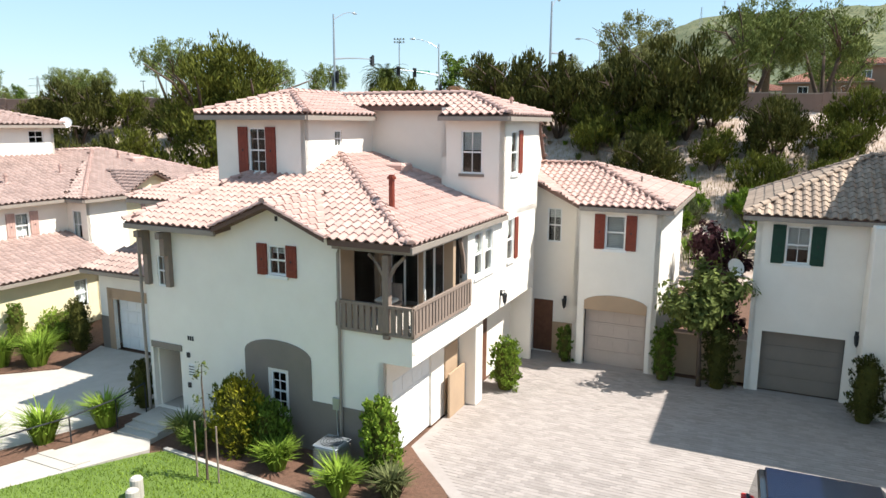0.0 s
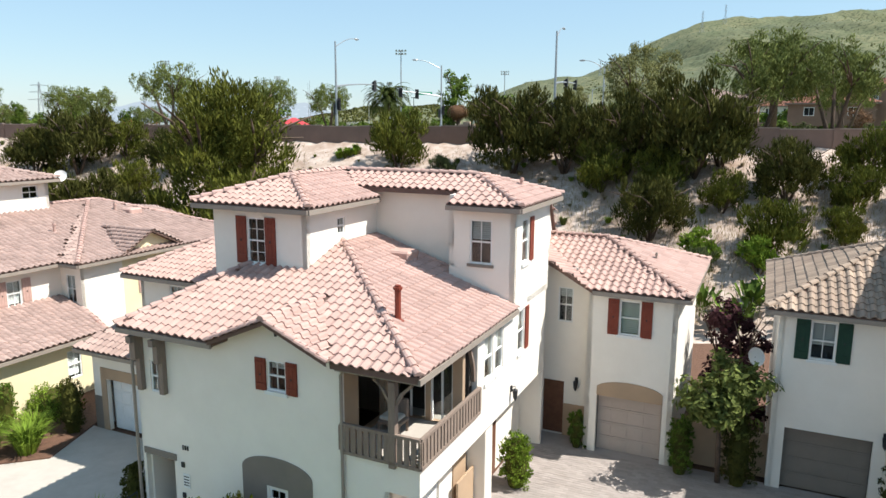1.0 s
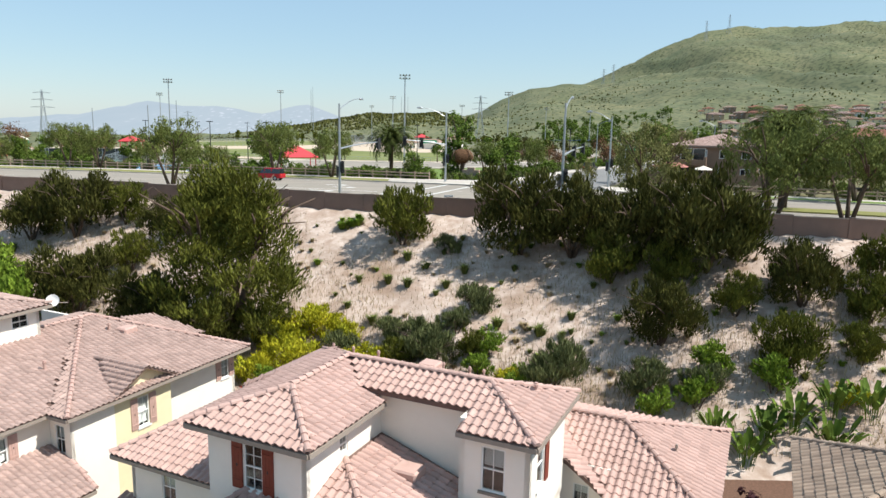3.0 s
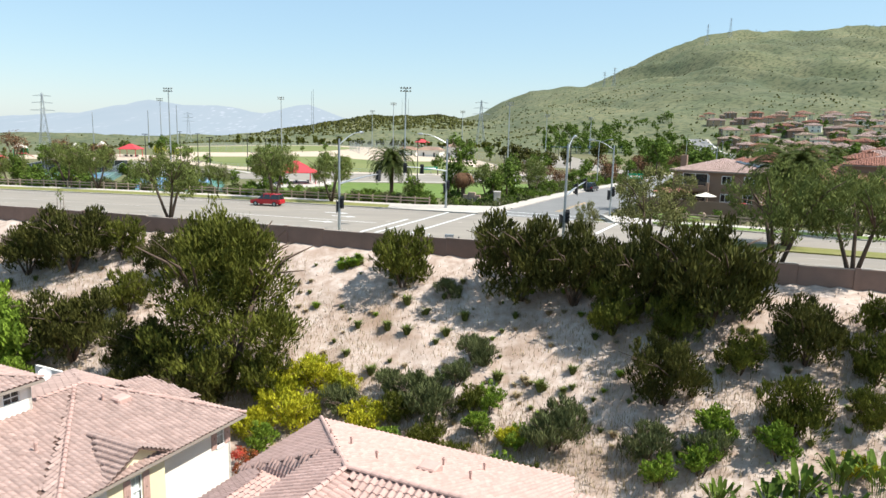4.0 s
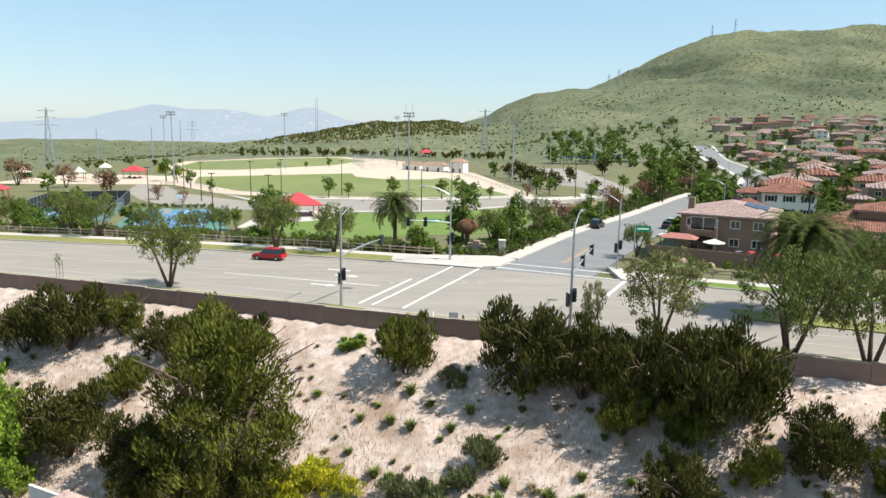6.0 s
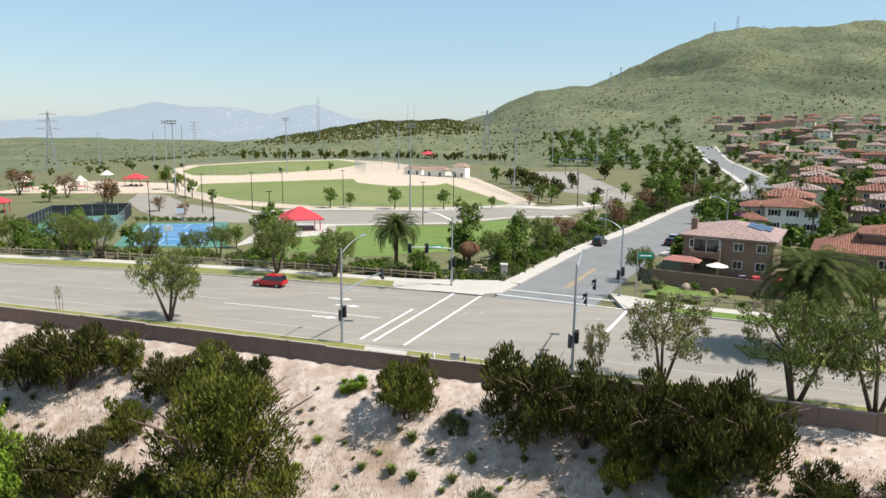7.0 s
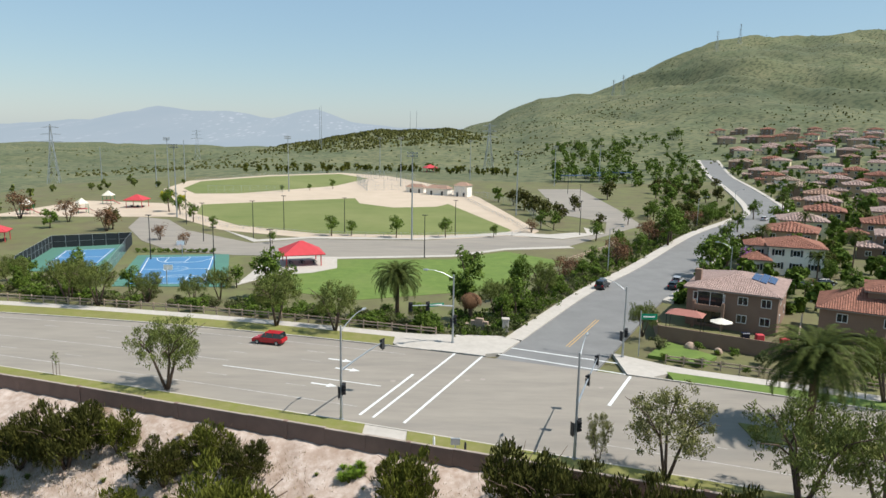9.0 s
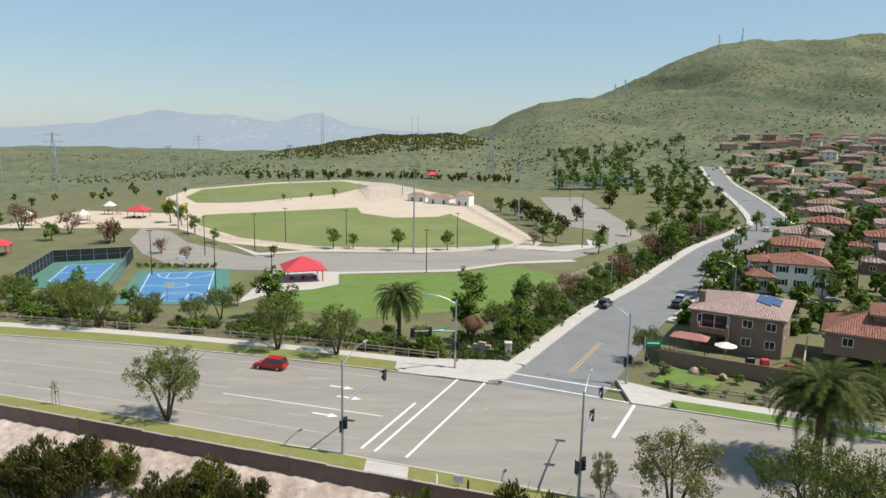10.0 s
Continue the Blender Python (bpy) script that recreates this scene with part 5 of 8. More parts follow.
def signal_pole(x, y, ang, arm, h=7.6, lamp=3.2, lamp_h=9.8, heads=(0.55, 1.0), sign=False, z=ZP, lamp_ang=None):
    """ang: where the arm points, degrees from +x."""
    e = empty("traffic_signal", Matrix.Translation((x, y, z)), "galvanised traffic signal pole with mast arm and street light", "traffic light", "signals at the crossing")
    Geo().tube([(0, 0, 0), (0, 0, 0.12)], 0.26, 10).ob("base_plate", "metal", e)
    Geo().tube([(0, 0, 0.1), (0, 0, lamp_h)], [0.16, 0.09], 10).ob("pole", "metal", e)
    d = Vector((math.cos(radians(ang)), math.sin(radians(ang)), 0))
    la = radians(ang if lamp_ang is None else lamp_ang)
    ld = Vector((math.cos(la), math.sin(la), 0))
    pts = [Vector((0, 0, lamp_h - 0.6)) + ld * lamp * t + Vector((0, 0, 1.3 * math.sin(t * math.pi / 2))) for t in (0, 0.25, 0.5, 0.75, 1)]
    Geo().tube(pts, [0.06, 0.055, 0.05, 0.045, 0.04], 6).ob("lamp_arm", "metal", e)
    q = pts[-1]
    Geo().tube([q - ld * 0.1, q + ld * 0.2, q + ld * 0.75], [0.06, 0.16, 0.08], 8).ob("lamp_head", "metal", e)
    if arm:
        ap = [Vector((0, 0, 5.4)) + d * arm * t + Vector((0, 0, 1.1 * t - 0.45 * t * t)) for t in (0, 0.3, 0.6, 1)]
        Geo().tube(ap, [0.11, 0.09, 0.075, 0.05], 8).ob("mast_arm", "metal", e)
        for t in heads:
            p = Vector((0, 0, 5.4)) + d * arm * t + Vector((0, 0, 1.1 * t - 0.45 * t * t - 0.2))
            signal_head(e, Matrix.Translation(p) @ Matrix.Rotation(radians(ang + 180), 4, "Z"))
        if sign:
            p = Vector((0, 0, 5.9)) + d * arm * 0.4
            m = Matrix.Translation(p) @ Matrix.Rotation(radians(ang), 4, "Z")
            s = Geo().box(-1.1, -0.03, -0.3, 1.1, 0.03, 0.15, m).ob("street_sign", "sign_green", e, "green street name sign")
            Geo().box(-0.8, -0.036, -0.14, 0.8, -0.031, 0.0, m).box(-0.8, 0.031, -0.14, 0.8, 0.036, 0.0, m).ob("sign_bar", "white_paint", s)
    signal_head(e, Matrix.Translation((0.25, -0.15, 3.4)) @ Matrix.Rotation(radians(20), 4, "Z"))
    signal_head(e, Matrix.Translation((-0.2, 0.2, 2.9)) @ Matrix.Rotation(radians(110), 4, "Z"))
    return e


signal_pole(-12.1, 80.3, 66, 9.0, heads=(0.95,), lamp=4.2, lamp_h=10.2)
signal_pole(11.0, 72.6, 70, 12.5, heads=(0.5, 0.98), lamp=3.4, lamp_h=10.4)
signal_pole(-0.5, 107.6, 205, 6.5, heads=(0.6, 1.0), lamp=3.6, lamp_h=10.0, sign=True, lamp_ang=185)
signal_pole(22.7, 102.8, 200, 0, lamp=3.0, lamp_h=9.8, lamp_ang=150)


def street_lamp(x, y, ang, h=9.5, z=ZP):
    e = empty("street_lamp", Matrix.Translation((x, y, z)), "slim grey street lamp with a curved arm", "street lamp", "street lamps")
    Geo().tube([(0, 0, 0), (0, 0, h)], [0.12, 0.07], 8).ob("pole", "metal", e)
    d = Vector((math.cos(radians(ang)), math.sin(radians(ang)), 0))
    p = [Vector((0, 0, h - 0.4)) + d * 2.4 * t + Vector((0, 0, 1.0 * math.sin(t * 1.57))) for t in (0, 0.3, 0.6, 1)]
    Geo().tube(p, 0.045, 6).ob("arm", "metal", e)
    Geo().tube([p[-1] - d * 0.1, p[-1] + d * 0.25, p[-1] + d * 0.7], [0.05, 0.15, 0.07], 8).ob("lamp_head", "metal", e)
    return e


for x, y, a in ((33.6, 162, -30), (79, 237, -35), (51.5, 140, 150), (104, 270, -30)):
    street_lamp(x, y, a, z=max(ZP, land(x, y)))
# sign on the far corner, and small posts
e = empty("street_name_sign", Matrix.Translation((25.0, 103.3, ZP)), "green street name sign on a slim pole", "sign")
Geo().tube([(0, 0, 0), (0, 0, 6.4)], 0.07, 8).ob("pole", "metal", e)
s = Geo().box(0.05, -0.03, 5.2, 2.2, 0.03, 6.0).ob("sign_plate", "sign_green", e)
Geo().box(0.3, -0.036, 5.5, 1.9, -0.031, 5.7).ob("sign_bar", "white_paint", s)
for x, y, h, mat, nm, lb in ((-2.2, 74.4, 1.1, "white_paint", "utility_marker", "white and purple utility marker post"), (0.8, 73.6, 1.0, "dark_metal", "hydrant", "dark red standpipe in the verge")):
    o = Geo().tube([(x, y, ZP), (x, y, ZP + h * 0.8), (x, y, ZP + h)], [0.12, 0.11, 0.05], 8).ob(nm, mat)
    tagged(o, lb, "post")
o = bevel(Geo().box(-0.6, 73.9, ZP + 0.5, 0.3, 74.1, ZP + 1.15).box(-0.2, 73.96, ZP, -0.1, 74.04, ZP + 0.5).ob("utility_cabinet", "metal"), 0.01)
tagged(o, "grey utility cabinet on a post", "cabinet")
# entrance monument: stone wall and pillar
e = empty("monument_sign", Matrix.Translation((3.6, 114.5, ZP - 0.1)) @ Matrix.Rotation(radians(-20), 4, "Z"), "low stone entrance sign with a stepped top", "sign")
g = Geo()
for x0, x1, h in ((-2.3, -1.4, 0.9), (-1.4, -0.6, 1.5), (-0.6, 0.6, 1.9), (0.6, 1.4, 1.5), (1.4, 2.3, 0.9)):
    g.box(x0, -0.25, 0, x1 - 0.01, 0.25, h)
bevel(g.ob("stone_wall", "stone", e), 0.05)
Geo().box(-1.1, -0.275, 0.75, 1.1, -0.252, 0.95).ob("letter_bar", "wall_cap", e)
o = bevel(Geo().box(7.0, 113.2, ZP, 8.0, 114.2, ZP + 1.9).box(6.9, 113.1, ZP + 1.91, 8.1, 114.3, ZP + 2.1).ob("gate_pillar", "concrete"), 0.05)
tagged(o, "pale square stone pillar with a cap", "pillar")


# ---- rail fence on the park side and by the houses ----
def rail_fence(pts, mat="fence_wood", label="brown two-rail timber fence"):
    f = empty("rail_fence", None, label, "fence")
    for (x0, y0), (x1, y1) in zip(pts, pts[1:]):
        m, L = wall_frame((x0, y0), (x1, y1))
        n = max(1, round(L / 2.4))
        for i in range(n + 1):
            x = L * i / n
            Geo().box(x - 0.08, -0.08, ZP - 0.2, x + 0.08, 0.08, ZP + 1.15, m).ob("post", mat, f)
        for z in (0.45, 0.9):
            Geo().box(0, -0.04, ZP + z - 0.08, L, 0.04, ZP + z + 0.08, m).ob("rail", mat, f)
    return f


rail_fence([(x, far_y(x) + 7.6) for x in span(-120, -3, 9)])
rail_fence([(x, far_y(x) + 7.2) for x in span(28, 62, 8)])
rail_fence([(26.5, 172), (38, 188), (44, 200)])


# ---- vehicles ----
def car(name, m, paint_mat, label, suv=True):
    e = empty(name, m, label, "car")
    L, W, hb, ht = (4.7, 1.85, 1.0, 1.72) if suv else (4.4, 1.76, 0.9, 1.45)
    prof = [(-L / 2, 0.35), (-L / 2 - 0.02, 0.75), (-L / 2 + 0.1, hb), (L / 2 - 1.2, hb), (L / 2 - 0.15, hb - 0.16), (L / 2, 0.62), (L / 2 - 0.04, 0.32)]
    g = Geo()
    n = len(prof)
    for s, k in ((-1, 1), (1, 1)):
        g.v += [(x, s * W / 2, z) for x, z in prof]
    g.f = [tuple(range(n)), tuple(n + i for i in reversed(range(n)))] + [(i, n + i, n + (i + 1) % n, (i + 1) % n) for i in range(n)]
    bevel(g.ob("body", paint_mat, e), 0.07, 2)
    cab = [(-L / 2 + 0.12, hb - 0.02), (-L / 2 + (0.25 if suv else 0.8), ht - 0.05), (-L / 2 + 0.7, ht), (0.35, ht), (1.15, hb - 0.02)]
    n = len(cab)
    g = Geo()
    for s in (-1, 1):
        g.v += [(x, s * (W / 2 - 0.08 - 0.14 * (z - hb) / (ht - hb)), z) for x, z in cab]
    g.f = [tuple(range(n)), tuple(n + i for i in reversed(range(n)))] + [(i, n + i, n + (i + 1) % n, (i + 1) % n) for i in range(n)]
    bevel(g.ob("cabin", "car_glass", e), 0.04, 1)
    bevel(Geo().box(-L / 2 + 0.4, -W / 2 + 0.2, ht - 0.03, 0.35, W / 2 - 0.2, ht + 0.025).ob("roof", paint_mat, e), 0.03)
    for x in (-0.9, 0.2):
        for s in (-1, 1):
            Geo().box(x - 0.05, s * (W / 2 - 0.16) - 0.02, hb, x + 0.05, s * (W / 2 - 0.16) + 0.02, ht - 0.02).ob("pillar", paint_mat, e)
    for x in (-L / 2 + 0.85, L / 2 - 0.9):
        for s in (-1, 1):
            t = Geo().tube([(x, s * (W / 2 - 0.2), 0.34), (x, s * (W / 2 + 0.01), 0.34)], 0.34, 16).ob("wheel", "tyre", e)
            Geo().tube([(x, s * (W / 2 - 0.1), 0.34), (x, s * (W / 2 + 0.02), 0.34)], 0.2, 10).ob("rim", "metal", t)
    for s in (-1, 1):
        bevel(Geo().box(-L / 2 - 0.04, s * (W / 2 - 0.22) - 0.13, 0.72, -L / 2 + 0.08, s * (W / 2 - 0.22) + 0.13, 0.95).ob("tail_light", "lamp_red", e), 0.02)
        bevel(Geo().box(L / 2 - 0.18, s * (W / 2 - 0.3) - 0.15, 0.64, L / 2 - 0.02, s * (W / 2 - 0.3) + 0.15, 0.78).ob("headlight", "white_paint", e), 0.02)
    return e


car("car", Matrix.Translation((-26.5, 106.4 - 0.4, ROAD_Z)) @ Matrix.Rotation(radians(167), 4, "Z"), "car_red", "red hatchback driving along the avenue", True)
car("car", Matrix.Translation((28.9, 145.5, ROAD_Z)) @ Matrix.Rotation(radians(61.5), 4, "Z"), "car_black", "black four-wheel-drive parked by the kerb")
for x, y, a, c in ((43.3, 146.5, 61, "car_black"), (45.6, 151.5, 61, "car_grey"), (70, 150, 10, "car_grey"), (76, 152, 10, "car_black"), (111, 260, 55, "car_white"), (133, 291, 60, "car_white"), (86, 212, 60, "car_black")):
    z = max(ROAD_Z, land(x, y) + 0.05)
    car("car", Matrix.Translation((x, y, z)) @ Matrix.Rotation(radians(a), 4, "Z"), c, "parked car at the kerb of the side street", False)
car("car", H @ Matrix.Translation((2.5, 15.9, 0.02)) @ Matrix.Rotation(radians(2), 4, "Z"), "car_blue", "dark blue car parked in deep shade")


# ---- vegetation ----
def leaf_cloud(rng, blobs, n, lw, ll, droop=0.0, upright=0.0, sprays=9):
    """Leaves as small folded cards on sprays that cover blobs (x, y, z, rx, rz)."""
    tufts = []
    for x, y, z, rx, rz in blobs:
        for _ in range(sprays):
            d = Vector((rng.gauss(0, 1), rng.gauss(0, 1), rng.gauss(0.35, 0.9))).normalized()
            k = rng.uniform(0.62, 1.0)
            r = rx * rng.uniform(0.24, 0.46)
            tufts.append((Vector((x + d.x * rx * k, y + d.y * rx * k, z + d.z * rz * k)), d, r))
    wts = [t[2] ** 2 for t in tufts]
    bw = [q[3] ** 2 for q in blobs]
    v, f = [], []
    gauss = rng.gauss
    for i in range(n):
        if i % 6 == 0:
            x, y, z, rx, rz = rng.choices(blobs, bw)[0]
            d = Vector((gauss(0, 1), gauss(0, 1), gauss(0, 1))).normalized()
            r = rng.uniform(0.2, 0.85)
            c = Vector((x + d.x * rx * r, y + d.y * rx * r, z + d.z * rz * r))
            e = d
        else:
            c0, d, r = rng.choices(tufts, wts)[0]
            e = Vector((gauss(0, 1), gauss(0, 1), gauss(0, 1))).normalized()
            c = c0 + e * r * rng.random() ** 0.45
        nrm = (d * 0.5 + e * 0.55 + Vector((gauss(0, 0.3), gauss(0, 0.3), gauss(0.3, 0.3)))).normalized()
        if upright:
            t = (d * 0.5 + Vector((gauss(0, 0.35), gauss(0, 0.35), 0.4 + upright))).normalized()
            s = nrm.cross(t)
            s = s.normalized() if s.length > 0.05 else t.orthogonal().normalized()
            nrm = t.cross(s)
        else:
            t = nrm.cross(Vector((gauss(0, 1), gauss(0, 1), gauss(0, 1)))).normalized()
            if droop:
                t = (t * (1 - droop) + Vector((0, 0, -1)) * droop).normalized()
            s = nrm.cross(t).normalized()
        k = rng.uniform(0.65, 1.35)
        a, b = t * ll * k, s * lw * k
        q = len(v)
        v += [c - a * 0.5, c + b * 0.5 + nrm * lw * 0.15, c + a * 0.5, c - b * 0.5 + nrm * lw * 0.15]
        f.append((q, q + 1, q + 2, q + 3))
    return v, f


def branchy(rng, h, r, stems, spread, base=0.0):
    g = Geo()
    tips = []
    for s in range(stems):
        a = 6.283 * s / stems + rng.uniform(-0.5, 0.5) if stems > 1 else 0
        lean = spread * (0.3 if stems > 1 else 0.08)
        p0 = Vector((0.15 * math.cos(a) * (stems > 1), 0.15 * math.sin(a) * (stems > 1), base))
        p1 = p0 + Vector((lean * math.cos(a) * 0.5, lean * math.sin(a) * 0.5, h * 0.25))
        p2 = p0 + Vector((lean * math.cos(a), lean * math.sin(a), h * 0.5))
        g.tube([p0, p1, p2], [r * 1.25, r, r * 0.75], 7)
        for i in range(4):
            b = a + rng.uniform(-1.5, 1.5) if stems > 1 else rng.uniform(0, 6.28)
            q = p2 + Vector((spread * rng.uniform(0.35, 0.75) * math.cos(b), spread * rng.uniform(0.35, 0.75) * math.sin(b), h * rng.uniform(0.12, 0.38)))
            mid = (p2 + q) / 2 + Vector((0, 0, 0.06 * h))
            g.tube([p2, mid, q], [r * 0.55, r * 0.38, r * 0.15], 5)
            tips.append(q)
    return g, tips


def tree_model(name, kind_label, mat, h, w, n, lw, ll, droop=0.0, stems=1, trunk=0.18, clear=0.3, blobs=9, squash=0.8, seed=1, category="tree", bark="bark", upright=0.0, lobe=(0.16, 0.27), sprays=9, cone=0.0):
    """Builds a tree far below ground as the pattern for copies; returns it."""
    rng = random.Random(seed)
    e = empty(name, Matrix.Translation((0, 0, 0)), kind_label, category)
    g, tips = branchy(rng, h, trunk, stems, w * 0.5)
    g.ob("trunk", bark, e, smooth=True)
    bl = []
    zc = h * (clear + 1) / 2
    rz = h * (1 - clear) / 2
    for i in range(blobs):
        a = 2.39996 * i + rng.uniform(-0.3, 0.3)
        k = math.sqrt(rng.uniform(0.05, 1))
        zz = -0.75 + 1.55 * ((i * 0.4142 + 0.3) % 1)
        wide = math.sqrt(max(0.1, 1 - (zz * 0.85) ** 2)) if not cone else 1.08 - cone * (zz + 0.75)
        rr = w * rng.uniform(*lobe)
        bl.append((math.cos(a) * k * (w / 2 - rr * 0.9) * wide, math.sin(a) * k * (w / 2 - rr * 0.9) * wide, zc + zz * (rz - rr * squash * 0.6), rr, rr * squash))
    v, f = leaf_cloud(rng, bl, n, lw, ll, droop, upright, sprays)
    o = mesh_ob("crown", v, f, mat, e)
    return e


PATTERN = {}


def pattern(key, *args, **kw):
    PATTERN[key] = [tree_model(*args, seed=s + hash_seed(key), **kw) for s in range(3)]
    return PATTERN[key]


def hash_seed(s):
    return sum(ord(c) * (i + 1) for i, c in enumerate(s))


used = set()


def plant(key, x, y, scale=1.0, z=None, turn=None, label="", sz=1.0, rng=random.Random(5), sink=0.05):
    """Puts a plant of that kind; the pattern itself is used first."""
    src = PATTERN[key][rng.randrange(len(PATTERN[key]))]
    if z is None:
        z = land(x, y)
    m = Matrix.Translation((x, y, z - sink)) @ Matrix.Rotation(turn if turn is not None else rng.uniform(0, 6.28), 4, "Z")
    s = scale * rng.uniform(0.93, 1.07)
    if src.name not in used:
        used.add(src.name)
        o = src
        o.matrix_basis = m @ Matrix.Diagonal((s, s, s * sz, 1))
    else:
        o = copy_thing(src, m)
        o.matrix_basis = m @ Matrix.Diagonal((s, s, s * sz, 1))
    if label:
        tagged(o, label)
    return o


def frond_palm(name, label, h, r, fronds, mat, seed, trunk=0.35, width=0.5, dead=False, category="palm tree"):
    rng = random.Random(seed)
    e = empty(name, None, label, category)
    g = Geo().tube([(0, 0, -0.2), (0, 0, h * 0.4), (0, 0, h - 0.5), (0, 0, h)], [trunk * 1.15, trunk * 0.95, trunk, trunk * 1.3], 10)
    g.ob("trunk", "bark_palm", e, smooth=True)
    c = Geo()
    for i in range(fronds):
        a = i * 2.39996 + rng.uniform(-0.2, 0.2)
        up = (1.3 - 1.45 * (i / fronds)) if not dead else rng.uniform(-0.9, 0.2)
        L = r * rng.uniform(0.85, 1.1)
        d = Vector((math.cos(a), math.sin(a), 0))
        pts = []
        p = Vector((0, 0, h))
        ang = up
        for k in range(9):
            pts.append(p.copy())
            p = p + (d * math.cos(ang) + Vector((0, 0, math.sin(ang)))) * L / 8
            ang -= 0.13 + 0.035 * k if not dead else 0.2 + 0.05 * k
        side = Vector((-d.y, d.x, 0))
        for k in range(8):
            q0, q1 = pts[k], pts[k + 1]
            wd = width * (0.35 + 1.0 * math.sin(math.pi * min(1, (k + 1.2) / 9.2)))
            for s in (-1, 1):
                for u in (0.05, 0.3, 0.55, 0.8):
                    b0 = q0.lerp(q1, u)
                    tip = b0 + side * s * wd + (q1 - q0).normalized() * wd * 0.7 + Vector((0, 0, -0.25 * wd))
                    b1 = q0.lerp(q1, min(1, u + 0.2))
                    kk = len(c.v)
                    c.v += [b0, b1, tip]
                    c.f.append((kk, kk + 1, kk + 2))
    c.ob("fronds", mat, e)
    return e


def tuft(name, label, n, h, r, mat, seed, width=0.03, category="grass tuft"):
    """A clump of arching blades."""
    rng = random.Random(seed)
    g = Geo()
    for _ in range(n):
        a = rng.uniform(0, 6.28)
        d = Vector((math.cos(a), math.sin(a), 0))
        o = d * rng.uniform(0, r * 0.3)
        hh = h * rng.uniform(0.6, 1.1)
        out = r * rng.uniform(0.3, 1.0)
        s = Vector((-d.y, d.x, 0)) * width
        p1 = o + d * out * 0.35 + Vector((0, 0, hh * 0.65))
        p2 = o + d * out + Vector((0, 0, hh * rng.uniform(0.7, 1.0)))
        k = len(g.v)
        g.v += [o - s, o + s, p1 + s, p1 - s, p2]
        g.f += [(k, k + 1, k + 2, k + 3), (k + 3, k + 2, k + 4)]
    o = g.ob(name, mat)
    return tagged(o, label, category)


def leaf_block(name, label, w, d, h, n, mat, seed, lw=0.05, ll=0.1, round_top=0.3, category="hedge"):
    """A clipped shrub: small leaves over stacked clumps, round a dark core."""
    rng = random.Random(seed)
    e = empty(name, None, label, category)
    bl = []
    r = min(w, d) * 0.26
    m = max(10, int(14 * h * max(w, d)))
    for i in range(m):
        t, q = i * 2.39996, (i + 0.5) / m
        z = r * 0.7 + (h - r * 1.5) * q
        k = math.sqrt(max(0.05, 1 - max(0, (q - 1 + round_top) / round_top) ** 2)) * rng.uniform(0.82, 1.05)
        ca, sa_ = math.cos(t), math.sin(t)
        p = (abs(ca) ** 3 + abs(sa_) ** 3) ** (-1 / 3)
        bl.append((ca * p * (w / 2 - r * 0.8) * k, sa_ * p * (d / 2 - r * 0.8) * k, z, r, r))
    v, f = leaf_cloud(rng, bl, n, lw, ll, upright=0.15, sprays=7)
    mesh_ob("foliage", v, f, mat, e)
    # solid dark filling that shows in the gaps between the leaves
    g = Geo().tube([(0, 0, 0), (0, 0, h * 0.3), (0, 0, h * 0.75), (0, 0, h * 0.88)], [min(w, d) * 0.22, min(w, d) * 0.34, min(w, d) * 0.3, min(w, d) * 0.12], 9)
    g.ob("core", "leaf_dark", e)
    return e


pattern("pepper", "street_tree", "drooping olive-green pepper tree in the verge", "leaf_olive", 8.0, 8.6, 7600, 0.085, 0.32, droop=0.55, stems=3, trunk=0.15, clear=0.27, blobs=26, squash=1.0, lobe=(0.11, 0.17))
pattern("gum", "street_tree", "loose yellow-green street tree", "leaf_dusty", 8.8, 8.8, 7600, 0.085, 0.28, droop=0.5, stems=3, trunk=0.13, clear=0.18, blobs=28, squash=1.05, lobe=(0.09, 0.15))
pattern("pine", "pine_tree", "broad dark green pine on the slope", "leaf_pine", 15.5, 15.0, 21000, 0.13, 0.5, upright=0.35, stems=3, trunk=0.3, clear=0.02, blobs=60, squash=0.9, lobe=(0.1, 0.16), sprays=12, cone=0.46)
pattern("shrub", "shrub", "large dark green shrub on the sandy slope", "leaf_dark", 4.6, 7.0, 8200, 0.1, 0.34, upright=0.5, stems=4, trunk=0.09, clear=0.0, blobs=26, squash=0.9, category="shrub", lobe=(0.11, 0.2))
pattern("shrub_olive", "shrub", "olive-brown shrub on the slope", "leaf_pine", 3.4, 5.0, 5600, 0.08, 0.3, upright=0.5, stems=4, trunk=0.06, clear=0.0, blobs=20, squash=0.9, category="shrub", lobe=(0.12, 0.2))
pattern("sage", "shrub", "low grey-green sage bush", "leaf_sage", 1.6, 2.6, 3200, 0.045, 0.26, upright=0.8, stems=4, trunk=0.03, clear=0.0, blobs=9, squash=0.8, category="shrub")
pattern("bright", "shrub", "fresh green leafy bush", "leaf_bright", 2.4, 3.0, 2200, 0.11, 0.24, upright=0.3, stems=3, trunk=0.04, clear=0.0, blobs=9, squash=0.9, category="shrub")
pattern("yellow", "flowering_shrub", "bush covered in yellow flowers", "leaf_yellow", 2.2, 4.2, 4200, 0.09, 0.22, upright=0.4, stems=4, trunk=0.03, clear=0.0, blobs=11, squash=0.8, category="shrub")
pattern("round", "tree", "rounded green park tree", "leaf_green", 6.0, 4.6, 1250, 0.24, 0.3, stems=1, trunk=0.14, clear=0.25, blobs=11, squash=0.9)
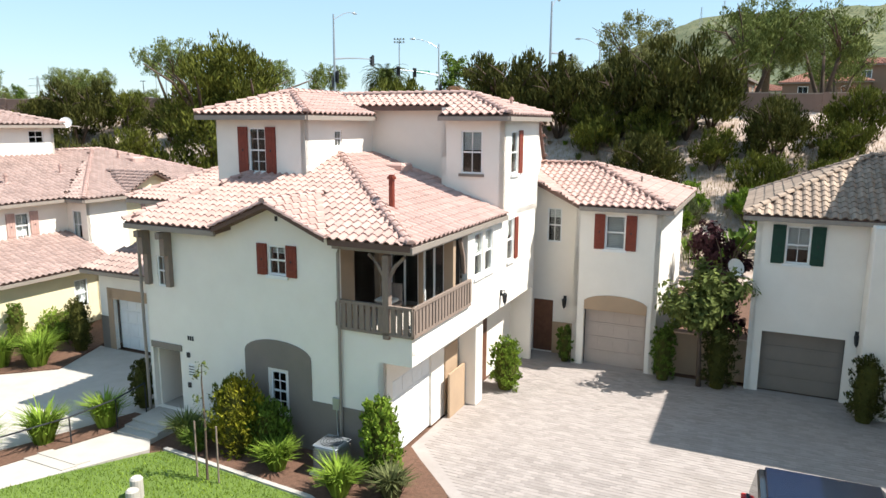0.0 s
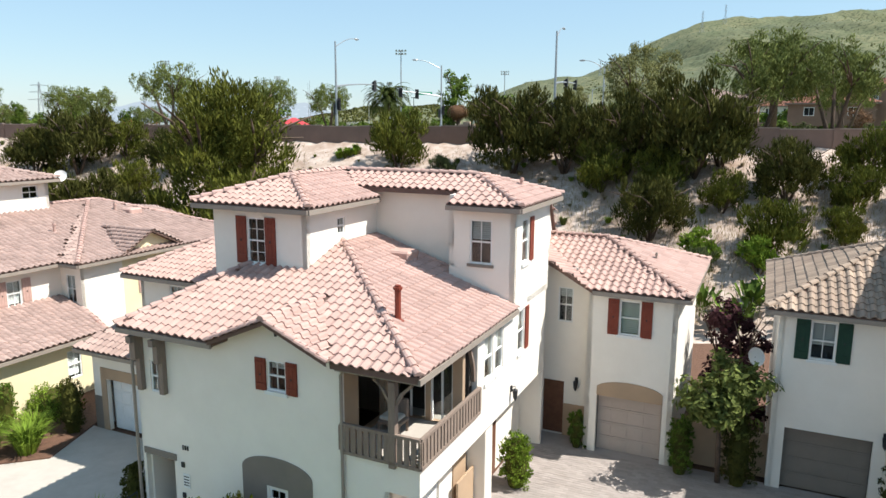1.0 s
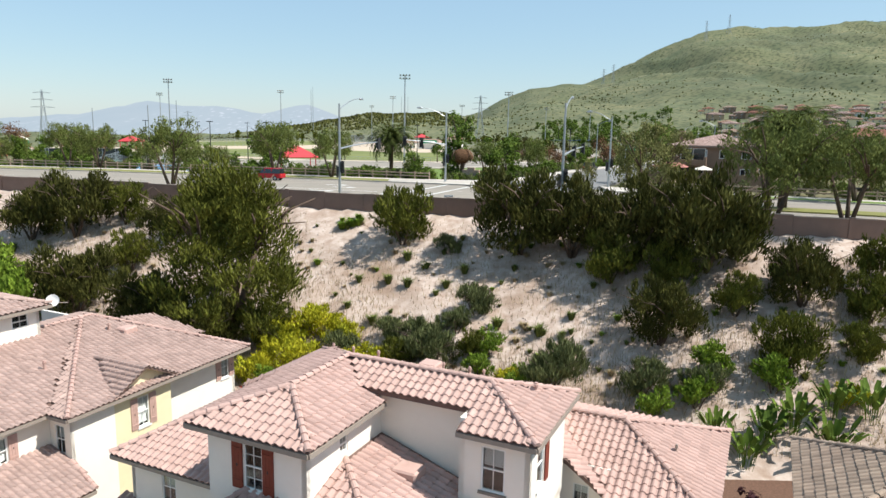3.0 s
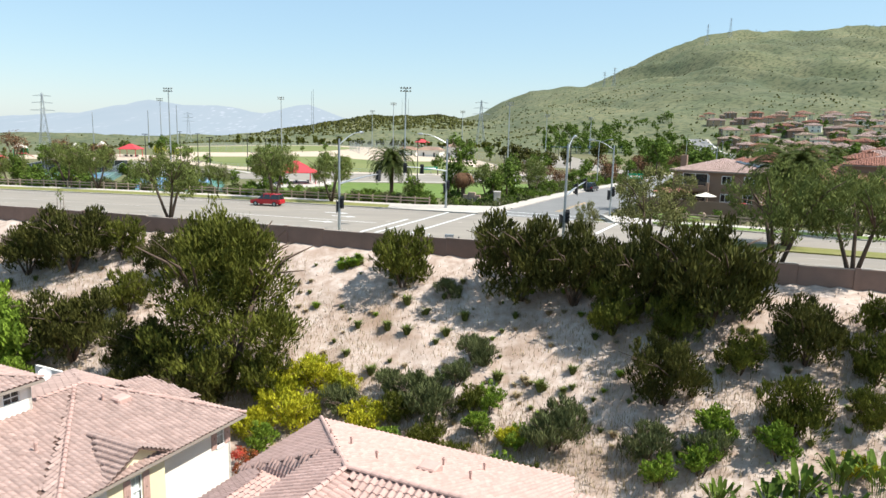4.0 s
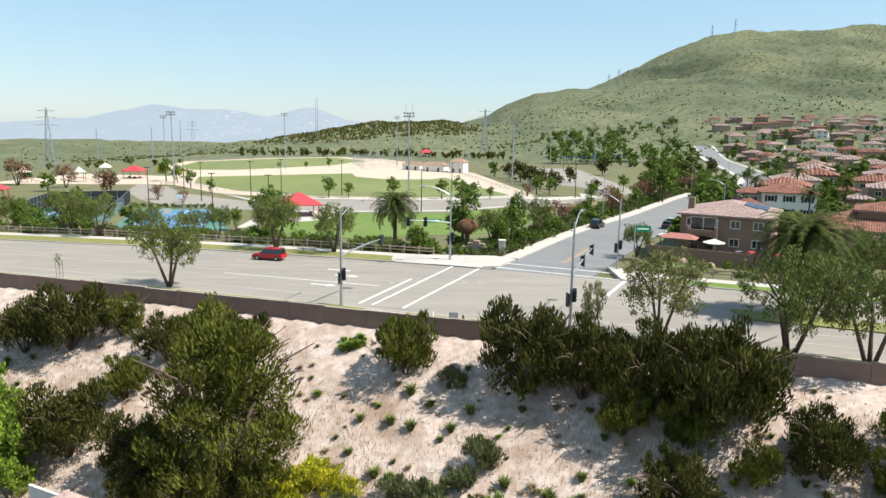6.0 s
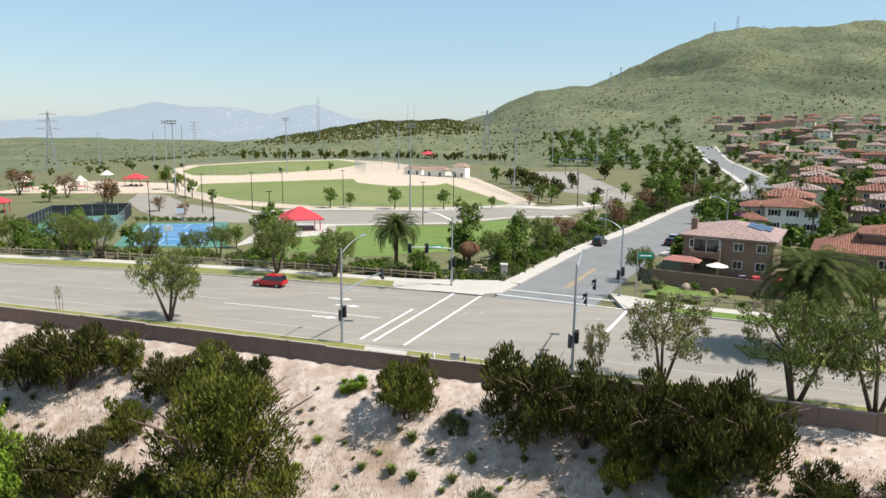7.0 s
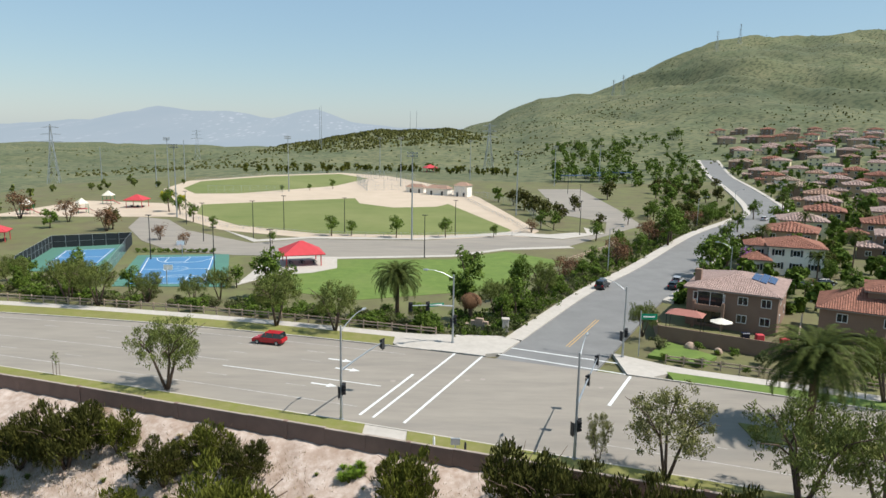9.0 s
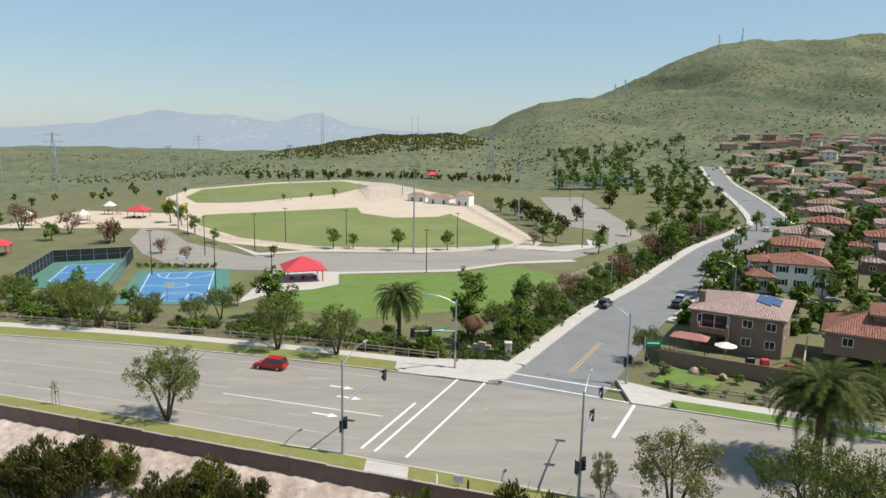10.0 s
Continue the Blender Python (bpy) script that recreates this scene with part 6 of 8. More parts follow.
pattern("tall", "tree", "tall narrow leafy green tree", "leaf_green", 11.0, 5.6, 3200, 0.24, 0.34, stems=1, trunk=0.2, clear=0.12, blobs=16, squash=1.0)
pattern("parkbush", "shrub", "dense green shrub in the park planting", "leaf_green", 2.6, 4.2, 800, 0.22, 0.34, stems=3, trunk=0.06, clear=0.0, blobs=9, squash=0.8, category="shrub")
pattern("parkolive", "shrub", "grey-green shrub in the park planting", "leaf_grey", 2.2, 3.6, 700, 0.2, 0.32, stems=3, trunk=0.05, clear=0.0, blobs=8, squash=0.8, category="shrub")
pattern("far", "tree", "dark green tree in the distance", "leaf_green", 8.0, 7.0, 520, 0.6, 0.85, stems=1, trunk=0.2, clear=0.15, blobs=10, squash=0.85)
pattern("fardark", "tree", "dark leafy tree in the distance", "leaf_dark", 8.0, 7.5, 520, 0.6, 0.85, stems=1, trunk=0.2, clear=0.1, blobs=10, squash=0.85)
pattern("brown", "tree", "thin brownish park tree, half bare", "leaf_brown", 6.0, 6.5, 1000, 0.2, 0.3, stems=3, trunk=0.1, clear=0.15, blobs=11, squash=0.8)
pattern("drive_tree", "tree", "small glossy tree with creamy new leaves", "leaf_olive", 4.6, 3.6, 3000, 0.12, 0.24, droop=0.3, stems=1, trunk=0.08, clear=0.35, blobs=11, squash=0.9)
pattern("purple", "tree", "dark purple-leaved tree beside the house", "leaf_purple", 6.0, 3.2, 3500, 0.12, 0.2, stems=2, trunk=0.08, clear=0.1, blobs=11, squash=1.1)

# the slope
for k, x, y, s in (("pine", -17.8, 58.5, 1.0), ("shrub", -19.5, 55.6, 0.95), ("shrub", -23.2, 57.4, 0.9), ("shrub_olive", -14.6, 57.0, 0.95), ("shrub", -25.5, 60.5, 0.9), ("bright", -37.5, 62.0, 2.4), ("bright", -40.5, 64.2, 2.4), ("shrub", -39.5, 76.5, 1.15), ("shrub", -44.5, 77.0, 1.0), ("shrub_olive", -34.5, 77.5, 1.1), ("shrub", -33.0, 63.5, 1.2), ("shrub_olive", -30.5, 69.0, 1.0), ("shrub_olive", -24.0, 74.5, 1.0), ("shrub", -28.0, 73.0, 0.8), ("shrub", -20.0, 72.0, 0.75), ("bright", -42.0, 67.5, 2.2), ("bright", -46.0, 70.5, 2.2), ("bright", -36.0, 60.0, 1.5),
                   ("shrub_olive", -4.4, 68.0, 1.25), ("shrub", 6.2, 64.5, 1.25), ("shrub", 10.5, 62.8, 1.2), ("shrub", 15.2, 60.2, 1.25), ("shrub_olive", 12.8, 58.6, 1.0), ("shrub", 19.8, 57.4, 1.3), ("shrub_olive", 22.5, 58.5, 1.2), ("shrub_olive", 17.0, 56.4, 0.95), ("shrub", 25.2, 52.6, 0.95), ("bright", 25.0, 55.0, 0.9), ("shrub", 14.9, 51.4, 0.9), ("shrub_olive", 20.5, 52.6, 0.8), ("shrub_olive", 22.0, 47.5, 1.0), ("bright", 17.3, 47.8, 1.1), ("shrub_olive", 28.8, 50.5, 1.0), ("shrub_olive", 31.5, 53.5, 1.1), ("shrub", 34.0, 49.0, 0.9),
                   ("sage", -0.1, 65.8, 1.1), ("sage", 2.1, 57.8, 1.7), ("sage", 7.1, 49.8, 1.9), ("sage", 12.7, 47.8, 1.6), ("sage", 0.5, 56.0, 1.3), ("sage", -2.3, 54.5, 1.6), ("bright", 2.1, 51.4, 0.9), ("bright", 4.7, 50.0, 0.8), ("sage", -4.5, 56.0, 1.3), ("yellow", -13.4, 56.6, 1.3), ("yellow", -10.6, 57.6, 1.15), ("yellow", -8.6, 56.6, 0.9), ("yellow", -14.4, 53.6, 1.1), ("yellow", -11.4, 54.2, 1.2), ("sage", -8.0, 54.6, 1.4), ("yellow", -6.3, 53.2, 0.95), ("bright", -13.2, 51.4, 0.9), ("shrub_olive", -3.8, 53.4, 0.6), ("sage", -1.2, 53.2, 1.8), ("shrub_olive", -1.6, 50.4, 0.7), ("bright", -4.2, 50.6, 1.0), ("shrub_olive", 1.6, 53.6, 0.6), ("bright", 3.0, 53.4, 0.8), ("yellow", 4.2, 50.6, 0.6), ("shrub_olive", 0.4, 48.6, 0.6), ("sage", 7.8, 50.6, 1.7), ("bright", 3.4, 47.4, 0.8), ("shrub_olive", 5.4, 46.6, 0.5), ("sage", 16.4, 46.6, 1.3), ("bright", 13.0, 45.8, 0.9), ("bright", 15.7, 45.9, 1.0), ("bright", 20.5, 46.0, 1.1), ("shrub_olive", 26.5, 47.0, 0.8), ("yellow", 24.5, 44.5, 0.6)):
    plant(k, x, y, s * (1.12 if k.startswith("shrub") and x < 24 and y > 55 else 1.0), sz=1.15 if k.startswith("shrub") else 1.0)
red = tree_model("flowering_shrub", "low bush covered in red flowers", "flower_red", 1.5, 2.4, 1800, 0.08, 0.14, seed=91, stems=3, trunk=0.03, clear=0.0, blobs=9, category="shrub")
red.matrix_basis = Matrix.Translation((-13.6, 48.6, land(-13.6, 48.6)))
TUFTS = [tuft("grass_tuft", "dry green grass tuft on sandy soil", 130, 0.75, 0.55, "leaf_olive", 3), tuft("grass_tuft", "dry straw-coloured grass tuft on the slope", 110, 0.55, 0.55, "leaf_dry", 4), tuft("grass_tuft", "fresh green weed clump on the slope", 160, 0.7, 0.65, "leaf_bright", 6)]
rs = random.Random(21)


def put_tuft(k, x, y, s, first=set()):
    o = TUFTS[k]
    if k in first:
        o = o.copy()
        scene.collection.objects.link(o)
    first.add(k)
    o.matrix_basis = Matrix.Translation((x, y, land(x, y) - 0.04)) @ Matrix.Rotation(rs.uniform(0, 6.28), 4, "Z") @ Matrix.Scale(s, 4)


for x, y, s in ((-3.8, 65.4, 1.3), (-5.3, 62.7, 1.2), (1.3, 62.8, 1.2), (-7.9, 63.3, 1.0), (-3.6, 61.8, 1.2), (-0.3, 61.4, 1.1), (-2.0, 63.9, 0.9), (-8.5, 60.4, 0.9), (-6.2, 58.1, 1.2), (3.7, 56.0, 1.2), (6.7, 54.5, 1.3), (9.3, 55.6, 1.0)):
    put_tuft(0, x, y, s * 1.1)
for i in range(9):
    put_tuft(2, -9.6 + rs.uniform(-1.5, 1.2), 72.0 + rs.uniform(-0.6, 0.9), rs.uniform(0.7, 1.2))
for i in range(210):
    x = rs.uniform(-16, 40)
    y = wall_y(x) - rs.uniform(2, 22)
    k = rs.choices((0, 1, 2), (0.35, 0.5, 0.15))[0]
    put_tuft(k, x, y, rs.uniform(0.4, 0.95))
for i in range(60):
    x = rs.uniform(-60, -16)
    y = wall_y(x) - rs.uniform(1, 20)
    put_tuft(rs.choice((0, 1)), x, y, rs.uniform(0.5, 1.0))


def litter():
    """Dry stalks and small stones strewn over the slope."""
    rng = random.Random(9)
    g = Geo()
    for _ in range(80000):
        x = rng.uniform(-50, 40)
        d = 1 + 23 * rng.random() ** 0.6
        y = wall_y(x) - d
        if noise.noise(Vector((x * 0.15, y * 0.15, 0))) < rng.uniform(-0.45, 0.4):
            continue
        z = land(x, y)
        a = rng.uniform(0, 6.28)
        h = rng.uniform(0.12, 0.36 + 0.02 * d)
        w = 0.025
        k = len(g.v)
        lean = Vector((rng.gauss(0, 0.2), rng.gauss(0, 0.2), 1)) * h
        s = Vector((math.cos(a), math.sin(a), 0)) * w
        p = Vector((x, y, z - 0.02))
        g.v += [p - s, p + s, p + lean]
        g.f.append((k, k + 1, k + 2))
    return tagged(g.ob("dry_grass", "leaf_dry"), "sparse dry stalks strewn over the sandy slope", "dry grass", kind="stuff")


litter()
stone_rng = random.Random(33)


def stones():
    g = Geo()
    for _ in range(900):
        x = stone_rng.uniform(-45, 38)
        y = wall_y(x) - stone_rng.uniform(0.8, 21)
        r = stone_rng.uniform(0.05, 0.16)
        p = Vector((x, y, land(x, y)))
        k = len(g.v)
        g.v += [p + Vector((r * stone_rng.uniform(0.7, 1.2) * a, r * stone_rng.uniform(0.7, 1.2) * b, r * 0.7 * c)) for a, b, c in ((1, 0, 0), (0, 1, 0), (-1, 0, 0), (0, -1, 0), (0, 0, 1), (0, 0, -1))]
        g.f += [(k, k + 1, k + 4), (k + 1, k + 2, k + 4), (k + 2, k + 3, k + 4), (k + 3, k, k + 4), (k + 1, k, k + 5), (k + 2, k + 1, k + 5), (k + 3, k + 2, k + 5), (k, k + 3, k + 5)]
    return tagged(g.ob("stones", "soil"), "small pale stones on the slope", "stones", kind="stuff")


stones()

# along the avenue
VZ = ZP + 0.03
for k, x, y, s in (("pepper", -33.6, 87.8, 1.0), ("gum", 18.4, 69.0, 1.0), ("pepper", 28.2, 64.8, 1.12), ("pepper", 33.6, 62.5, 1.12), ("pepper", 44, 59.3, 1.0), ("pepper", -66.7, 126.3, 1.05), ("pepper", -60.2, 124.0, 0.98), ("pepper", -27.6, 114.2, 1.02), ("pepper", -18.2, 112.4, 1.0), ("pepper", -83, 127.5, 1.0), ("pepper", 28.0, 112.6, 0.7)):
    plant(k, x, y, s, z=VZ)
plant("gum", 12.9, 71.4, 0.34, z=VZ, sz=1.8)
plant("pepper", 49.5, 88.5, 1.0, z=VZ)
e = frond_palm("date_palm", "date palm with arching green fronds", 7.0, 5.2, 110, "leaf_palm", 2, width=0.5)
e.matrix_basis = Matrix.Translation((-9.9, 125.0, ROAD_Z - 1.3))
e = frond_palm("date_palm", "thick date palm with long arching fronds", 7.6, 6.2, 140, "leaf_palm", 3, trunk=0.45, width=0.55)
e.matrix_basis = Matrix.Translation((36.3, 79.6, ZP))
e = frond_palm("date_palm", "palm with drooping brown dead fronds", 5.4, 3.2, 60, "leaf_brown", 4, dead=True)
e.matrix_basis = Matrix.Translation((2.3, 119.2, ROAD_Z - 0.8))
for i, (x, y, h) in enumerate(((68.5, 141.4, 8), (86.8, 161.6, 9), (74, 178, 8), (95, 200, 9), (118, 262, 9), (140, 300, 10), (62, 118, 7))):
    e = frond_palm("fan_palm", "slim palm tree among the houses", h, 2.8, 34, "leaf_palm", 10 + i, trunk=0.16, width=0.4)
    e.matrix_basis = Matrix.Translation((x, y, land(x, y)))
plant("tall", 1.6, 126.0, 1.3, z=ROAD_Z - 2)
plant("pepper", 6.9, 124.6, 0.92, z=ROAD_Z - 1)
plant("tall", 12.0, 140.0, 0.9, z=ROAD_Z - 1.5)
plant("pepper", 16.0, 138.5, 0.95, z=ROAD_Z - 1)
plant("round", -35.9, 140.5, 1.65, z=ROAD_Z - 2.3)
plant("round", -32.0, 137.5, 1.2, z=ROAD_Z - 2.0)
plant("pepper", -44.8, 139.0, 0.8)
plant("pepper", -55, 131, 0.7)
plant("pepper", -47, 131.5, 0.65)
for x, y, k in ((62.4, 177.1, 1.2), (74.7, 201, 1.3), (89, 229, 1.2), (108, 262, 1.3)):
    plant("round", x, y, k)
plant("round", -61, 137, 1.0)
plant("pepper", -6, 119.5, 0.5)
for x, y, k in ((54.5, 157.5, 1.75), (59.5, 162, 1.7), (58.0, 199, 2.1), (61.0, 206, 1.8)):
    plant("round", x, y, k)
g_bl = tree_model("flowering_tree", "tree covered in violet blossom", "flower_pink", 5.5, 6.0, 2600, 0.22, 0.3, seed=77, clear=0.1, blobs=12)
g_bl.matrix_basis = Matrix.Translation((66, 167, land(66, 167)))
# planting behind the park fence and along the side street
pr = random.Random(8)
for i in range(120):
    x = pr.uniform(-115, -2)
    y = far_y(x) + 9.5 + abs(pr.gauss(0, 5))
    plant(pr.choice(("parkbush", "parkolive", "parkbush")), x, y, pr.uniform(0.5, 1.15))
for i in range(90):
    t = pr.uniform(112, 290)
    x = side_x(t) - 4 - abs(pr.gauss(0, 6))
    plant(pr.choice(("parkbush", "parkolive", "parkbush", "round") if t > 150 else ("parkbush", "parkolive")), x, t, pr.uniform(0.4, 0.95))
for i in range(14):
    x = -3 - pr.uniform(0, 105)
    plant("parkbush", x, far_y(x) + 7.9, pr.uniform(0.28, 0.4), z=ZP - 0.1)
for i in range(24):
    x = pr.uniform(28, 62)
    plant(pr.choice(("parkbush", "parkolive")), x, far_y(x) + 7.4 + pr.uniform(0, 2.5), pr.uniform(0.3, 0.5), z=ZP - 0.1)
# taller planting between the avenue and the courts
for i in range(22):
    x = pr.uniform(-118, -70)
    plant(pr.choice(("round", "pepper", "round", "tall")), x, far_y(x) + pr.uniform(12, 26), pr.uniform(0.55, 0.9))
for i in range(12):
    x = pr.uniform(-36, -2)
    plant(pr.choice(("parkbush", "round", "parkolive")), x, far_y(x) + pr.uniform(9.5, 16), pr.uniform(0.6, 1.1))
for i in range(40):
    t = pr.uniform(118, 260)
    plant(pr.choice(("parkbush", "round", "brown", "parkbush")), side_x(t) - pr.uniform(5, 16), t, pr.uniform(0.7, 1.2))
for i in range(14):
    x = pr.uniform(48, 75)
    plant(pr.choice(("round", "parkbush", "parkolive")), x, far_y(x) + pr.uniform(9, 17), pr.uniform(0.6, 1.1))


# ---- yard round the townhouses: drive, walks, beds, lawn ----
def plate(name, pts, z0, z1, mat, label, category, kind="structure"):
    o = Geo().prism(pts, z0, z1).ob(name, mat)
    o.matrix_basis = H
    return tagged(o, label, category, kind=kind)


plate("driveway", [(-8.9, 17.1), (-8.3, 16.5), (-7.7, 15.9), (-7.0, 15.3), (-5.8, 14.2), (-4.0, 12.0), (-3.0, 8.0), (14, 8.0), (14, 26.6), (-3.3, 26.6), (-6.6, 27.3), (-8.9, 27.4), (-8.9, 23.2)], -0.3, 0.0, "paver_bed", "beige interlocking paver driveway in sun and shade", "driveway")
bed = [(-15.4, 15.6), (-15.3, 13.9), (-9.9, 13.5), (-8.4, 12.9), (-6.6, 13.4), (-6.0, 14.2), (-7.0, 15.3), (-8.3, 16.5), (-8.9, 17.1), (-8.95, 15.6)]
plate("planting_bed", bed[::1], -0.3, 0.03, "mulch", "bark mulch planting bed along the wall", "planting bed")
plate("lawn", [(-15.6, 13.4), (-17.6, 10.2), (-19.5, 4.0), (-5, 4), (-5.6, 12.0), (-8.4, 12.75), (-9.9, 13.35), (-15.2, 13.75)], -0.3, 0.02, "lawn", "small green front lawn", "lawn")
plate("kerb_edge", [(-15.3, 13.75), (-9.9, 13.36), (-8.4, 12.76), (-6.4, 13.15), (-5.7, 14.1), (-5.8, 14.2), (-6.5, 13.3), (-8.4, 12.9), (-9.9, 13.5), (-15.3, 13.9)], -0.3, 0.07, "concrete", "thin concrete bed edging", "edging")
plate("driveway", [(-26, 19.7), (-26, 17.0), (-30, 12.4), (-34, 8), (-21, 6.0), (-19.4, 12.2), (-17.9, 15.5), (-17.9, 19.7)], -0.3, 0.0, "concrete", "pale concrete driveway half in shadow", "driveway")
plate("lawn", [(-26.5, 13.3), (-34, 7.0), (-40, 12), (-29, 17.2)], -0.3, 0.03, "lawn", "strip of lawn beside the drive", "lawn")
plate("planting_bed", [(-24.2, 17.0), (-27.5, 14.0), (-31, 20), (-27, 24), (-25.2, 19.6)], -0.3, 0.05, "mulch", "mulch bed with grasses by the garage", "planting bed")
# walk and steps up to the entry
for i, (v0, v1, z) in enumerate(((14.6, 16.9, 0.24), (14.3, 14.6, 0.16), (14.0, 14.3, 0.08))):
    plate("step", [(-17.5, v0), (-16.1, v0), (-16.1, v1), (-17.5, v1)], -0.3, z, "concrete", "pale concrete entry step", "step")
plate("path", [(-17.6, 14.0), (-18.9, 10.2), (-17.5, 10.2), (-15.7, 13.6), (-16.1, 14.0)], -0.3, 0.025, "concrete", "pale concrete walk to the entry", "path")
for i in range(2):
    plate("step", [(-18.35 - 0.1 * i, 12.0 - 0.35 * i), (-16.75 - 0.1 * i, 12.0 - 0.35 * i), (-16.6 - 0.1 * i, 12.35 - 0.35 * i), (-18.2 - 0.1 * i, 12.35 - 0.35 * i)], -0.3, 0.07 - 0.02 * i, "concrete", "pale concrete entry step", "step")
plate("planting_bed", [(-19.3, 12.2), (-20.4, 9.8), (-19.0, 9.9), (-17.65, 14.1), (-17.6, 15.3), (-18.2, 15.3)], -0.3, 0.04, "mulch", "narrow mulch bed with grasses beside the walk", "planting bed")
# handrail
hr = empty("handrail", H, "thin black metal handrail beside the entry walk", "railing")
pts = [(-17.55, 15.2, 1.2), (-17.7, 14.2, 1.0), (-18.1, 12.9, 0.85), (-18.8, 11.0, 0.8)]
Geo().tube(pts, 0.025, 6).ob("rail", "dark_metal", hr)
for u, v, z in pts:
    Geo().tube([(u, v, 0), (u, v, z)], 0.022, 6).ob("post", "dark_metal", hr)
# driveway pavers near the camera: raised pieces over the sunlit stretch
pv = bpy.data.objects["driveway"]
pg = Geo().box(-0.145, -0.07, 0, 0.145, 0.07, 0.012)
pm = bpy.data.meshes.new("paver")
pm.from_pydata([tuple(p) for p in pg.v], [], pg.f)
pm.materials.append(M["paver"])
loose = Geo()
count = 0
prr = random.Random(2)
for j in range(120):
    for i in range(60):
        u, v = -8.6 + i * 0.3 + (0.15 if j % 2 else 0), 12.2 + j * 0.15
        if not (u < 4.0 and v < 26.2 and inside((u, v), [(-8.6, 17.4), (-5.6, 14.6), (-3.6, 12.2), (4, 12.2), (4, 26), (-8.4, 26.6)])):
            continue
        if count < 300 and -7.5 < u < -2.5 and 15.2 < v < 18.2 and inside((u, v), [(-7.2, 16.2), (-5.6, 14.9), (-2.5, 14.9), (-2.5, 18.2), (-7.2, 18.2)]):
            o = new("paver", pm)
            o.parent = pv
            o.matrix_basis = Matrix.Translation((u, v, 0.001)) @ Matrix.Rotation(prr.uniform(-0.015, 0.015), 4, "Z")
            count += 1
        else:
            z = prr.uniform(0.008, 0.013)
            loose.box(u - 0.145, v - 0.07, 0.001, u + 0.145, v + 0.07, z)
o = loose.ob("pavers", material("paver_rest", (0.34, 0.295, 0.265), (0.29, 0.25, 0.225), 1.6, 0.9, 0.1, 40, 0.25, (0.26, 0.22, 0.18), island=0.1), pv)
tagged(o, kind="stuff")

# air conditioner
ac = empty("air_conditioner", H @ Matrix.Translation((-10.15, 14.85, 0.03)), "grey louvred air-conditioning unit on a pad", "air conditioner")
Geo().box(-0.45, -0.45, 0, 0.45, 0.45, 0.06).ob("pad", "concrete", ac)
bevel(Geo().box(-0.36, -0.36, 0.06, 0.36, 0.36, 0.8).ob("body", "metal", ac), 0.04)
for i in range(11):
    z = 0.14 + i * 0.055
    Geo().box(-0.375, -0.375, z, 0.375, -0.362, z + 0.02).box(-0.375, 0.362, z, 0.375, 0.375, z + 0.02).box(-0.375, -0.361, z, -0.362, 0.361, z + 0.02).box(0.362, -0.361, z, 0.375, 0.361, z + 0.02).ob("louvre", "gutter", ac)
bevel(Geo().box(-0.39, -0.39, 0.8, 0.39, 0.39, 0.86).ob("lid", "metal", ac), 0.03)
g = Geo()
for r in (0.08, 0.16, 0.24, 0.31):
    g.tube([(r * math.cos(t), r * math.sin(t), 0.875) for t in [2 * math.pi * i / 20 for i in range(21)]], 0.008, 4)
g.ob("fan_guard", "dark_metal", ac)
o = Geo().tube([(-10.5, 15.64, 1.5), (-10.45, 15.6, 0.8), (-10.3, 15.4, 0.4), (-10.2, 15.2, 0.3)], 0.025, 6).box(-10.6, 15.58, 1.45, -10.38, 15.638, 1.8).ob("disconnect_box", "metal")
o.matrix_basis = H
tagged(o, "grey electrical box with conduit on the wall", "electrical box")
# bollard-like utility posts in the lawn
for u, v, hgt in ((-13.85, 11.55, 0.6), (-13.6, 11.2, 0.5)):
    o = Geo().tube([(u, v, 0), (u, v, hgt * 0.92), (u, v, hgt)], [0.16, 0.16, 0.12], 14).ob("utility_post", "concrete")
    o.matrix_basis = H
    tagged(o, "short pale cylindrical utility post in the lawn", "post")
# young staked tree
st = empty("young_tree", H @ Matrix.Translation((-12.9, 13.0, 0.03)), "bare young tree between two timber stakes", "tree")
Geo().tube([(0, 0, 0), (0.03, 0, 1.5), (-0.02, 0.02, 2.8), (0.05, 0, 3.3)], [0.035, 0.03, 0.02, 0.008], 6).ob("trunk", "bark", st)
for s in (-0.35, 0.4):
    Geo().tube([(s, 0, 0), (s, 0, 1.6)], 0.025, 6).ob("stake", "wood_brown", st)
rng = random.Random(3)
v, f = leaf_cloud(rng, [(0, 0, 3.1, 0.22, 0.4), (0.02, 0, 1.9, 0.3, 0.7)], 160, 0.05, 0.09)
mesh_ob("leaves", v, f, "leaf_olive", st)


# staked sapling in the verge of the avenue
sp = empty("young_tree", Matrix.Translation((-48.5, 91.2, ROAD_Z + 0.18)), "thin sapling between two stakes in the verge", "tree")
Geo().tube([(0, 0, 0), (0.02, 0, 1.4), (0, 0.03, 2.9)], [0.04, 0.03, 0.01], 6).ob("trunk", "bark", sp)
for q in (-0.4, 0.4):
    Geo().tube([(q, 0, 0), (q, 0, 1.9)], 0.04, 6).ob("stake", "wood_brown", sp)
v, f = leaf_cloud(rng, [(0, 0, 2.5, 0.5, 0.6), (0.1, 0, 1.9, 0.4, 0.5)], 220, 0.08, 0.14)
mesh_ob("leaves", v, f, "leaf_olive", sp)


def at(e, u, v, z=0.03, turn=0.0):
    e.matrix_basis = H @ Matrix.Translation((u, v, z)) @ Matrix.Rotation(turn, 4, "Z")
    return e


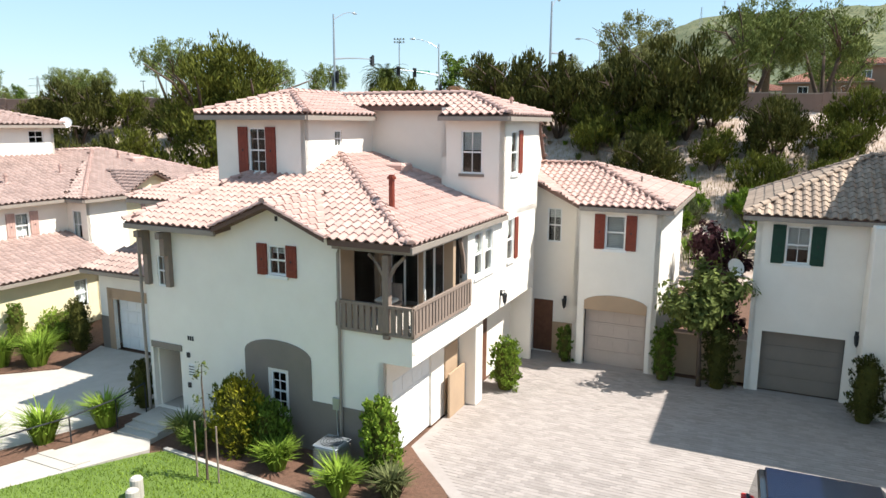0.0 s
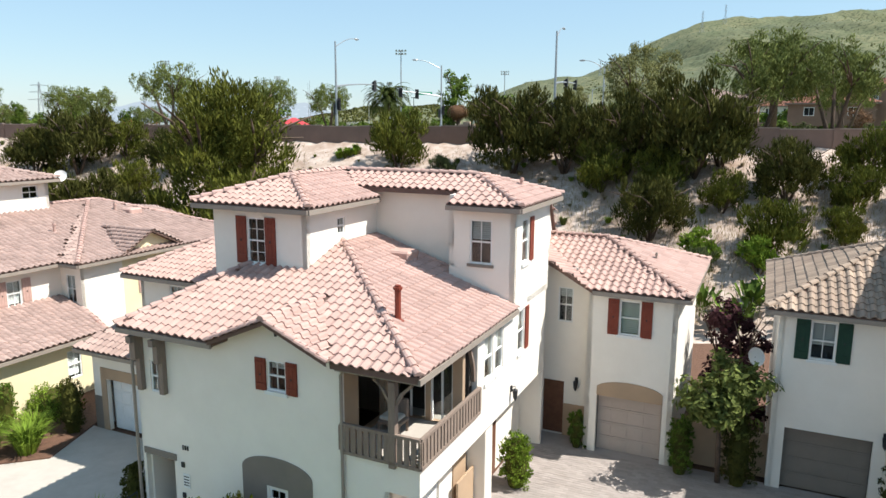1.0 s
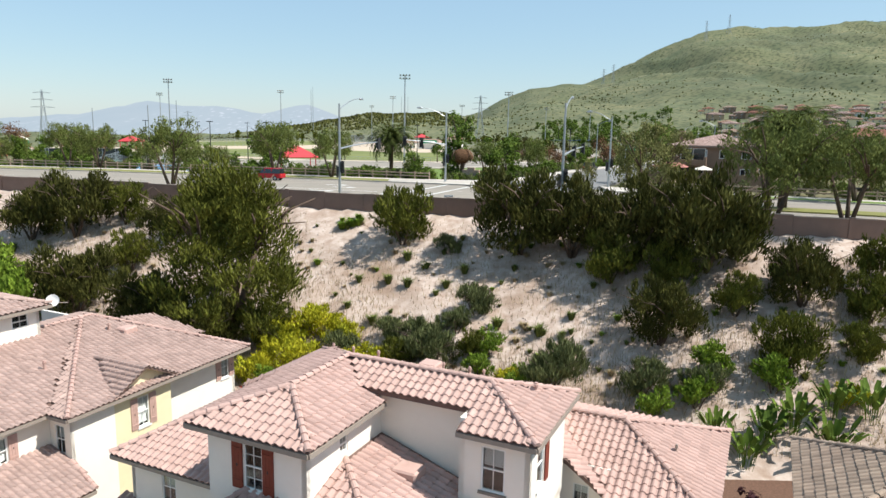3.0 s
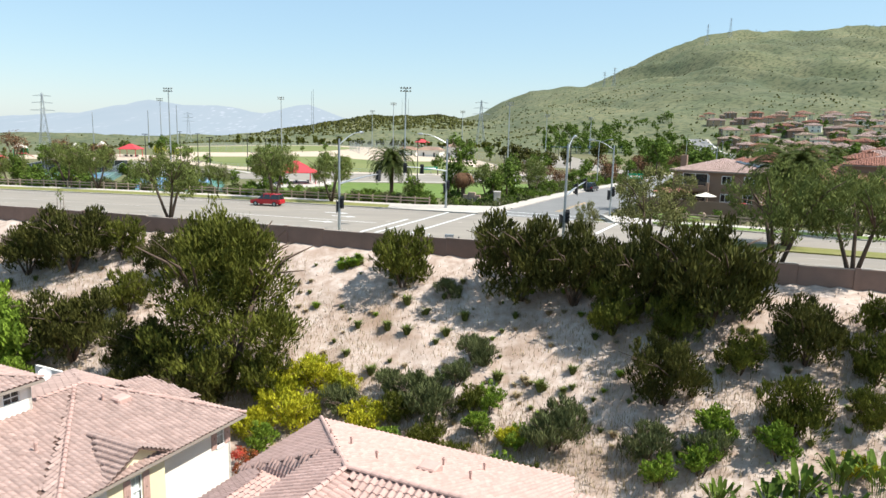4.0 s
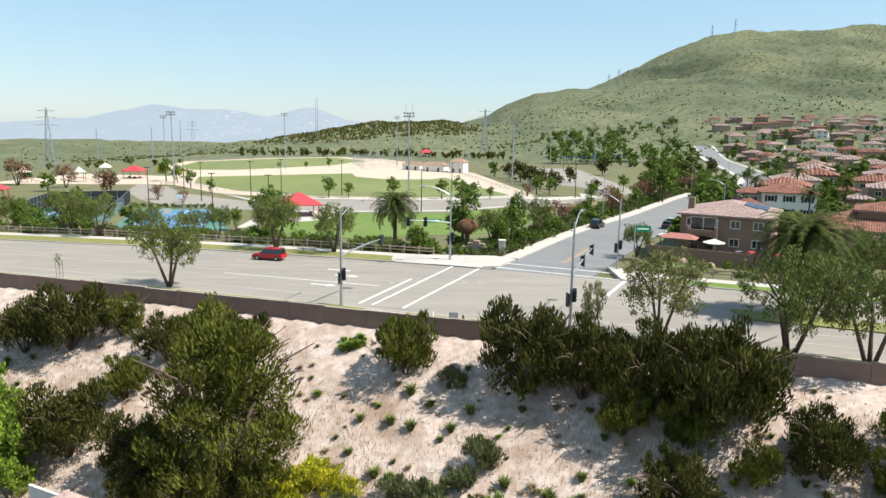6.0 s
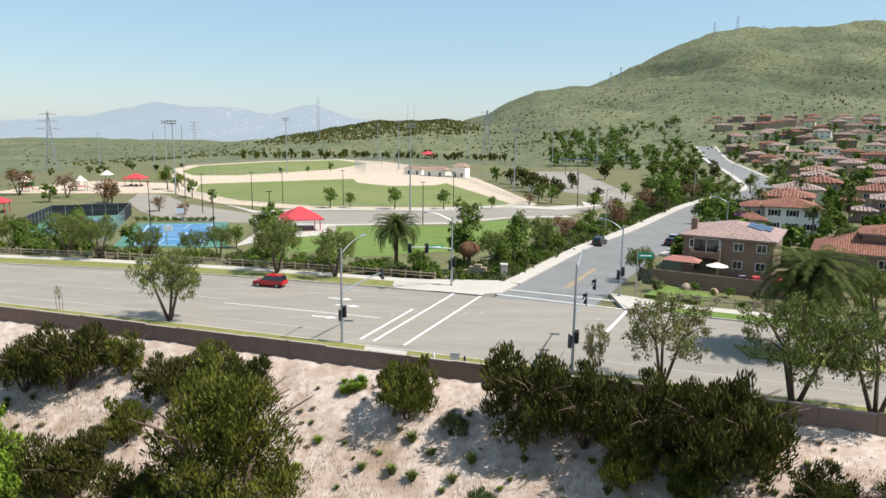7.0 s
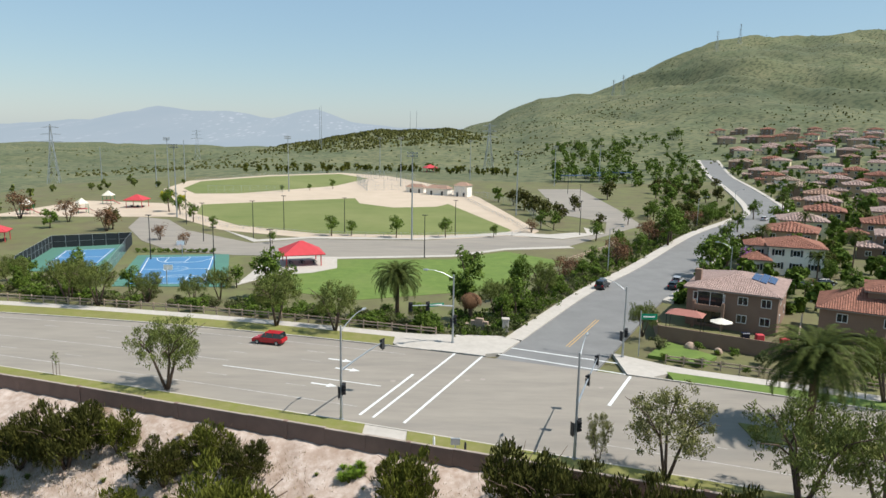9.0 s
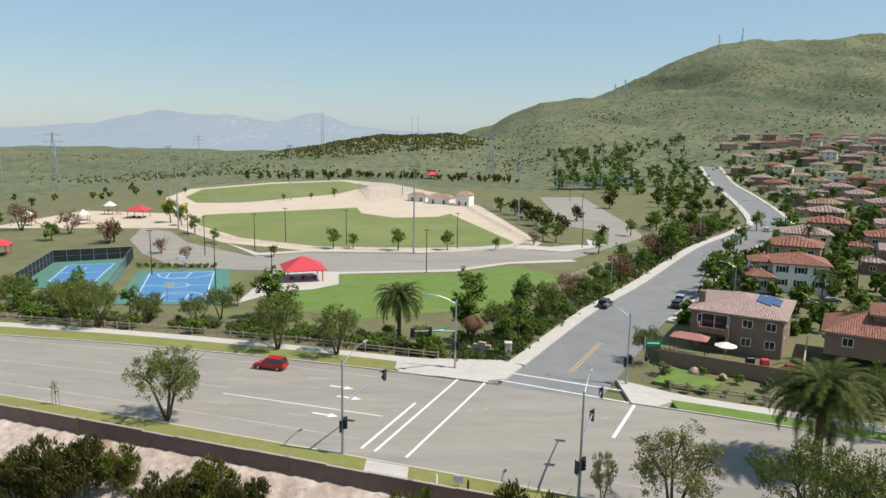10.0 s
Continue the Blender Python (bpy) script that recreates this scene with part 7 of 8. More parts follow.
at(leaf_block("clipped_shrub", "bright green clipped upright shrub on the drive", 1.15, 1.15, 1.95, 5200, "leaf_bright", 1), -7.9, 22.6)
at(leaf_block("clipped_shrub", "tall bright green shrub at the house corner", 1.1, 1.1, 2.3, 5200, "leaf_bright", 2, 0.06, 0.13, 0.5), -8.75, 15.1)
at(leaf_block("columnar_shrub", "dark green columnar shrub by the garage", 0.9, 0.9, 2.2, 3500, "leaf_green", 3), -2.9, 26.0)
at(leaf_block("columnar_shrub", "dark columnar shrub in shade", 1.3, 1.0, 2.6, 3500, "leaf_dark", 4), -1.0, 26.0)
at(leaf_block("columnar_shrub", "dark columnar shrub in shade", 1.1, 1.0, 2.3, 3000, "leaf_dark", 5), 3.5, 24.9)
at(leaf_block("clipped_shrub", "small green shrub with rosy stems", 0.7, 0.6, 1.5, 2000, "leaf_green", 6), -6.75, 26.4)
at(leaf_block("clipped_shrub", "dark green shrub beside the entry steps", 0.9, 0.8, 1.7, 2500, "leaf_dark", 7), -18.3, 15.8)
at(leaf_block("clipped_shrub", "round sunlit green hedge", 2.6, 1.8, 1.3, 4200, "leaf_bright", 8, round_top=0.6), -27.5, 19.6)
at(leaf_block("columnar_shrub", "dark columnar shrub at the garage corner", 1.0, 1.0, 2.3, 2600, "leaf_dark", 9), -25.4, 18.9)
at(leaf_block("columnar_shrub", "dark slim shrub by the cream wall", 0.8, 0.8, 2.0, 2000, "leaf_green", 10), -28.1, 18.0)
at(leaf_block("clipped_shrub", "green shrub with golden new leaves by the wall", 1.9, 1.4, 2.3, 6000, "leaf_gold", 12, 0.05, 0.12, 0.6), -13.3, 14.7)
at(leaf_block("clipped_shrub", "dark green shrub under the window", 1.7, 1.1, 1.7, 4500, "leaf_green", 13, 0.05, 0.12, 0.6), -12.4, 14.9)
for i, (u, v, s, mt) in enumerate(((-11.6, 14.3, 1.0, "leaf_bright"), (-9.3, 13.9, 1.05, "leaf_bright"), (-8.0, 14.3, 0.95, "leaf_grey"), (-15.1, 14.5, 1.0, "leaf_olive"), (-14.4, 14.2, 0.8, "leaf_green"), (-18.2, 14.2, 1.2, "leaf_bright"), (-18.9, 12.6, 1.25, "leaf_bright"), (-19.5, 11.0, 1.2, "leaf_bright"), (-25.3, 16.9, 1.4, "leaf_bright"), (-26.5, 16.2, 1.4, "leaf_bright"), (-27.6, 15.6, 1.2, "leaf_bright"), (-28.3, 16.9, 1.0, "leaf_olive"), (-26.3, 17.9, 1.2, "leaf_bright"))):
    o = tuft("ornamental_grass", "arching green grass clump in mulch", 300, 0.95 * s, 0.75 * s, mt, 40 + i, 0.024)
    o.matrix_basis = H @ Matrix.Translation((u, v, 0.03))
# trees beside the drive and behind the neighbour
w2 = H @ Vector((-1.6, 25.9, 0))
plant("drive_tree", w2.x, w2.y, 1.05, z=0.0)
w2 = H @ Vector((-1.6, 30.5, 0))
plant("purple", w2.x, w2.y, 1.0, z=0.0)
w2 = H @ Vector((-1.2, 28.6, 0))
plant("purple", w2.x, w2.y, 0.75, z=0.0)
wall_seg(empty("garden_wall", H, "low tan garden wall between the houses", "wall"), (-3.3, 27.0), (-0.1, 27.0), 0, 1.6, (), "stucco_tan")


def banana(name, label, seed, h=3.2):
    """Broad paddle leaves on stalks."""
    rng = random.Random(seed)
    e = empty(name, None, label, "plant")
    g = Geo()
    for i in range(26):
        a = i * 2.4 + rng.uniform(-0.3, 0.3)
        d = Vector((math.cos(a), math.sin(a), 0))
        s = Vector((-d.y, d.x, 0))
        o = d * rng.uniform(0, 0.7)
        up = rng.uniform(0.55, 1.0) * h
        out = rng.uniform(0.4, 1.5)
        base, mid, tip = o, o + d * out * 0.3 + Vector((0, 0, up * 0.55)), o + d * out + Vector((0, 0, up))
        end = tip + d * 0.35 + Vector((0, 0, -0.15))
        k = len(g.v)
        w = 0.24
        m2 = mid.lerp(tip, 0.5) + Vector((0, 0, 0.05))
        g.v += [base - s * 0.02, base + s * 0.02, mid + s * 0.04, mid - s * 0.04, m2 + s * w, m2 - s * w, tip + s * w * 0.6, tip - s * w * 0.6, end, m2 - Vector((0, 0, 0.06)), tip - Vector((0, 0, 0.04))]
        g.f += [(k, k + 1, k + 2, k + 3), (k + 3, k + 9, k + 5), (k + 2, k + 4, k + 9), (k + 9, k + 4, k + 6, k + 10), (k + 5, k + 9, k + 10, k + 7), (k + 10, k + 6, k + 8), (k + 7, k + 10, k + 8)]
    g.ob("leaves", "leaf_green", e)
    return e


for i, (x, y, s) in enumerate(((17.0, 41.5, 1.0), (18.6, 42.4, 1.1), (20.4, 43.0, 1.05), (23.0, 43.6, 1.0), (25.0, 43.2, 1.0), (16.0, 43.6, 0.8), (21.8, 41.2, 1.0))):
    e = banana("bird_of_paradise", "tall plant with broad upright paddle leaves", 60 + i)
    e.matrix_basis = Matrix.Translation((x, y, land(x, y) - 0.1)) @ Matrix.Scale(s * 0.8, 4)
# balcony seat
bs = empty("balcony_chair", H @ Matrix.Translation((-9.7, 17.2, 3.9)), "wicker balcony chair with a pale cushion", "chair")
bevel(Geo().box(-0.35, -0.3, 0.3, 0.35, 0.3, 0.42).ob("seat", "wood_brown", bs), 0.03)
bevel(Geo().box(-0.35, 0.2, 0.42, 0.35, 0.3, 0.95).ob("backrest", "wood_brown", bs), 0.03)
bevel(Geo().box(-0.3, -0.28, 0.425, 0.3, 0.19, 0.54).ob("cushion", "canvas", bs), 0.04)
for a in (-0.3, 0.3):
    for b in (-0.25, 0.25):
        Geo().box(a - 0.03, b - 0.03, 0, a + 0.03, b + 0.03, 0.3).ob("leg", "wood_brown", bs)


def lawn_blades():
    """Blades over the near lawn."""
    rng = random.Random(71)
    g = Geo()
    area = [(-15.6, 13.3), (-17.5, 10.2), (-18.4, 7.5), (-6, 7.5), (-6, 12.0), (-8.4, 12.7), (-9.9, 13.3), (-15.2, 13.7)]
    for _ in range(26000):
        u, v = rng.uniform(-18.4, -6), rng.uniform(8.5, 13.7)
        if not inside((u, v), area):
            continue
        a, hgt = rng.uniform(0, 6.28), rng.uniform(0.04, 0.1)
        k = len(g.v)
        s = 0.012
        g.v += [(u - s * math.cos(a), v - s * math.sin(a), 0.018), (u + s * math.cos(a), v + s * math.sin(a), 0.018), (u + rng.gauss(0, 0.03), v + rng.gauss(0, 0.03), 0.02 + hgt)]
        g.f.append((k, k + 1, k + 2))
    o = g.ob("grass", "leaf_bright")
    o.matrix_basis = H
    return tagged(o, "short mown grass blades of the lawn", "grass", kind="stuff")


lawn_blades()
# the next townhouse of the row, out of view, placed by the shadow it casts
shade_house = empty("townhouse", H, "unseen three-storey stucco townhouse blocks that shade the drive", "house")
for a, b in (((4.5, 22.2), (12, 22.2)), ((12, 22.2), (12, 30)), ((12, 30), (4.5, 30)), ((4.5, 30), (4.5, 22.2))):
    wall_seg(shade_house, a, b, 0, 9.7)
Geo().prism([(4.2, 21.9), (12.4, 21.9), (12.4, 30.4), (4.2, 30.4)], 9.7, 9.9).ob("roof", "tile_weathered", shade_house)
# second unseen block, added to cut off sky light and shade the car
for a, b in (((7.6, 2.0), (16, 2.0)), ((16, 2.0), (16, 19.5)), ((16, 19.5), (7.6, 19.5)), ((7.6, 19.5), (7.6, 2.0))):
    wall_seg(shade_house, a, b, 0, 9.7)
Geo().prism([(7.2, 1.6), (16.4, 1.6), (16.4, 19.9), (7.2, 19.9)], 9.7, 9.9).ob("roof", "tile_weathered", shade_house)


# ---- park ----
PZ = PARK_Z


def flat(name, pts, dz, mat, label, category, thick=0.4):
    g = Geo().prism(pts, PZ - thick, PZ + dz)
    area = sum(pts[i - 1][0] * pts[i][1] - pts[i][0] * pts[i - 1][1] for i in range(len(pts)))
    if area < 0:
        g = Geo().prism(pts[::-1], PZ - thick, PZ + dz)
    return tagged(g.ob(name, mat), label, category, kind="structure")


flat("park_lawn", [(-40, 150), (-19, 142), (11, 154), (28, 186), (14, 199), (-1, 186), (-30, 183), (-44, 176)], 0.05, "lawn", "bright green sloping park lawn", "lawn")
flat("sports_ground", [(-150, 365), (-158, 420), (-126, 480), (-82, 518), (-45, 490), (-10, 420), (12, 350), (28, 240), (22, 224), (-12, 217), (-44, 216), (-75, 229), (-101, 258), (-112, 290)], 0.06, "dirt", "tan infield dirt and warning track", "sports field")
flat("outfield", [(-106, 298), (-47, 336), (-42, 314), (-26, 300), (-8, 306), (-3, 318), (19, 240), (15, 232), (-10, 226), (-43, 225), (-72, 239), (-97, 268)], 0.10, "field_lawn", "mown green outfield grass", "sports field")
flat("outfield", [(-142, 371), (-150, 418), (-123, 468), (-82, 505), (-57, 466), (-68, 402), (-106, 349), (-126, 344)], 0.10, "field_lawn", "mown green outfield grass", "sports field")
flat("car_park", [(-105, 230), (-90, 206), (-76, 191), (-57, 186), (-30, 186), (-1, 192), (14, 204), (33, 210), (57, 244), (67, 258), (70, 307), (72, 410), (47, 405), (45, 346), (43, 285), (56, 266), (49, 236), (33, 222), (16, 228), (-10, 215), (-44, 214), (-58, 205), (-85, 227), (-100, 250), (-113, 256)], 0.08, "asphalt", "pinkish grey asphalt car park loop", "car park")
flat("path", [(-44, 184), (-30, 183.5), (-1, 189.5), (14, 201.5), (34, 207), (33, 210), (14, 204), (-1, 192), (-30, 186), (-44, 186)], 0.12, "concrete", "pale concrete path along the car park", "path")
flat("path", [(-74, 229), (-58, 207), (-44, 215), (-10, 216.5), (16, 229), (33, 223), (49, 237), (44, 252), (40, 238), (30, 232), (18, 236), (-12, 219.5), (-44, 218), (-58, 211)], 0.12, "concrete", "pale concrete path round the sports field", "path")
flat("island", [(43, 236), (34, 240), (30, 270), (38, 285), (46, 262)], 0.14, "park_soil", "planted island in the car park", "planting bed")
flat("plaza", [(-46, 152), (-47, 186), (-30, 184), (-28, 172), (-33, 166), (-40, 163)], 0.11, "concrete", "pale concrete picnic plaza", "plaza")
flat("playground", [(-165, 250), (-100, 258), (-118, 300), (-160, 305)], 0.08, "dirt", "sandy playground ground", "playground")
# courts
flat("court", [(-70.5, 149), (-80.5, 183), (-58.5, 187), (-47, 150.5)], 0.12, "court_green", "green sport court surround", "court")
flat("court", [(-67.8, 151.3), (-77, 180), (-61, 184), (-52.3, 152.4)], 0.135, "court_blue", "blue basketball court with white lines", "court")
flat("court", [(-98.5, 162), (-107, 191), (-89.6, 199.5), (-77, 161)], 0.12, "court_green", "green tennis court surround", "court")
flat("court", [(-95.5, 168), (-101.5, 187.5), (-90.5, 192), (-84, 168.5)], 0.135, "court_blue", "blue tennis court with white lines", "court")


def court_line(pts):
    g = Geo()
    for a, b in zip(pts, pts[1:]):
        a, b = Vector(a), Vector(b)
        d = (b - a).normalized()
        n = Vector((-d.y, d.x)) * 0.09
        k = len(g.v)
        g.v += [(*(a - n), PZ + 0.142), (*(b - n), PZ + 0.142), (*(b + n), PZ + 0.142), (*(a + n), PZ + 0.142)]
        g.f.append((k, k + 1, k + 2, k + 3))
    return tagged(g.ob("court_line", "road_paint"), "white court line", "court marking", kind="structure")


court_line([(-67.2, 151.9), (-76.2, 179.6), (-61.4, 183.3), (-53, 153), (-67.2, 151.9)])
court_line([(-71.7, 165.8), (-57.2, 168.2)])
court_line([(-64.5 + 2.6 * math.cos(t), 167.0 + 2.6 * math.sin(t)) for t in [2 * math.pi * i / 18 for i in range(19)]])
court_line([(-71.6, 180.8), (-70.2, 174.6), (-65.6, 175.6), (-66.6, 182.0)])
court_line([(-62.4, 152.3), (-63.6, 158.4), (-58.6, 159.0), (-57.2, 152.7)])
court_line([(-60 + 6.6 * math.cos(t), 153.3 + 7.5 * math.sin(t)) for t in [0.1 + 2.9 * i / 16 for i in range(17)]])
court_line([(-67.5 + 6.6 * math.cos(t), 181 + 7.0 * math.sin(t)) for t in [3.4 + 2.9 * i / 16 for i in range(17)]])
court_line([(-95, 168.5), (-101, 187.2), (-90.8, 191.3), (-84.6, 169), (-95, 168.5)])
court_line([(-98, 178), (-87.8, 180)])
court_line([(-91, 173), (-95, 185)])


def mesh_fence(pts, h, label, screen=False, gap=3.0):
    f = empty("chain_fence", None, label, "fence")
    for (x0, y0), (x1, y1) in zip(pts, pts[1:]):
        m, L = wall_frame((x0, y0), (x1, y1))
        n = max(1, round(L / gap))
        for i in range(n + 1):
            x = L * i / n
            Geo().tube([m @ Vector((x, 0, PZ - 0.2)), m @ Vector((x, 0, PZ + h))], 0.05, 5).ob("post", "metal", f)
        Geo().tube([m @ Vector((0, 0, PZ + h)), m @ Vector((L, 0, PZ + h))], 0.04, 4).tube([m @ Vector((0, 0, PZ + h / 2)), m @ Vector((L, 0, PZ + h / 2))], 0.025, 4).ob("rail", "metal", f)
        if screen:
            Geo().box(0, 0.03, PZ + 0.1, L, 0.05, PZ + h - 0.1, m).ob("windscreen", "screen", f, "dark fabric windscreen")
        else:
            g = Geo()
            k = int(L / 0.6)
            for i in range(k):
                x = L * i / k
                g.box(x, -0.008, PZ + 0.1, x + 0.016, 0.008, PZ + h, m)
            for i in range(int(h / 0.6)):
                g.box(0, -0.008, PZ + 0.3 + i * 0.6, L, 0.008, PZ + 0.316 + i * 0.6, m)
            tagged(g.ob("wire_mesh", "metal", f), kind="stuff")
    return f


mesh_fence([(-98.5, 162), (-107, 191), (-89.6, 199.5)], 3.4, "court fence with dark windscreen", True)
mesh_fence([(-89.6, 199.5), (-85.5, 187)], 3.4, "court fence with dark windscreen beside the path", True)
mesh_fence([(-85.5, 187), (-75.5, 157), (-72.5, 149)], 3.2, "silver chain-link court fence")
mesh_fence([(-101, 262), (-74, 233), (-44, 221), (-11, 221), (18, 228), (24, 240), (4, 345)], 1.4, "low silver chain-link outfield fence", gap=6)
mesh_fence([(-154, 420), (-126, 478), (-82, 515), (-48, 490)], 1.6, "low silver chain-link outfield fence", gap=8)
mesh_fence([(4, 345), (-14, 368), (-34, 384), (-46, 374)], 5.5, "tall silver chain-link backstop fence", gap=5)
mesh_fence([(-46, 374), (-58, 420), (-50, 470), (-24, 430)], 5.5, "tall silver chain-link backstop fence", gap=6)
mesh_fence([(4, 345), (14, 350), (30, 300), (30, 250)], 3.0, "chain-link fence beside the path", gap=5)
mesh_fence([(-120, 345), (-85, 352)], 4.0, "soccer backstop fence on the grass", gap=4)


def flood(x, y, h=26, n=4):
    e = empty("floodlight", Matrix.Translation((x, y, PZ)), "tall steel sports floodlight mast", "floodlight", "sports floodlights")
    Geo().tube([(0, 0, 0), (0, 0, h)], [0.28, 0.14], 8).ob("mast", "metal", e)
    for r in range(2):
        z = h - 0.3 - r * 0.9
        Geo().box(-1.6, -0.06, z - 0.06, 1.6, 0.06, z + 0.06).ob("crossarm", "metal", e)
        for i in range(n):
            xx = -1.35 + 2.7 * i / (n - 1)
            Geo().tube([(xx, 0, z + 0.1), (xx, -0.25, z + 0.25), (xx, -0.5, z + 0.2)], [0.1, 0.26, 0.3], 8).ob("lamp", "metal", e)
    return e


for x, y, h in ((-100, 257, 26), (-85, 364, 28), (-31, 407, 28), (-13, 216, 26), (24, 282, 25), (-150, 372, 26), (-55, 520, 26), (10, 470, 26), (60, 430, 24), (95, 470, 24)):
    flood(x, y, h)


def lot_lamp(x, y, h=11):
    e = empty("car_park_lamp", Matrix.Translation((x, y, PZ)), "slim car park lamp post", "lamp post", "car park lamps")
    Geo().tube([(0, 0, 0), (0, 0, h)], [0.14, 0.08], 6).ob("post", "dark_metal", e)
    Geo().box(-0.7, -0.18, h, 0.7, 0.18, h + 0.15).ob("lamp", "dark_metal", e)
    return e


for x, y in ((-60, 214), (-8, 188), (-55, 231), (-75, 178), (-53, 160), (-90, 240), (40, 232), (-72, 206), (0, 226), (52, 300), (60, 380), (-35, 228), (-40, 158)):
    lot_lamp(x, y)
for x, y in ((-60.0, 151.4),):
    e = empty("basketball_hoop", Matrix.Translation((x, y, PZ + 0.12)), "white basketball backboard on a post", "basketball hoop")
    Geo().tube([(0, 0, 0), (0, 0, 3.0), (0, 0.9, 3.4)], 0.1, 8).ob("post", "metal", e)
    Geo().box(-0.95, 0.9, 2.9, 0.95, 0.95, 4.0).ob("backboard", "white_paint", e)
    Geo().tube([(0.23 * math.cos(t), 1.2 + 0.23 * math.sin(t), 3.05) for t in [2 * math.pi * i / 14 for i in range(15)]], 0.02, 5).ob("rim", "canopy_red", e)
e = copy_thing(e, Matrix.Translation((-69.2, 183.2, PZ + 0.12)) @ Matrix.Rotation(math.pi, 4, "Z"))


def pavilion(x, y, r, h, sides=4, turn=20, mat="canopy_red"):
    e = empty("pavilion", Matrix.Translation((x, y, PZ)) @ Matrix.Rotation(radians(turn), 4, "Z"), "red hipped picnic shelter on posts", "shelter")
    g = Geo()
    rim = [(r * math.cos(2 * math.pi * (i + 0.5) / sides), r * math.sin(2 * math.pi * (i + 0.5) / sides)) for i in range(sides)]
    for p in rim:
        g.v.append((*p, h))
    for p in rim:
        g.v.append((p[0] * 0.08, p[1] * 0.08, h + r * 0.36))
    for p in rim:
        g.v.append((p[0] * 0.98, p[1] * 0.98, h - 0.18))
    n = sides
    for i in range(n):
        j = (i + 1) % n
        g.f += [(i, j, n + j, n + i), (2 * n + j, j, i, 2 * n + i)]
    g.f += [tuple(n + i for i in range(n)), tuple(2 * n + i for i in reversed(range(n)))]
    g.ob("roof", mat, e)
    for p in rim:
        Geo().tube([(p[0] * 0.8, p[1] * 0.8, 0), (p[0] * 0.8, p[1] * 0.8, h)], 0.12, 8).ob("post", "canopy_red", e)
    for i in range(3):
        xx = -r * 0.4 + i * r * 0.4
        bevel(Geo().box(xx - 0.4, -0.9, 0.7, xx + 0.4, 0.9, 0.78).box(xx - 0.1, -0.7, 0, xx + 0.1, 0.7, 0.7).box(xx - 0.75, -0.9, 0.4, xx - 0.5, 0.9, 0.46).box(xx + 0.5, -0.9, 0.4, xx + 0.75, 0.9, 0.46).ob("picnic_table", "dark_metal", e), 0.01)
    return e


pavilion(-37.5, 177, 7.2, 3.0)
pavilion(-127, 285, 5.5, 3.2, turn=0)
pavilion(-128, 200, 5.0, 3.0)
pavilion(-19, 545, 7.0, 3.4)


def playset(x, y, turn):
    e = empty("play_tower", Matrix.Translation((x, y, PZ + 0.08)) @ Matrix.Rotation(radians(turn), 4, "Z"), "playground tower with a pale pointed canopy and slide", "playground")
    g = Geo()
    g.v = [(-2, -2, 3.6), (2, -2, 3.6), (2, 2, 3.6), (-2, 2, 3.6), (0, 0, 5.6)]
    g.f = [(0, 1, 4), (1, 2, 4), (2, 3, 4), (3, 0, 4), (3, 2, 1, 0)]
    g.ob("canopy", "canvas", e)
    for a in (-1.7, 1.7):
        for b in (-1.7, 1.7):
            Geo().tube([(a, b, 0), (a, b, 3.6)], 0.1, 6).ob("post", "sign_green", e)
    Geo().box(-1.7, -1.7, 1.5, 1.7, 1.7, 1.62).ob("platform", "canopy_red", e)
    Geo().box(1.7, -0.5, 1.4, 1.8, 0.5, 1.6).ob("sill", "dark_metal", e)
    s = Geo()
    s.v = [(1.8, -0.45, 1.55), (1.8, 0.45, 1.55), (4.6, 0.45, 0.25), (4.6, -0.45, 0.25), (1.8, -0.45, 1.4), (1.8, 0.45, 1.4), (4.6, 0.45, 0.1), (4.6, -0.45, 0.1)]
    s.f = [(0, 3, 2, 1), (4, 5, 6, 7), (0, 4, 7, 3), (1, 2, 6, 5), (2, 3, 7, 6), (0, 1, 5, 4)]
    s.ob("slide", "canvas_pink", e)
    return e


playset(-155, 258, 10)
playset(-138, 264, 40)
playset(-143, 294, 0)
# field buildings
for x, y, w, d, h in ((-8, 362, 12, 6, 3.4), (4, 356, 7, 6, 5.5), (-20, 372, 10, 4, 3.0)):
    e = empty("field_house", Matrix.Translation((x, y, PZ)) @ Matrix.Rotation(radians(-25), 4, "Z"), "small pale block field building with tiled roof", "building")
    Geo().box(-w / 2, -d / 2, 0, w / 2, d / 2, h).ob("wall", "stucco", e)
    g = Geo()
    g.v = [(-w / 2 - 0.6, -d / 2 - 0.6, h), (w / 2 + 0.6, -d / 2 - 0.6, h), (w / 2 + 0.6, d / 2 + 0.6, h), (-w / 2 - 0.6, d / 2 + 0.6, h), (-w / 2 + 2, 0, h + 1.6), (w / 2 - 2, 0, h + 1.6)]
    g.f = [(0, 1, 5, 4), (1, 2, 5), (2, 3, 4, 5), (3, 0, 4), (3, 2, 1, 0)]
    g.ob("roof", "tile_brown", e)
    for i in range(2):
        Geo().box(-w / 4 + i * w / 2 - 0.5, -d / 2 - 0.03, 0.02, -w / 4 + i * w / 2 + 0.5, -d / 2 - 0.002, 2.1).ob("door", "dark_metal", e)
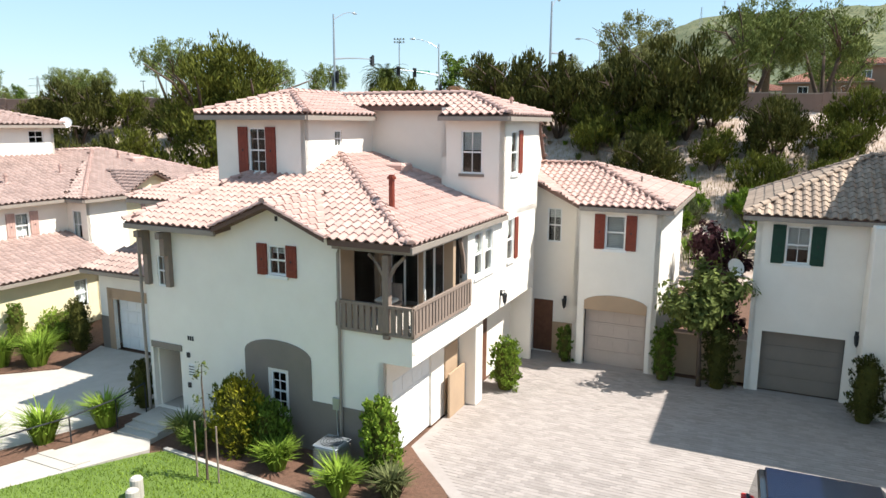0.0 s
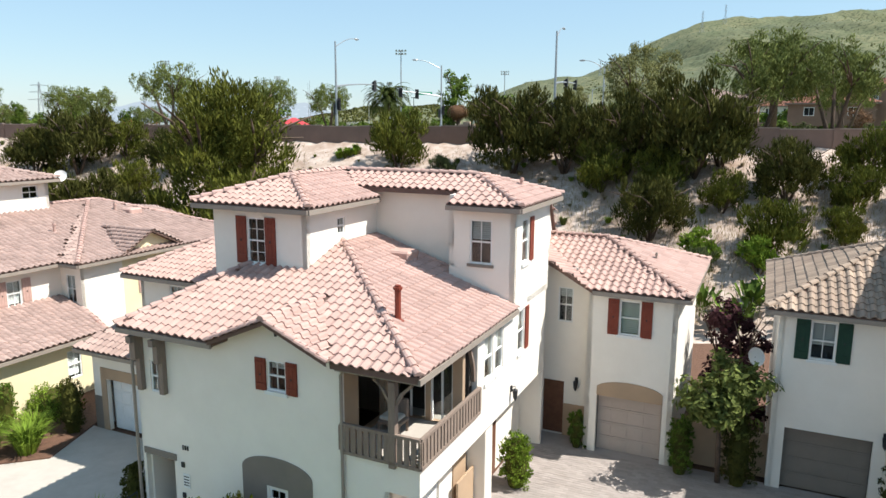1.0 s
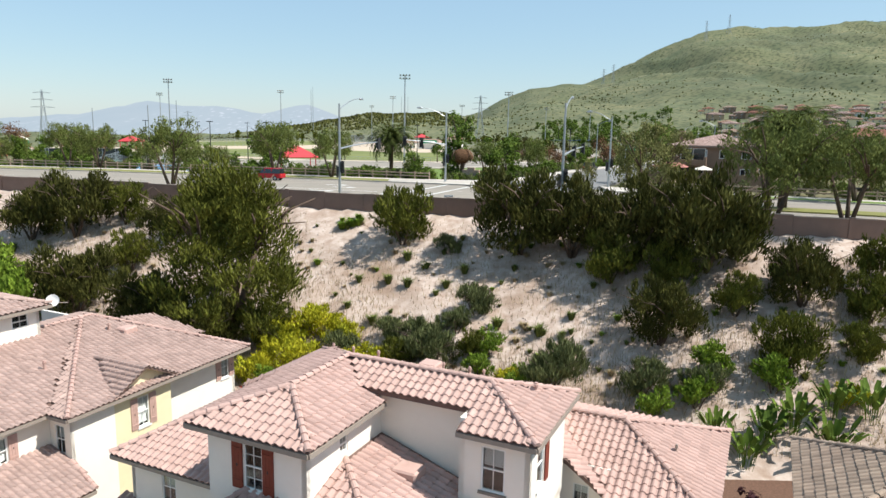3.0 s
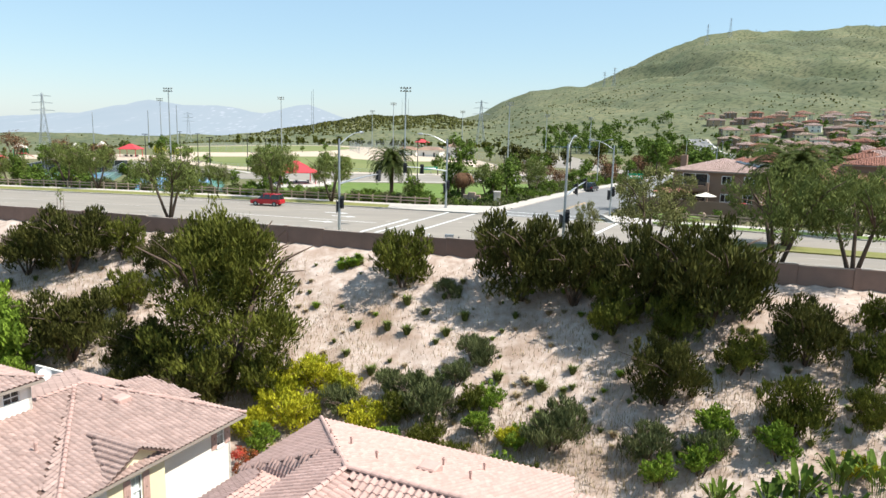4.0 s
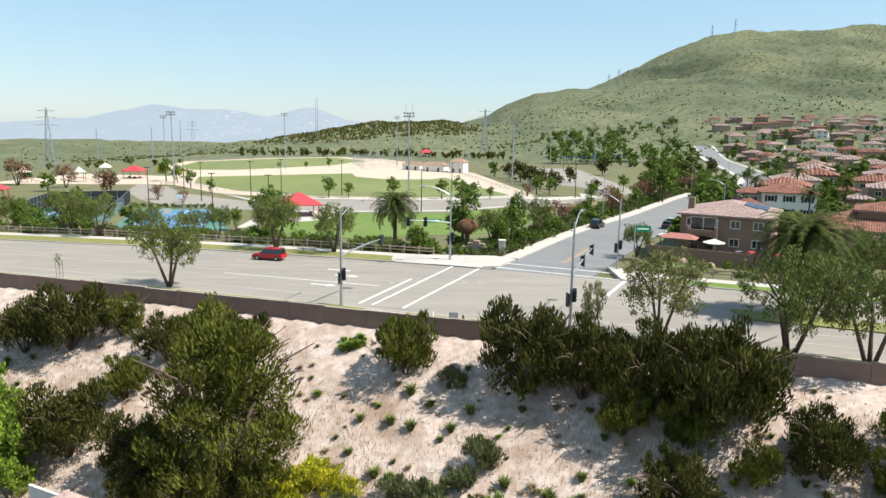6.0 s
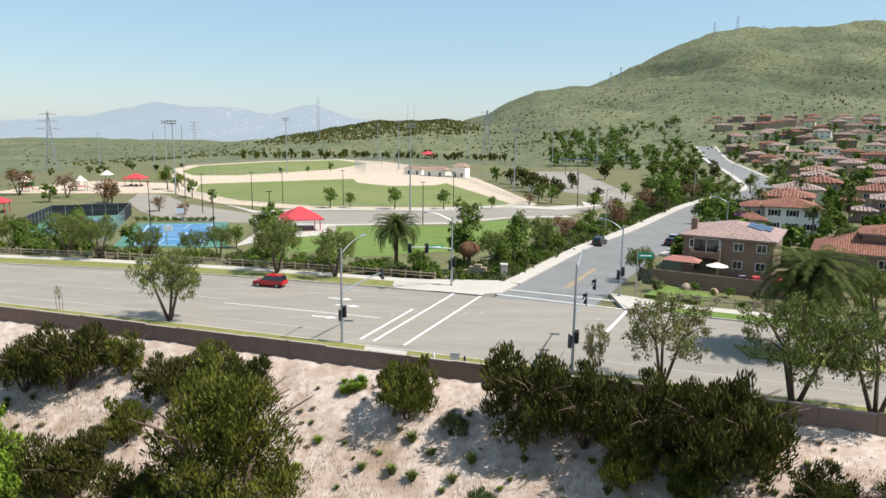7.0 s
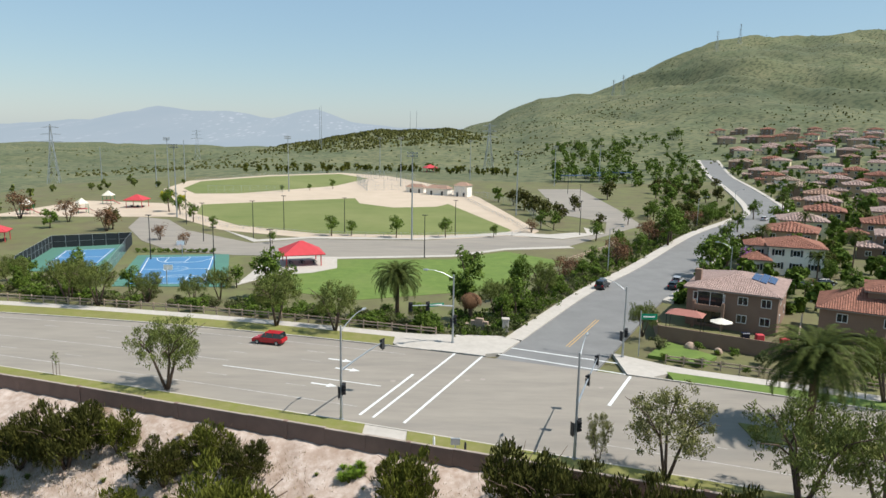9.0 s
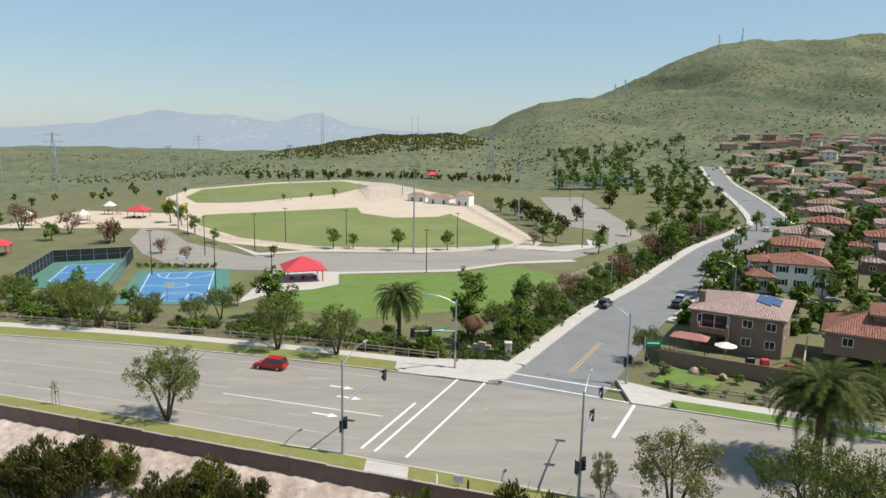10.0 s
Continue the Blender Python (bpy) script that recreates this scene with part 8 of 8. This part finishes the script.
# car ports
for x, y, a in ((82, 470, 20), (112, 505, 20)):
    e = empty("carport", Matrix.Translation((x, y, land(x, y))) @ Matrix.Rotation(radians(a), 4, "Z"), "car port roofed with dark blue solar panels", "car port")
    for i in range(9):
        Geo().box(-20 + i * 4.45, -5, 4.2, -15.65 + i * 4.45, 5, 4.4).ob("solar_panel", "solar", e)
    for i in range(4):
        Geo().tube([(-16 + i * 10.5, 0, -0.5), (-16 + i * 10.5, 0, 4.2)], 0.2, 6).ob("post", "metal", e)


def pylon(x, y, h, turn=0):
    z = land(x, y) - 2
    e = empty("pylon", Matrix.Translation((x, y, z)) @ Matrix.Rotation(radians(turn), 4, "Z"), "grey steel lattice electricity pylon", "pylon", "electricity pylons")
    g = Geo()
    lv = [(0, 4.0), (0.3, 2.6), (0.55, 1.5), (0.75, 0.9), (1.0, 0.3)]
    for (t0, r0), (t1, r1) in zip(lv, lv[1:]):
        c0 = [(r0 * a, r0 * b, t0 * h) for a, b in ((-1, -1), (1, -1), (1, 1), (-1, 1))]
        c1 = [(r1 * a, r1 * b, t1 * h) for a, b in ((-1, -1), (1, -1), (1, 1), (-1, 1))]
        for i in range(4):
            j = (i + 1) % 4
            g.tube([c0[i], c1[i]], 0.17, 4).tube([c0[i], c1[j]], 0.1, 3).tube([c0[j], c1[i]], 0.1, 3).tube([c1[i], c1[j]], 0.1, 3)
    g.ob("lattice", "metal", e)
    for t, w in ((0.72, 7.5), (0.84, 6.5), (0.95, 5.5)):
        Geo().tube([(-w, 0, t * h), (0, 0, t * h + 0.9), (w, 0, t * h)], 0.16, 4).tube([(-w, 0, t * h), (w, 0, t * h)], 0.13, 4).ob("crossarm", "metal", e)
    return e


for x, y, h, a in ((-277, 486, 42, 20), (28, 590, 40, 10), (-330, 900, 40, 20), (560, 1560, 45, 30), (640, 1640, 45, 30), (330, 1500, 45, 20), (355, 1520, 45, 20)):
    pylon(x, y, h, a)
for x, y, h in ((-390, 600, 24), (-215, 430, 22), (-160, 420, 24), (-170, 900, 55), (-178, 930, 50), (-75, 1180, 55), (-65, 1190, 55), (-160, 380, 20)):
    o = Geo().tube([(x, y, land(x, y) - 1), (x, y, land(x, y) + h)], [0.35, 0.2], 6).ob("utility_pole", "metal")
    tagged(o, "tall slim grey utility pole in the distance", "pole")
# hedge behind the courts
for i in range(11):
    plant("parkbush", -82.5 + 1.9 * i, 187.4 + 0.17 * i, 0.5)
# park trees
for k, x, y, s in (("round", -38, 221, 1.15), ("round", -32, 222, 0.85), ("round", -18, 220, 1.15), ("round", -3, 222, 1.1), ("round", 12, 224, 0.7), ("round", -109, 272, 1.5), ("round", -102, 265, 1.2), ("round", -90, 246, 1.2), ("round", -77, 228, 0.8), ("brown", -85, 207, 0.9), ("brown", -75, 200, 0.7), ("round", -52, 205, 0.7), ("round", 33, 242, 1.3), ("fardark", 29, 300, 1.2), ("round", 43, 221, 1.1), ("fardark", 75, 352, 1.3), ("fardark", 31, 283, 1.1), ("round", 29, 244, 1.1), ("brown", 25, 236, 0.8), ("fardark", 38, 262, 1.0), ("fardark", 34, 272, 1.0), ("fardark", 26, 318, 1.1), ("brown", -130, 240, 1.6), ("brown", -150, 246, 1.7), ("brown", -108, 222, 1.4), ("fardark", -108, 226, 0.9), ("far", -128, 226, 0.8), ("far", -140, 215, 0.9), ("yellow", -120, 312, 1.3), ("yellow", -130, 320, 1.5), ("round", -88, 362, 0.6), ("round", -76, 372, 0.6), ("round", -66, 384, 0.9), ("fardark", 50, 250, 0.7), ("far", 20, 330, 0.9), ("fardark", 50, 300, 0.9), ("round", -45, 150, 0.9), ("round", -92, 152, 0.9), ("round", -104, 152, 1.1), ("round", -112, 150, 1.2), ("round", -88, 150, 1.0), ("fardark", -122, 156, 1.2), ("round", -78, 145, 1.0), ("pepper", -90, 138, 0.9), ("round", -116, 138, 1.1)):
    plant(k, x, y, s)
fr_ = random.Random(14)
# far tree belts: woods too far to tell apart
def woods(name, spots, seed, mat, label):
    rng = random.Random(seed)
    v, f = [], []
    for x, y, s in spots:
        z = land(x, y)
        bl = []
        for i in range(7):
            a = rng.uniform(0, 6.28)
            r = s * rng.uniform(1.2, 1.9)
            bl.append((x + math.cos(a) * s * rng.uniform(0.3, 2.0), y + math.sin(a) * s * rng.uniform(0.3, 2.0), z + s * rng.uniform(1.6, 6.0), r, r * 0.9))
        a, b = leaf_cloud(rng, bl, 170, 0.9, 1.2, sprays=4)
        k = len(v)
        v += a
        f += [tuple(k + i for i in q) for q in b]
        k = len(v)
        for i in range(5):
            t = i * 1.2566
            v += [(x + 0.3 * math.cos(t), y + 0.3 * math.sin(t), z - 0.5), (x + 0.2 * math.cos(t), y + 0.2 * math.sin(t), z + 3 * s)]
        f += [(k + 2 * i, k + (2 * i + 2) % 10, k + (2 * i + 3) % 10, k + 2 * i + 1) for i in range(5)]
    return tagged(mesh_ob(name, v, f, mat), label, "trees", kind="stuff")


belt = []
for i in range(190):
    x, y = fr_.uniform(60, 200), fr_.uniform(430, 780)
    x += (y - 440) * 0.12
    if side_x(y) - 6 > x:
        belt.append((x, y, fr_.uniform(0.8, 1.5)))
woods("woods", belt, 41, "leaf_green", "belt of dark green trees beyond the park")
belt = [(-150 + 190 * t + fr_.gauss(0, 8), 510 + 40 * math.sin(t * 3) + fr_.gauss(0, 10), fr_.uniform(0.4, 1.0)) for t in [fr_.uniform(0, 1) for i in range(80)]]
woods("woods", belt, 42, "leaf_pine", "line of low trees behind the sports field")
belt = [(fr_.uniform(-340, -150), fr_.uniform(230, 430), fr_.uniform(0.3, 0.75)) for i in range(45)]
woods("woods", belt, 43, "leaf_olive", "scattered small trees beside the park")
for i in range(46):
    y = fr_.uniform(250, 420)
    x = side_x(y) - fr_.uniform(6, 40)
    plant(fr_.choice(("far", "fardark", "round")), x, y, fr_.uniform(0.6, 1.2))


def scrub():
    """Dark bushes dotted over the hills."""
    rng = random.Random(17)
    g = Geo()
    n = 0
    while n < 7500:
        y = rng.uniform(560, 2000)
        x = rng.uniform(-0.62, 0.66) * y
        if n < 3000:
            x, y = rng.uniform(-260, 60), rng.uniform(860, 1130)
        knoll = math.exp(-(((x + 60) / (170 if x < -60 else 85)) ** 4 + ((y - 1010) / 120) ** 4))
        w = (0.1 if x > 0 else 0.035) + 0.1 * knoll + 0.55 * max(0, noise.noise(Vector((x * 0.006, y * 0.004, 9))))
        if rng.random() > (knoll if n < 3000 else w):
            continue
        n += 1
        z = land(x, y)
        r = rng.uniform(1.2, 2.6) if n < 3000 else rng.uniform(0.6, 1.7)
        k = len(g.v)
        for j in range(6):
            t = j * math.pi / 3
            q = r * rng.uniform(0.7, 1.25)
            g.v.append((x + q * math.cos(t), y + q * math.sin(t), z - 0.3))
        for j in range(3):
            t = j * 2.1 + rng.uniform(0, 1)
            g.v.append((x + r * 0.5 * math.cos(t), y + r * 0.5 * math.sin(t), z + r * rng.uniform(0.7, 1.1)))
        g.f += [(k + 6, k + 7, k + 8)]
        for j in range(3):
            a, b, c = k + 2 * j, k + 2 * j + 1, k + (2 * j + 2) % 6
            tp, tn = k + 6 + j, k + 6 + (j + 1) % 3
            g.f += [(a, b, tp), (b, c, tn), (b, tn, tp)]
    return tagged(g.ob("scrub", "leaf_dark"), "dark scrub bushes dotted over the hillsides", "scrub", kind="stuff")


scrub()


# ---- houses beyond the avenue ----
def simple_window(parent, m, x, z, w, h, shut=None):
    f = 0.09
    e = Geo().box(-w / 2, -0.05, 0, -w / 2 + f, -0.002, h).box(w / 2 - f, -0.05, 0, w / 2, -0.002, h).box(-w / 2, -0.05, h - f, w / 2, -0.002, h).box(-w / 2, -0.05, 0, w / 2, -0.002, f).box(-0.03, -0.045, f, 0.03, -0.002, h - f).ob("window", "white_paint", parent)
    e.matrix_basis = m @ Matrix.Translation((x, 0, z))
    Geo().box(-w / 2 + f, -0.03, f, w / 2 - f, -0.004, h - f).ob("pane", "car_glass", e)
    if shut:
        for s in (-1, 1):
            Geo().box(s * (w / 2 + 0.25) - 0.22, -0.05, -0.05, s * (w / 2 + 0.25) + 0.22, -0.003, h + 0.05).ob("shutter", shut, e)


def hip(parent, x0, y0, x1, y1, z, rise, mat, big, over=0.5):
    x0, y0, x1, y1 = x0 - over, y0 - over, x1 + over, y1 + over
    w, d = x1 - x0, y1 - y0
    k = min(w, d) / 2
    if w >= d:
        a, b = (x0 + k, y0 + k, z + rise), (x1 - k, y0 + k, z + rise)
        pl = ([(x0, y0, z), (x1, y0, z), b, a], [(x1, y0, z), (x1, y1, z), b], [(x1, y1, z), (x0, y1, z), a, b], [(x0, y1, z), (x0, y0, z), a])
    else:
        a, b = (x0 + k, y0 + k, z + rise), (x0 + k, y1 - k, z + rise)
        pl = ([(x0, y0, z), (x1, y0, z), a], [(x1, y0, z), (x1, y1, z), b, a], [(x1, y1, z), (x0, y1, z), b], [(x0, y1, z), (x0, y0, z), a, b])
    for p in pl:
        roof_plane(parent, [q for i, q in enumerate(p) if i == 0 or (Vector(q) - Vector(p[i - 1])).length > 0.05], mat, big=big, eave=big < 1.5, under=mat)


def suburban(x, y, turn, w, d, mat, roof, label, big=1.3, storeys=2, z=None, extras=(), wins=4, shut=None, rise=1.9, sides=2):
    z = land(x, y) if z is None else z
    m = Matrix.Translation((x, y, z)) @ Matrix.Rotation(radians(turn), 4, "Z")
    h = empty("house", m, label, "house")
    hh = 2.9 * storeys
    Geo().box(0, 0, -0.6, w, d, hh).ob("wall", mat, h)
    hip(h, 0, 0, w, d, hh, rise, roof, big)
    for fl in range(storeys):
        for i in range(wins):
            simple_window(h, wall_frame((0, 0), (w, 0))[0], w * (i + 0.5) / wins, 0.9 + 2.9 * fl, min(1.5, w / wins * 0.6), 1.35, shut)
        for i in range(sides):
            simple_window(h, wall_frame((w, 0), (w, d))[0], d * (i + 0.5) / 2, 0.9 + 2.9 * fl, 1.2, 1.3, shut)
            simple_window(h, wall_frame((0, d), (0, 0))[0], d * (i + 0.5) / 2, 0.9 + 2.9 * fl, 1.2, 1.3, shut)
    for bx, by, bw, bd, bh in extras:
        Geo().box(bx, by, -0.6, bx + bw, by + bd, bh).ob("wing", mat, h)
        hip(h, bx, by, bx + bw, by + bd, bh, 1.2, roof, big)
        simple_window(h, wall_frame((bx, by), (bx + bw, by))[0], bw / 2, max(0.8, bh - 2.2), 1.4, 1.3, shut)
    return h


h1 = suburban(37.6, 122.3, -30, 13.5, 15, "stucco_brown", "tile_dull", "brown two-storey house with solar panels on its roof", 1.15, z=ROAD_Z + 0.1, wins=4, extras=())
bevel(Geo().box(1.2, -1.6, 2.5, 6.0, -0.01, 2.75).ob("balcony_floor", "stucco_brown", h1), 0.03)
bevel(Geo().box(1.2, -1.7, 2.76, 6.0, -1.5, 3.5).ob("balcony_wall", "stucco_brown", h1), 0.03)
for x in (1.2, 5.6):
    bevel(Geo().box(x, -1.75, -0.4, x + 0.45, -1.3, 4.0).ob("balcony_pier", "stucco_brown", h1), 0.03)
# flat dark panel stands in for the shaded recess and doors behind the balcony
Geo().box(1.7, -0.062, 3.0, 5.5, -0.052, 5.3).ob("balcony_door", "car_glass", h1, "dark panel for the shaded balcony recess and its doors")
Geo().box(1.6, -0.075, 2.95, 1.7, -0.05, 5.4).box(5.5, -0.075, 2.95, 5.6, -0.05, 5.4).box(3.55, -0.075, 2.95, 3.65, -0.05, 5.3).box(1.7, -0.075, 5.3, 5.5, -0.05, 5.4).ob("balcony_door_frame", "white_paint", h1)
Geo().box(1.9, -0.062, 0.1, 5.3, -0.052, 2.2).ob("patio_door", "car_glass", h1, "dark glazed patio doors under the balcony")
bevel(Geo().box(0.4, 3.2, 4, 1.4, 4.2, 8.2).ob("chimney", "stucco_brown", h1), 0.05)
for i in range(4):
    for j in range(3):
        if (i, j) in ((0, 0), (3, 2)):
            continue
        x = 12.3 - j * 1.15
        zz = 5.8 + (14.0 - x) * 0.262 + 0.28
        g = Geo()
        g.v = [(x, 4.5 + i * 1.75, zz), (x, 6.2 + i * 1.75, zz), (x - 1.08, 6.2 + i * 1.75, zz + 0.283), (x - 1.08, 4.5 + i * 1.75, zz + 0.283)]
        g.v += [Vector(p) - Vector((0, 0, 0.06)) for p in g.v[:4]]
        g.f = [(0, 1, 2, 3), (7, 6, 5, 4), (0, 4, 5, 1), (1, 5, 6, 2), (2, 6, 7, 3), (3, 7, 4, 0)]
        g.ob("solar_panel", "solar", h1)
suburban(54.5, 113.5, -30, 12, 11, "stucco_brown", "tile_red", "brown house with bright red tile roof", 1.15, storeys=1, z=ROAD_Z + 2.2, wins=2, extras=((6.0, 3.0, 11, 8, 5.6),), rise=2.6)
suburban(69.5, 164, -20, 11, 11, "stucco", "tile_red", "cream two-storey house with red tile roof", 1.2, z=ROAD_Z + 0.3, wins=3, extras=((-5, -3.0, 5.0, 6, 3.0), (-4.5, 4, 5, 6, 5.2)), shut="dark_metal")
# yard wall, canopy, parasol
yw = empty("yard_wall", None, "brown block yard wall along the pavement", "wall")
wall_seg(yw, (30.2, 112.4), (46.6, 103.4), ROAD_Z - 0.3, ROAD_Z + 2.0, (), "stucco_brown")
wall_seg(yw, (32.5, 124), (30.2, 112.4), ROAD_Z - 0.3, ROAD_Z + 2.0, (), "stucco_brown")
wall_seg(yw, (46.6, 103.4), (56, 121), ROAD_Z - 0.3, ROAD_Z + 2.0, (), "fence_wood")
e = empty("garden_canopy", Matrix.Translation((36.0, 117.6, ROAD_Z)) @ Matrix.Rotation(radians(-30), 4, "Z"), "dusky pink garden canopy over a patio", "canopy")
g = Geo()
g.v = [(-2.8, -1.6, 2.5), (2.8, -1.6, 2.5), (2.8, 1.6, 2.5), (-2.8, 1.6, 2.5), (-1.5, 0, 3.2), (1.5, 0, 3.2)]
g.f = [(0, 1, 5, 4), (1, 2, 5), (2, 3, 4, 5), (3, 0, 4), (3, 2, 1, 0)]
g.ob("canopy_cloth", "canvas_pink", e)
for a in (-2.6, 2.6):
    for b in (-1.4, 1.4):
        Geo().tube([(a, b, -0.3), (a, b, 2.5)], 0.05, 6).ob("post", "dark_metal", e)
e = empty("parasol", Matrix.Translation((40.2, 114.0, ROAD_Z)), "cream garden parasol, open", "parasol")
g = Geo()
g.v = [(1.7 * math.cos(i * math.pi / 4), 1.7 * math.sin(i * math.pi / 4), 2.3) for i in range(8)] + [(0, 0, 2.9), (0, 0, 2.4)]
g.f = [(i, (i + 1) % 8, 8) for i in range(8)] + [((i + 1) % 8, i, 9) for i in range(8)]
g.ob("canopy", "canvas", e)
Geo().tube([(0, 0, -0.3), (0, 0, 2.85)], 0.035, 6).ob("pole", "metal", e)
for x, y, mt in ((42.5, 110.6, "car_blue"), (44.3, 109.9, "canopy_red"), (47.0, 108.0, "canopy_red")):
    o = bevel(Geo().box(x - 0.6, y - 0.4, ROAD_Z - 0.3, x + 0.6, y + 0.4, ROAD_Z + 1.7).ob("storage_box", mt), 0.1)
    tagged(o, "coloured garden storage box behind the yard wall", "storage box")
for x, y, s, k in ((29, 107.5, 0.8, "parkolive"), (34.5, 107.2, 0.5, "parkbush"), (38.5, 104.6, 0.5, "parkbush"), (36.5, 105.2, 0.35, "bright"), (41.5, 102.0, 0.75, "parkolive"), (45.5, 100.5, 0.75, "parkbush"), (50, 98.6, 0.9, "parkolive"), (53, 97, 0.8, "parkbush"), (49.5, 104, 0.9, "parkbush"), (56, 105, 0.6, "parkolive"), (60, 96, 1.1, "parkbush"), (58, 100, 0.8, "brown")):
    plant(k, x, y, s, z=ROAD_Z)
o = Geo().prism([(26.5, 104.0), (33, 100.5), (36, 104.0), (31, 110.5)], ROAD_Z - 0.4, ROAD_Z + 0.14).ob("corner_lawn", "lawn")
tagged(o, "small bright green corner lawn", "lawn", kind="structure")
for x, y, r in ((33.6, 107.6, 0.9), (37.0, 106.2, 0.6)):
    g = Geo().tube([(x, y, ROAD_Z - 0.1), (x, y, ROAD_Z + r * 0.5), (x + 0.1, y, ROAD_Z + r)], [r * 1.1, r, r * 0.55], 8)
    tagged(bevel(g.ob("boulder", "stone"), 0.12), "brown landscape boulder on mulch", "boulder")
# the estate behind, row on row
er = random.Random(31)
WALLS = ("stucco_tan", "stucco_cream", "stucco_tan", "stucco", "stucco_brown")
ROOFS = ("tile_brown", "tile_dull", "tile_weathered", "tile_dull", "tile_red")
n_house = 0
for row in range(13):
    yb = 196 + row * (20 + row * 2.2)
    for col in range(9):
        x = side_x(yb) + SIDE_W + 12 + col * 21 + er.uniform(-2, 2)
        y = yb - col * 9.5 + er.uniform(-2, 2)
        if y < 175 or x > 0.68 * y + 25 or n_house > 74:
            continue
        n_house += 1
        w, d = er.uniform(11, 14), er.uniform(10, 13)
        suburban(x, y, er.uniform(-32, -18), w, d, er.choice(WALLS), er.choice(ROOFS), "two-storey stucco estate house with tiled roof", 3.0 if y < 240 else 4.5, wins=3, sides=1 if y < 260 else 0, extras=((-4, -2.5, 5, 6, 3.0),) if er.random() < 0.7 else ())
belt = []
for i in range(430):
    y = er.uniform(165, 640)
    x = side_x(y) + SIDE_W + er.uniform(3, 230)
    if x < 0.7 * y + 20:
        if y < 250:
            plant(er.choice(("round", "far", "fardark", "parkbush")), x, y, er.uniform(0.5, 1.0))
        else:
            belt.append((x, y, er.uniform(0.55, 1.2)))
woods("woods", belt, 44, "leaf_green", "garden trees between the estate houses")
for row in range(3):
    for col in range(14):
        y = 560 + row * 55 + er.uniform(-10, 10)
        x = 215 + col * 26 + row * 18 + er.uniform(-6, 6)
        suburban(x, y, er.uniform(-30, -10), 14, 12, er.choice(WALLS), er.choice(ROOFS), "distant two-storey estate house with tiled roof", 6.0, wins=2, sides=0)
# taller garden trees that stand clear of the houses and the street
homes = [tuple(o.matrix_basis.translation[:2]) for o in bpy.data.objects if o.parent is None and o.name.split(".")[0] == "house"]
gr = random.Random(41)
stood = 0
for _ in range(900):
    y = gr.uniform(125, 330)
    x = side_x(y) + gr.uniform(19, 26 + (y - 100) * 0.55)
    if stood < 42 and all(math.hypot(x - hx, y - hy) > 9.6 for hx, hy in homes):
        homes.append((x + 3.0, y))
        plant(gr.choice(("round", "round", "far", "fardark")) if y > 190 else "round", x, y, gr.uniform(0.8, 1.25))
        stood += 1
# low garden planting between the houses
beds = []
for _ in range(900):
    y = gr.uniform(128, 420)
    x = side_x(y) + gr.uniform(17, 30 + (y - 100) * 0.6)
    if len(beds) < 330 and all(math.hypot(x - hx - 5, y - hy - 4) > 9 for hx, hy in homes[:60]):
        beds.append((x, y, gr.uniform(0.3, 0.7)))
woods("garden_shrubs", beds, 45, "leaf_green", "mixed green shrubs filling the gardens of the houses")


def hedge_bank(name, spots, seed, mat, label, n=150, lw=0.2, ll=0.34):
    """Low shrubs too many to count."""
    rng = random.Random(seed)
    v, f = [], []
    for x, y, r in spots:
        z = land(x, y)
        bl = [(x + rng.gauss(0, r * 0.45), y + rng.gauss(0, r * 0.45), z + r * rng.uniform(0.3, 0.9), r * 0.5, r * 0.42) for _ in range(5)]
        a, b = leaf_cloud(rng, bl, n, lw, ll, upright=0.3, sprays=4)
        k = len(v)
        v += a
        f += [tuple(k + i for i in q) for q in b]
    return tagged(mesh_ob(name, v, f, mat), label, "shrubs", kind="stuff")


bank = [(side_x(t) - gr.uniform(3.4, 13), t, gr.uniform(0.7, 1.5)) for t in [112 + 120 * gr.random() ** 1.3 for _ in range(330)]]
hedge_bank("shrub_bank", bank[:150], 46, "leaf_sage", "grey-green shrubs massed along the side street")
hedge_bank("shrub_bank", bank[150:], 47, "leaf_green", "green shrubs massed along the side street")
# patterns that nothing used
for made in PATTERN.values():
    for e in made:
        if e.name not in used:
            for o in [*e.children_recursive, e]:
                bpy.data.objects.remove(o)
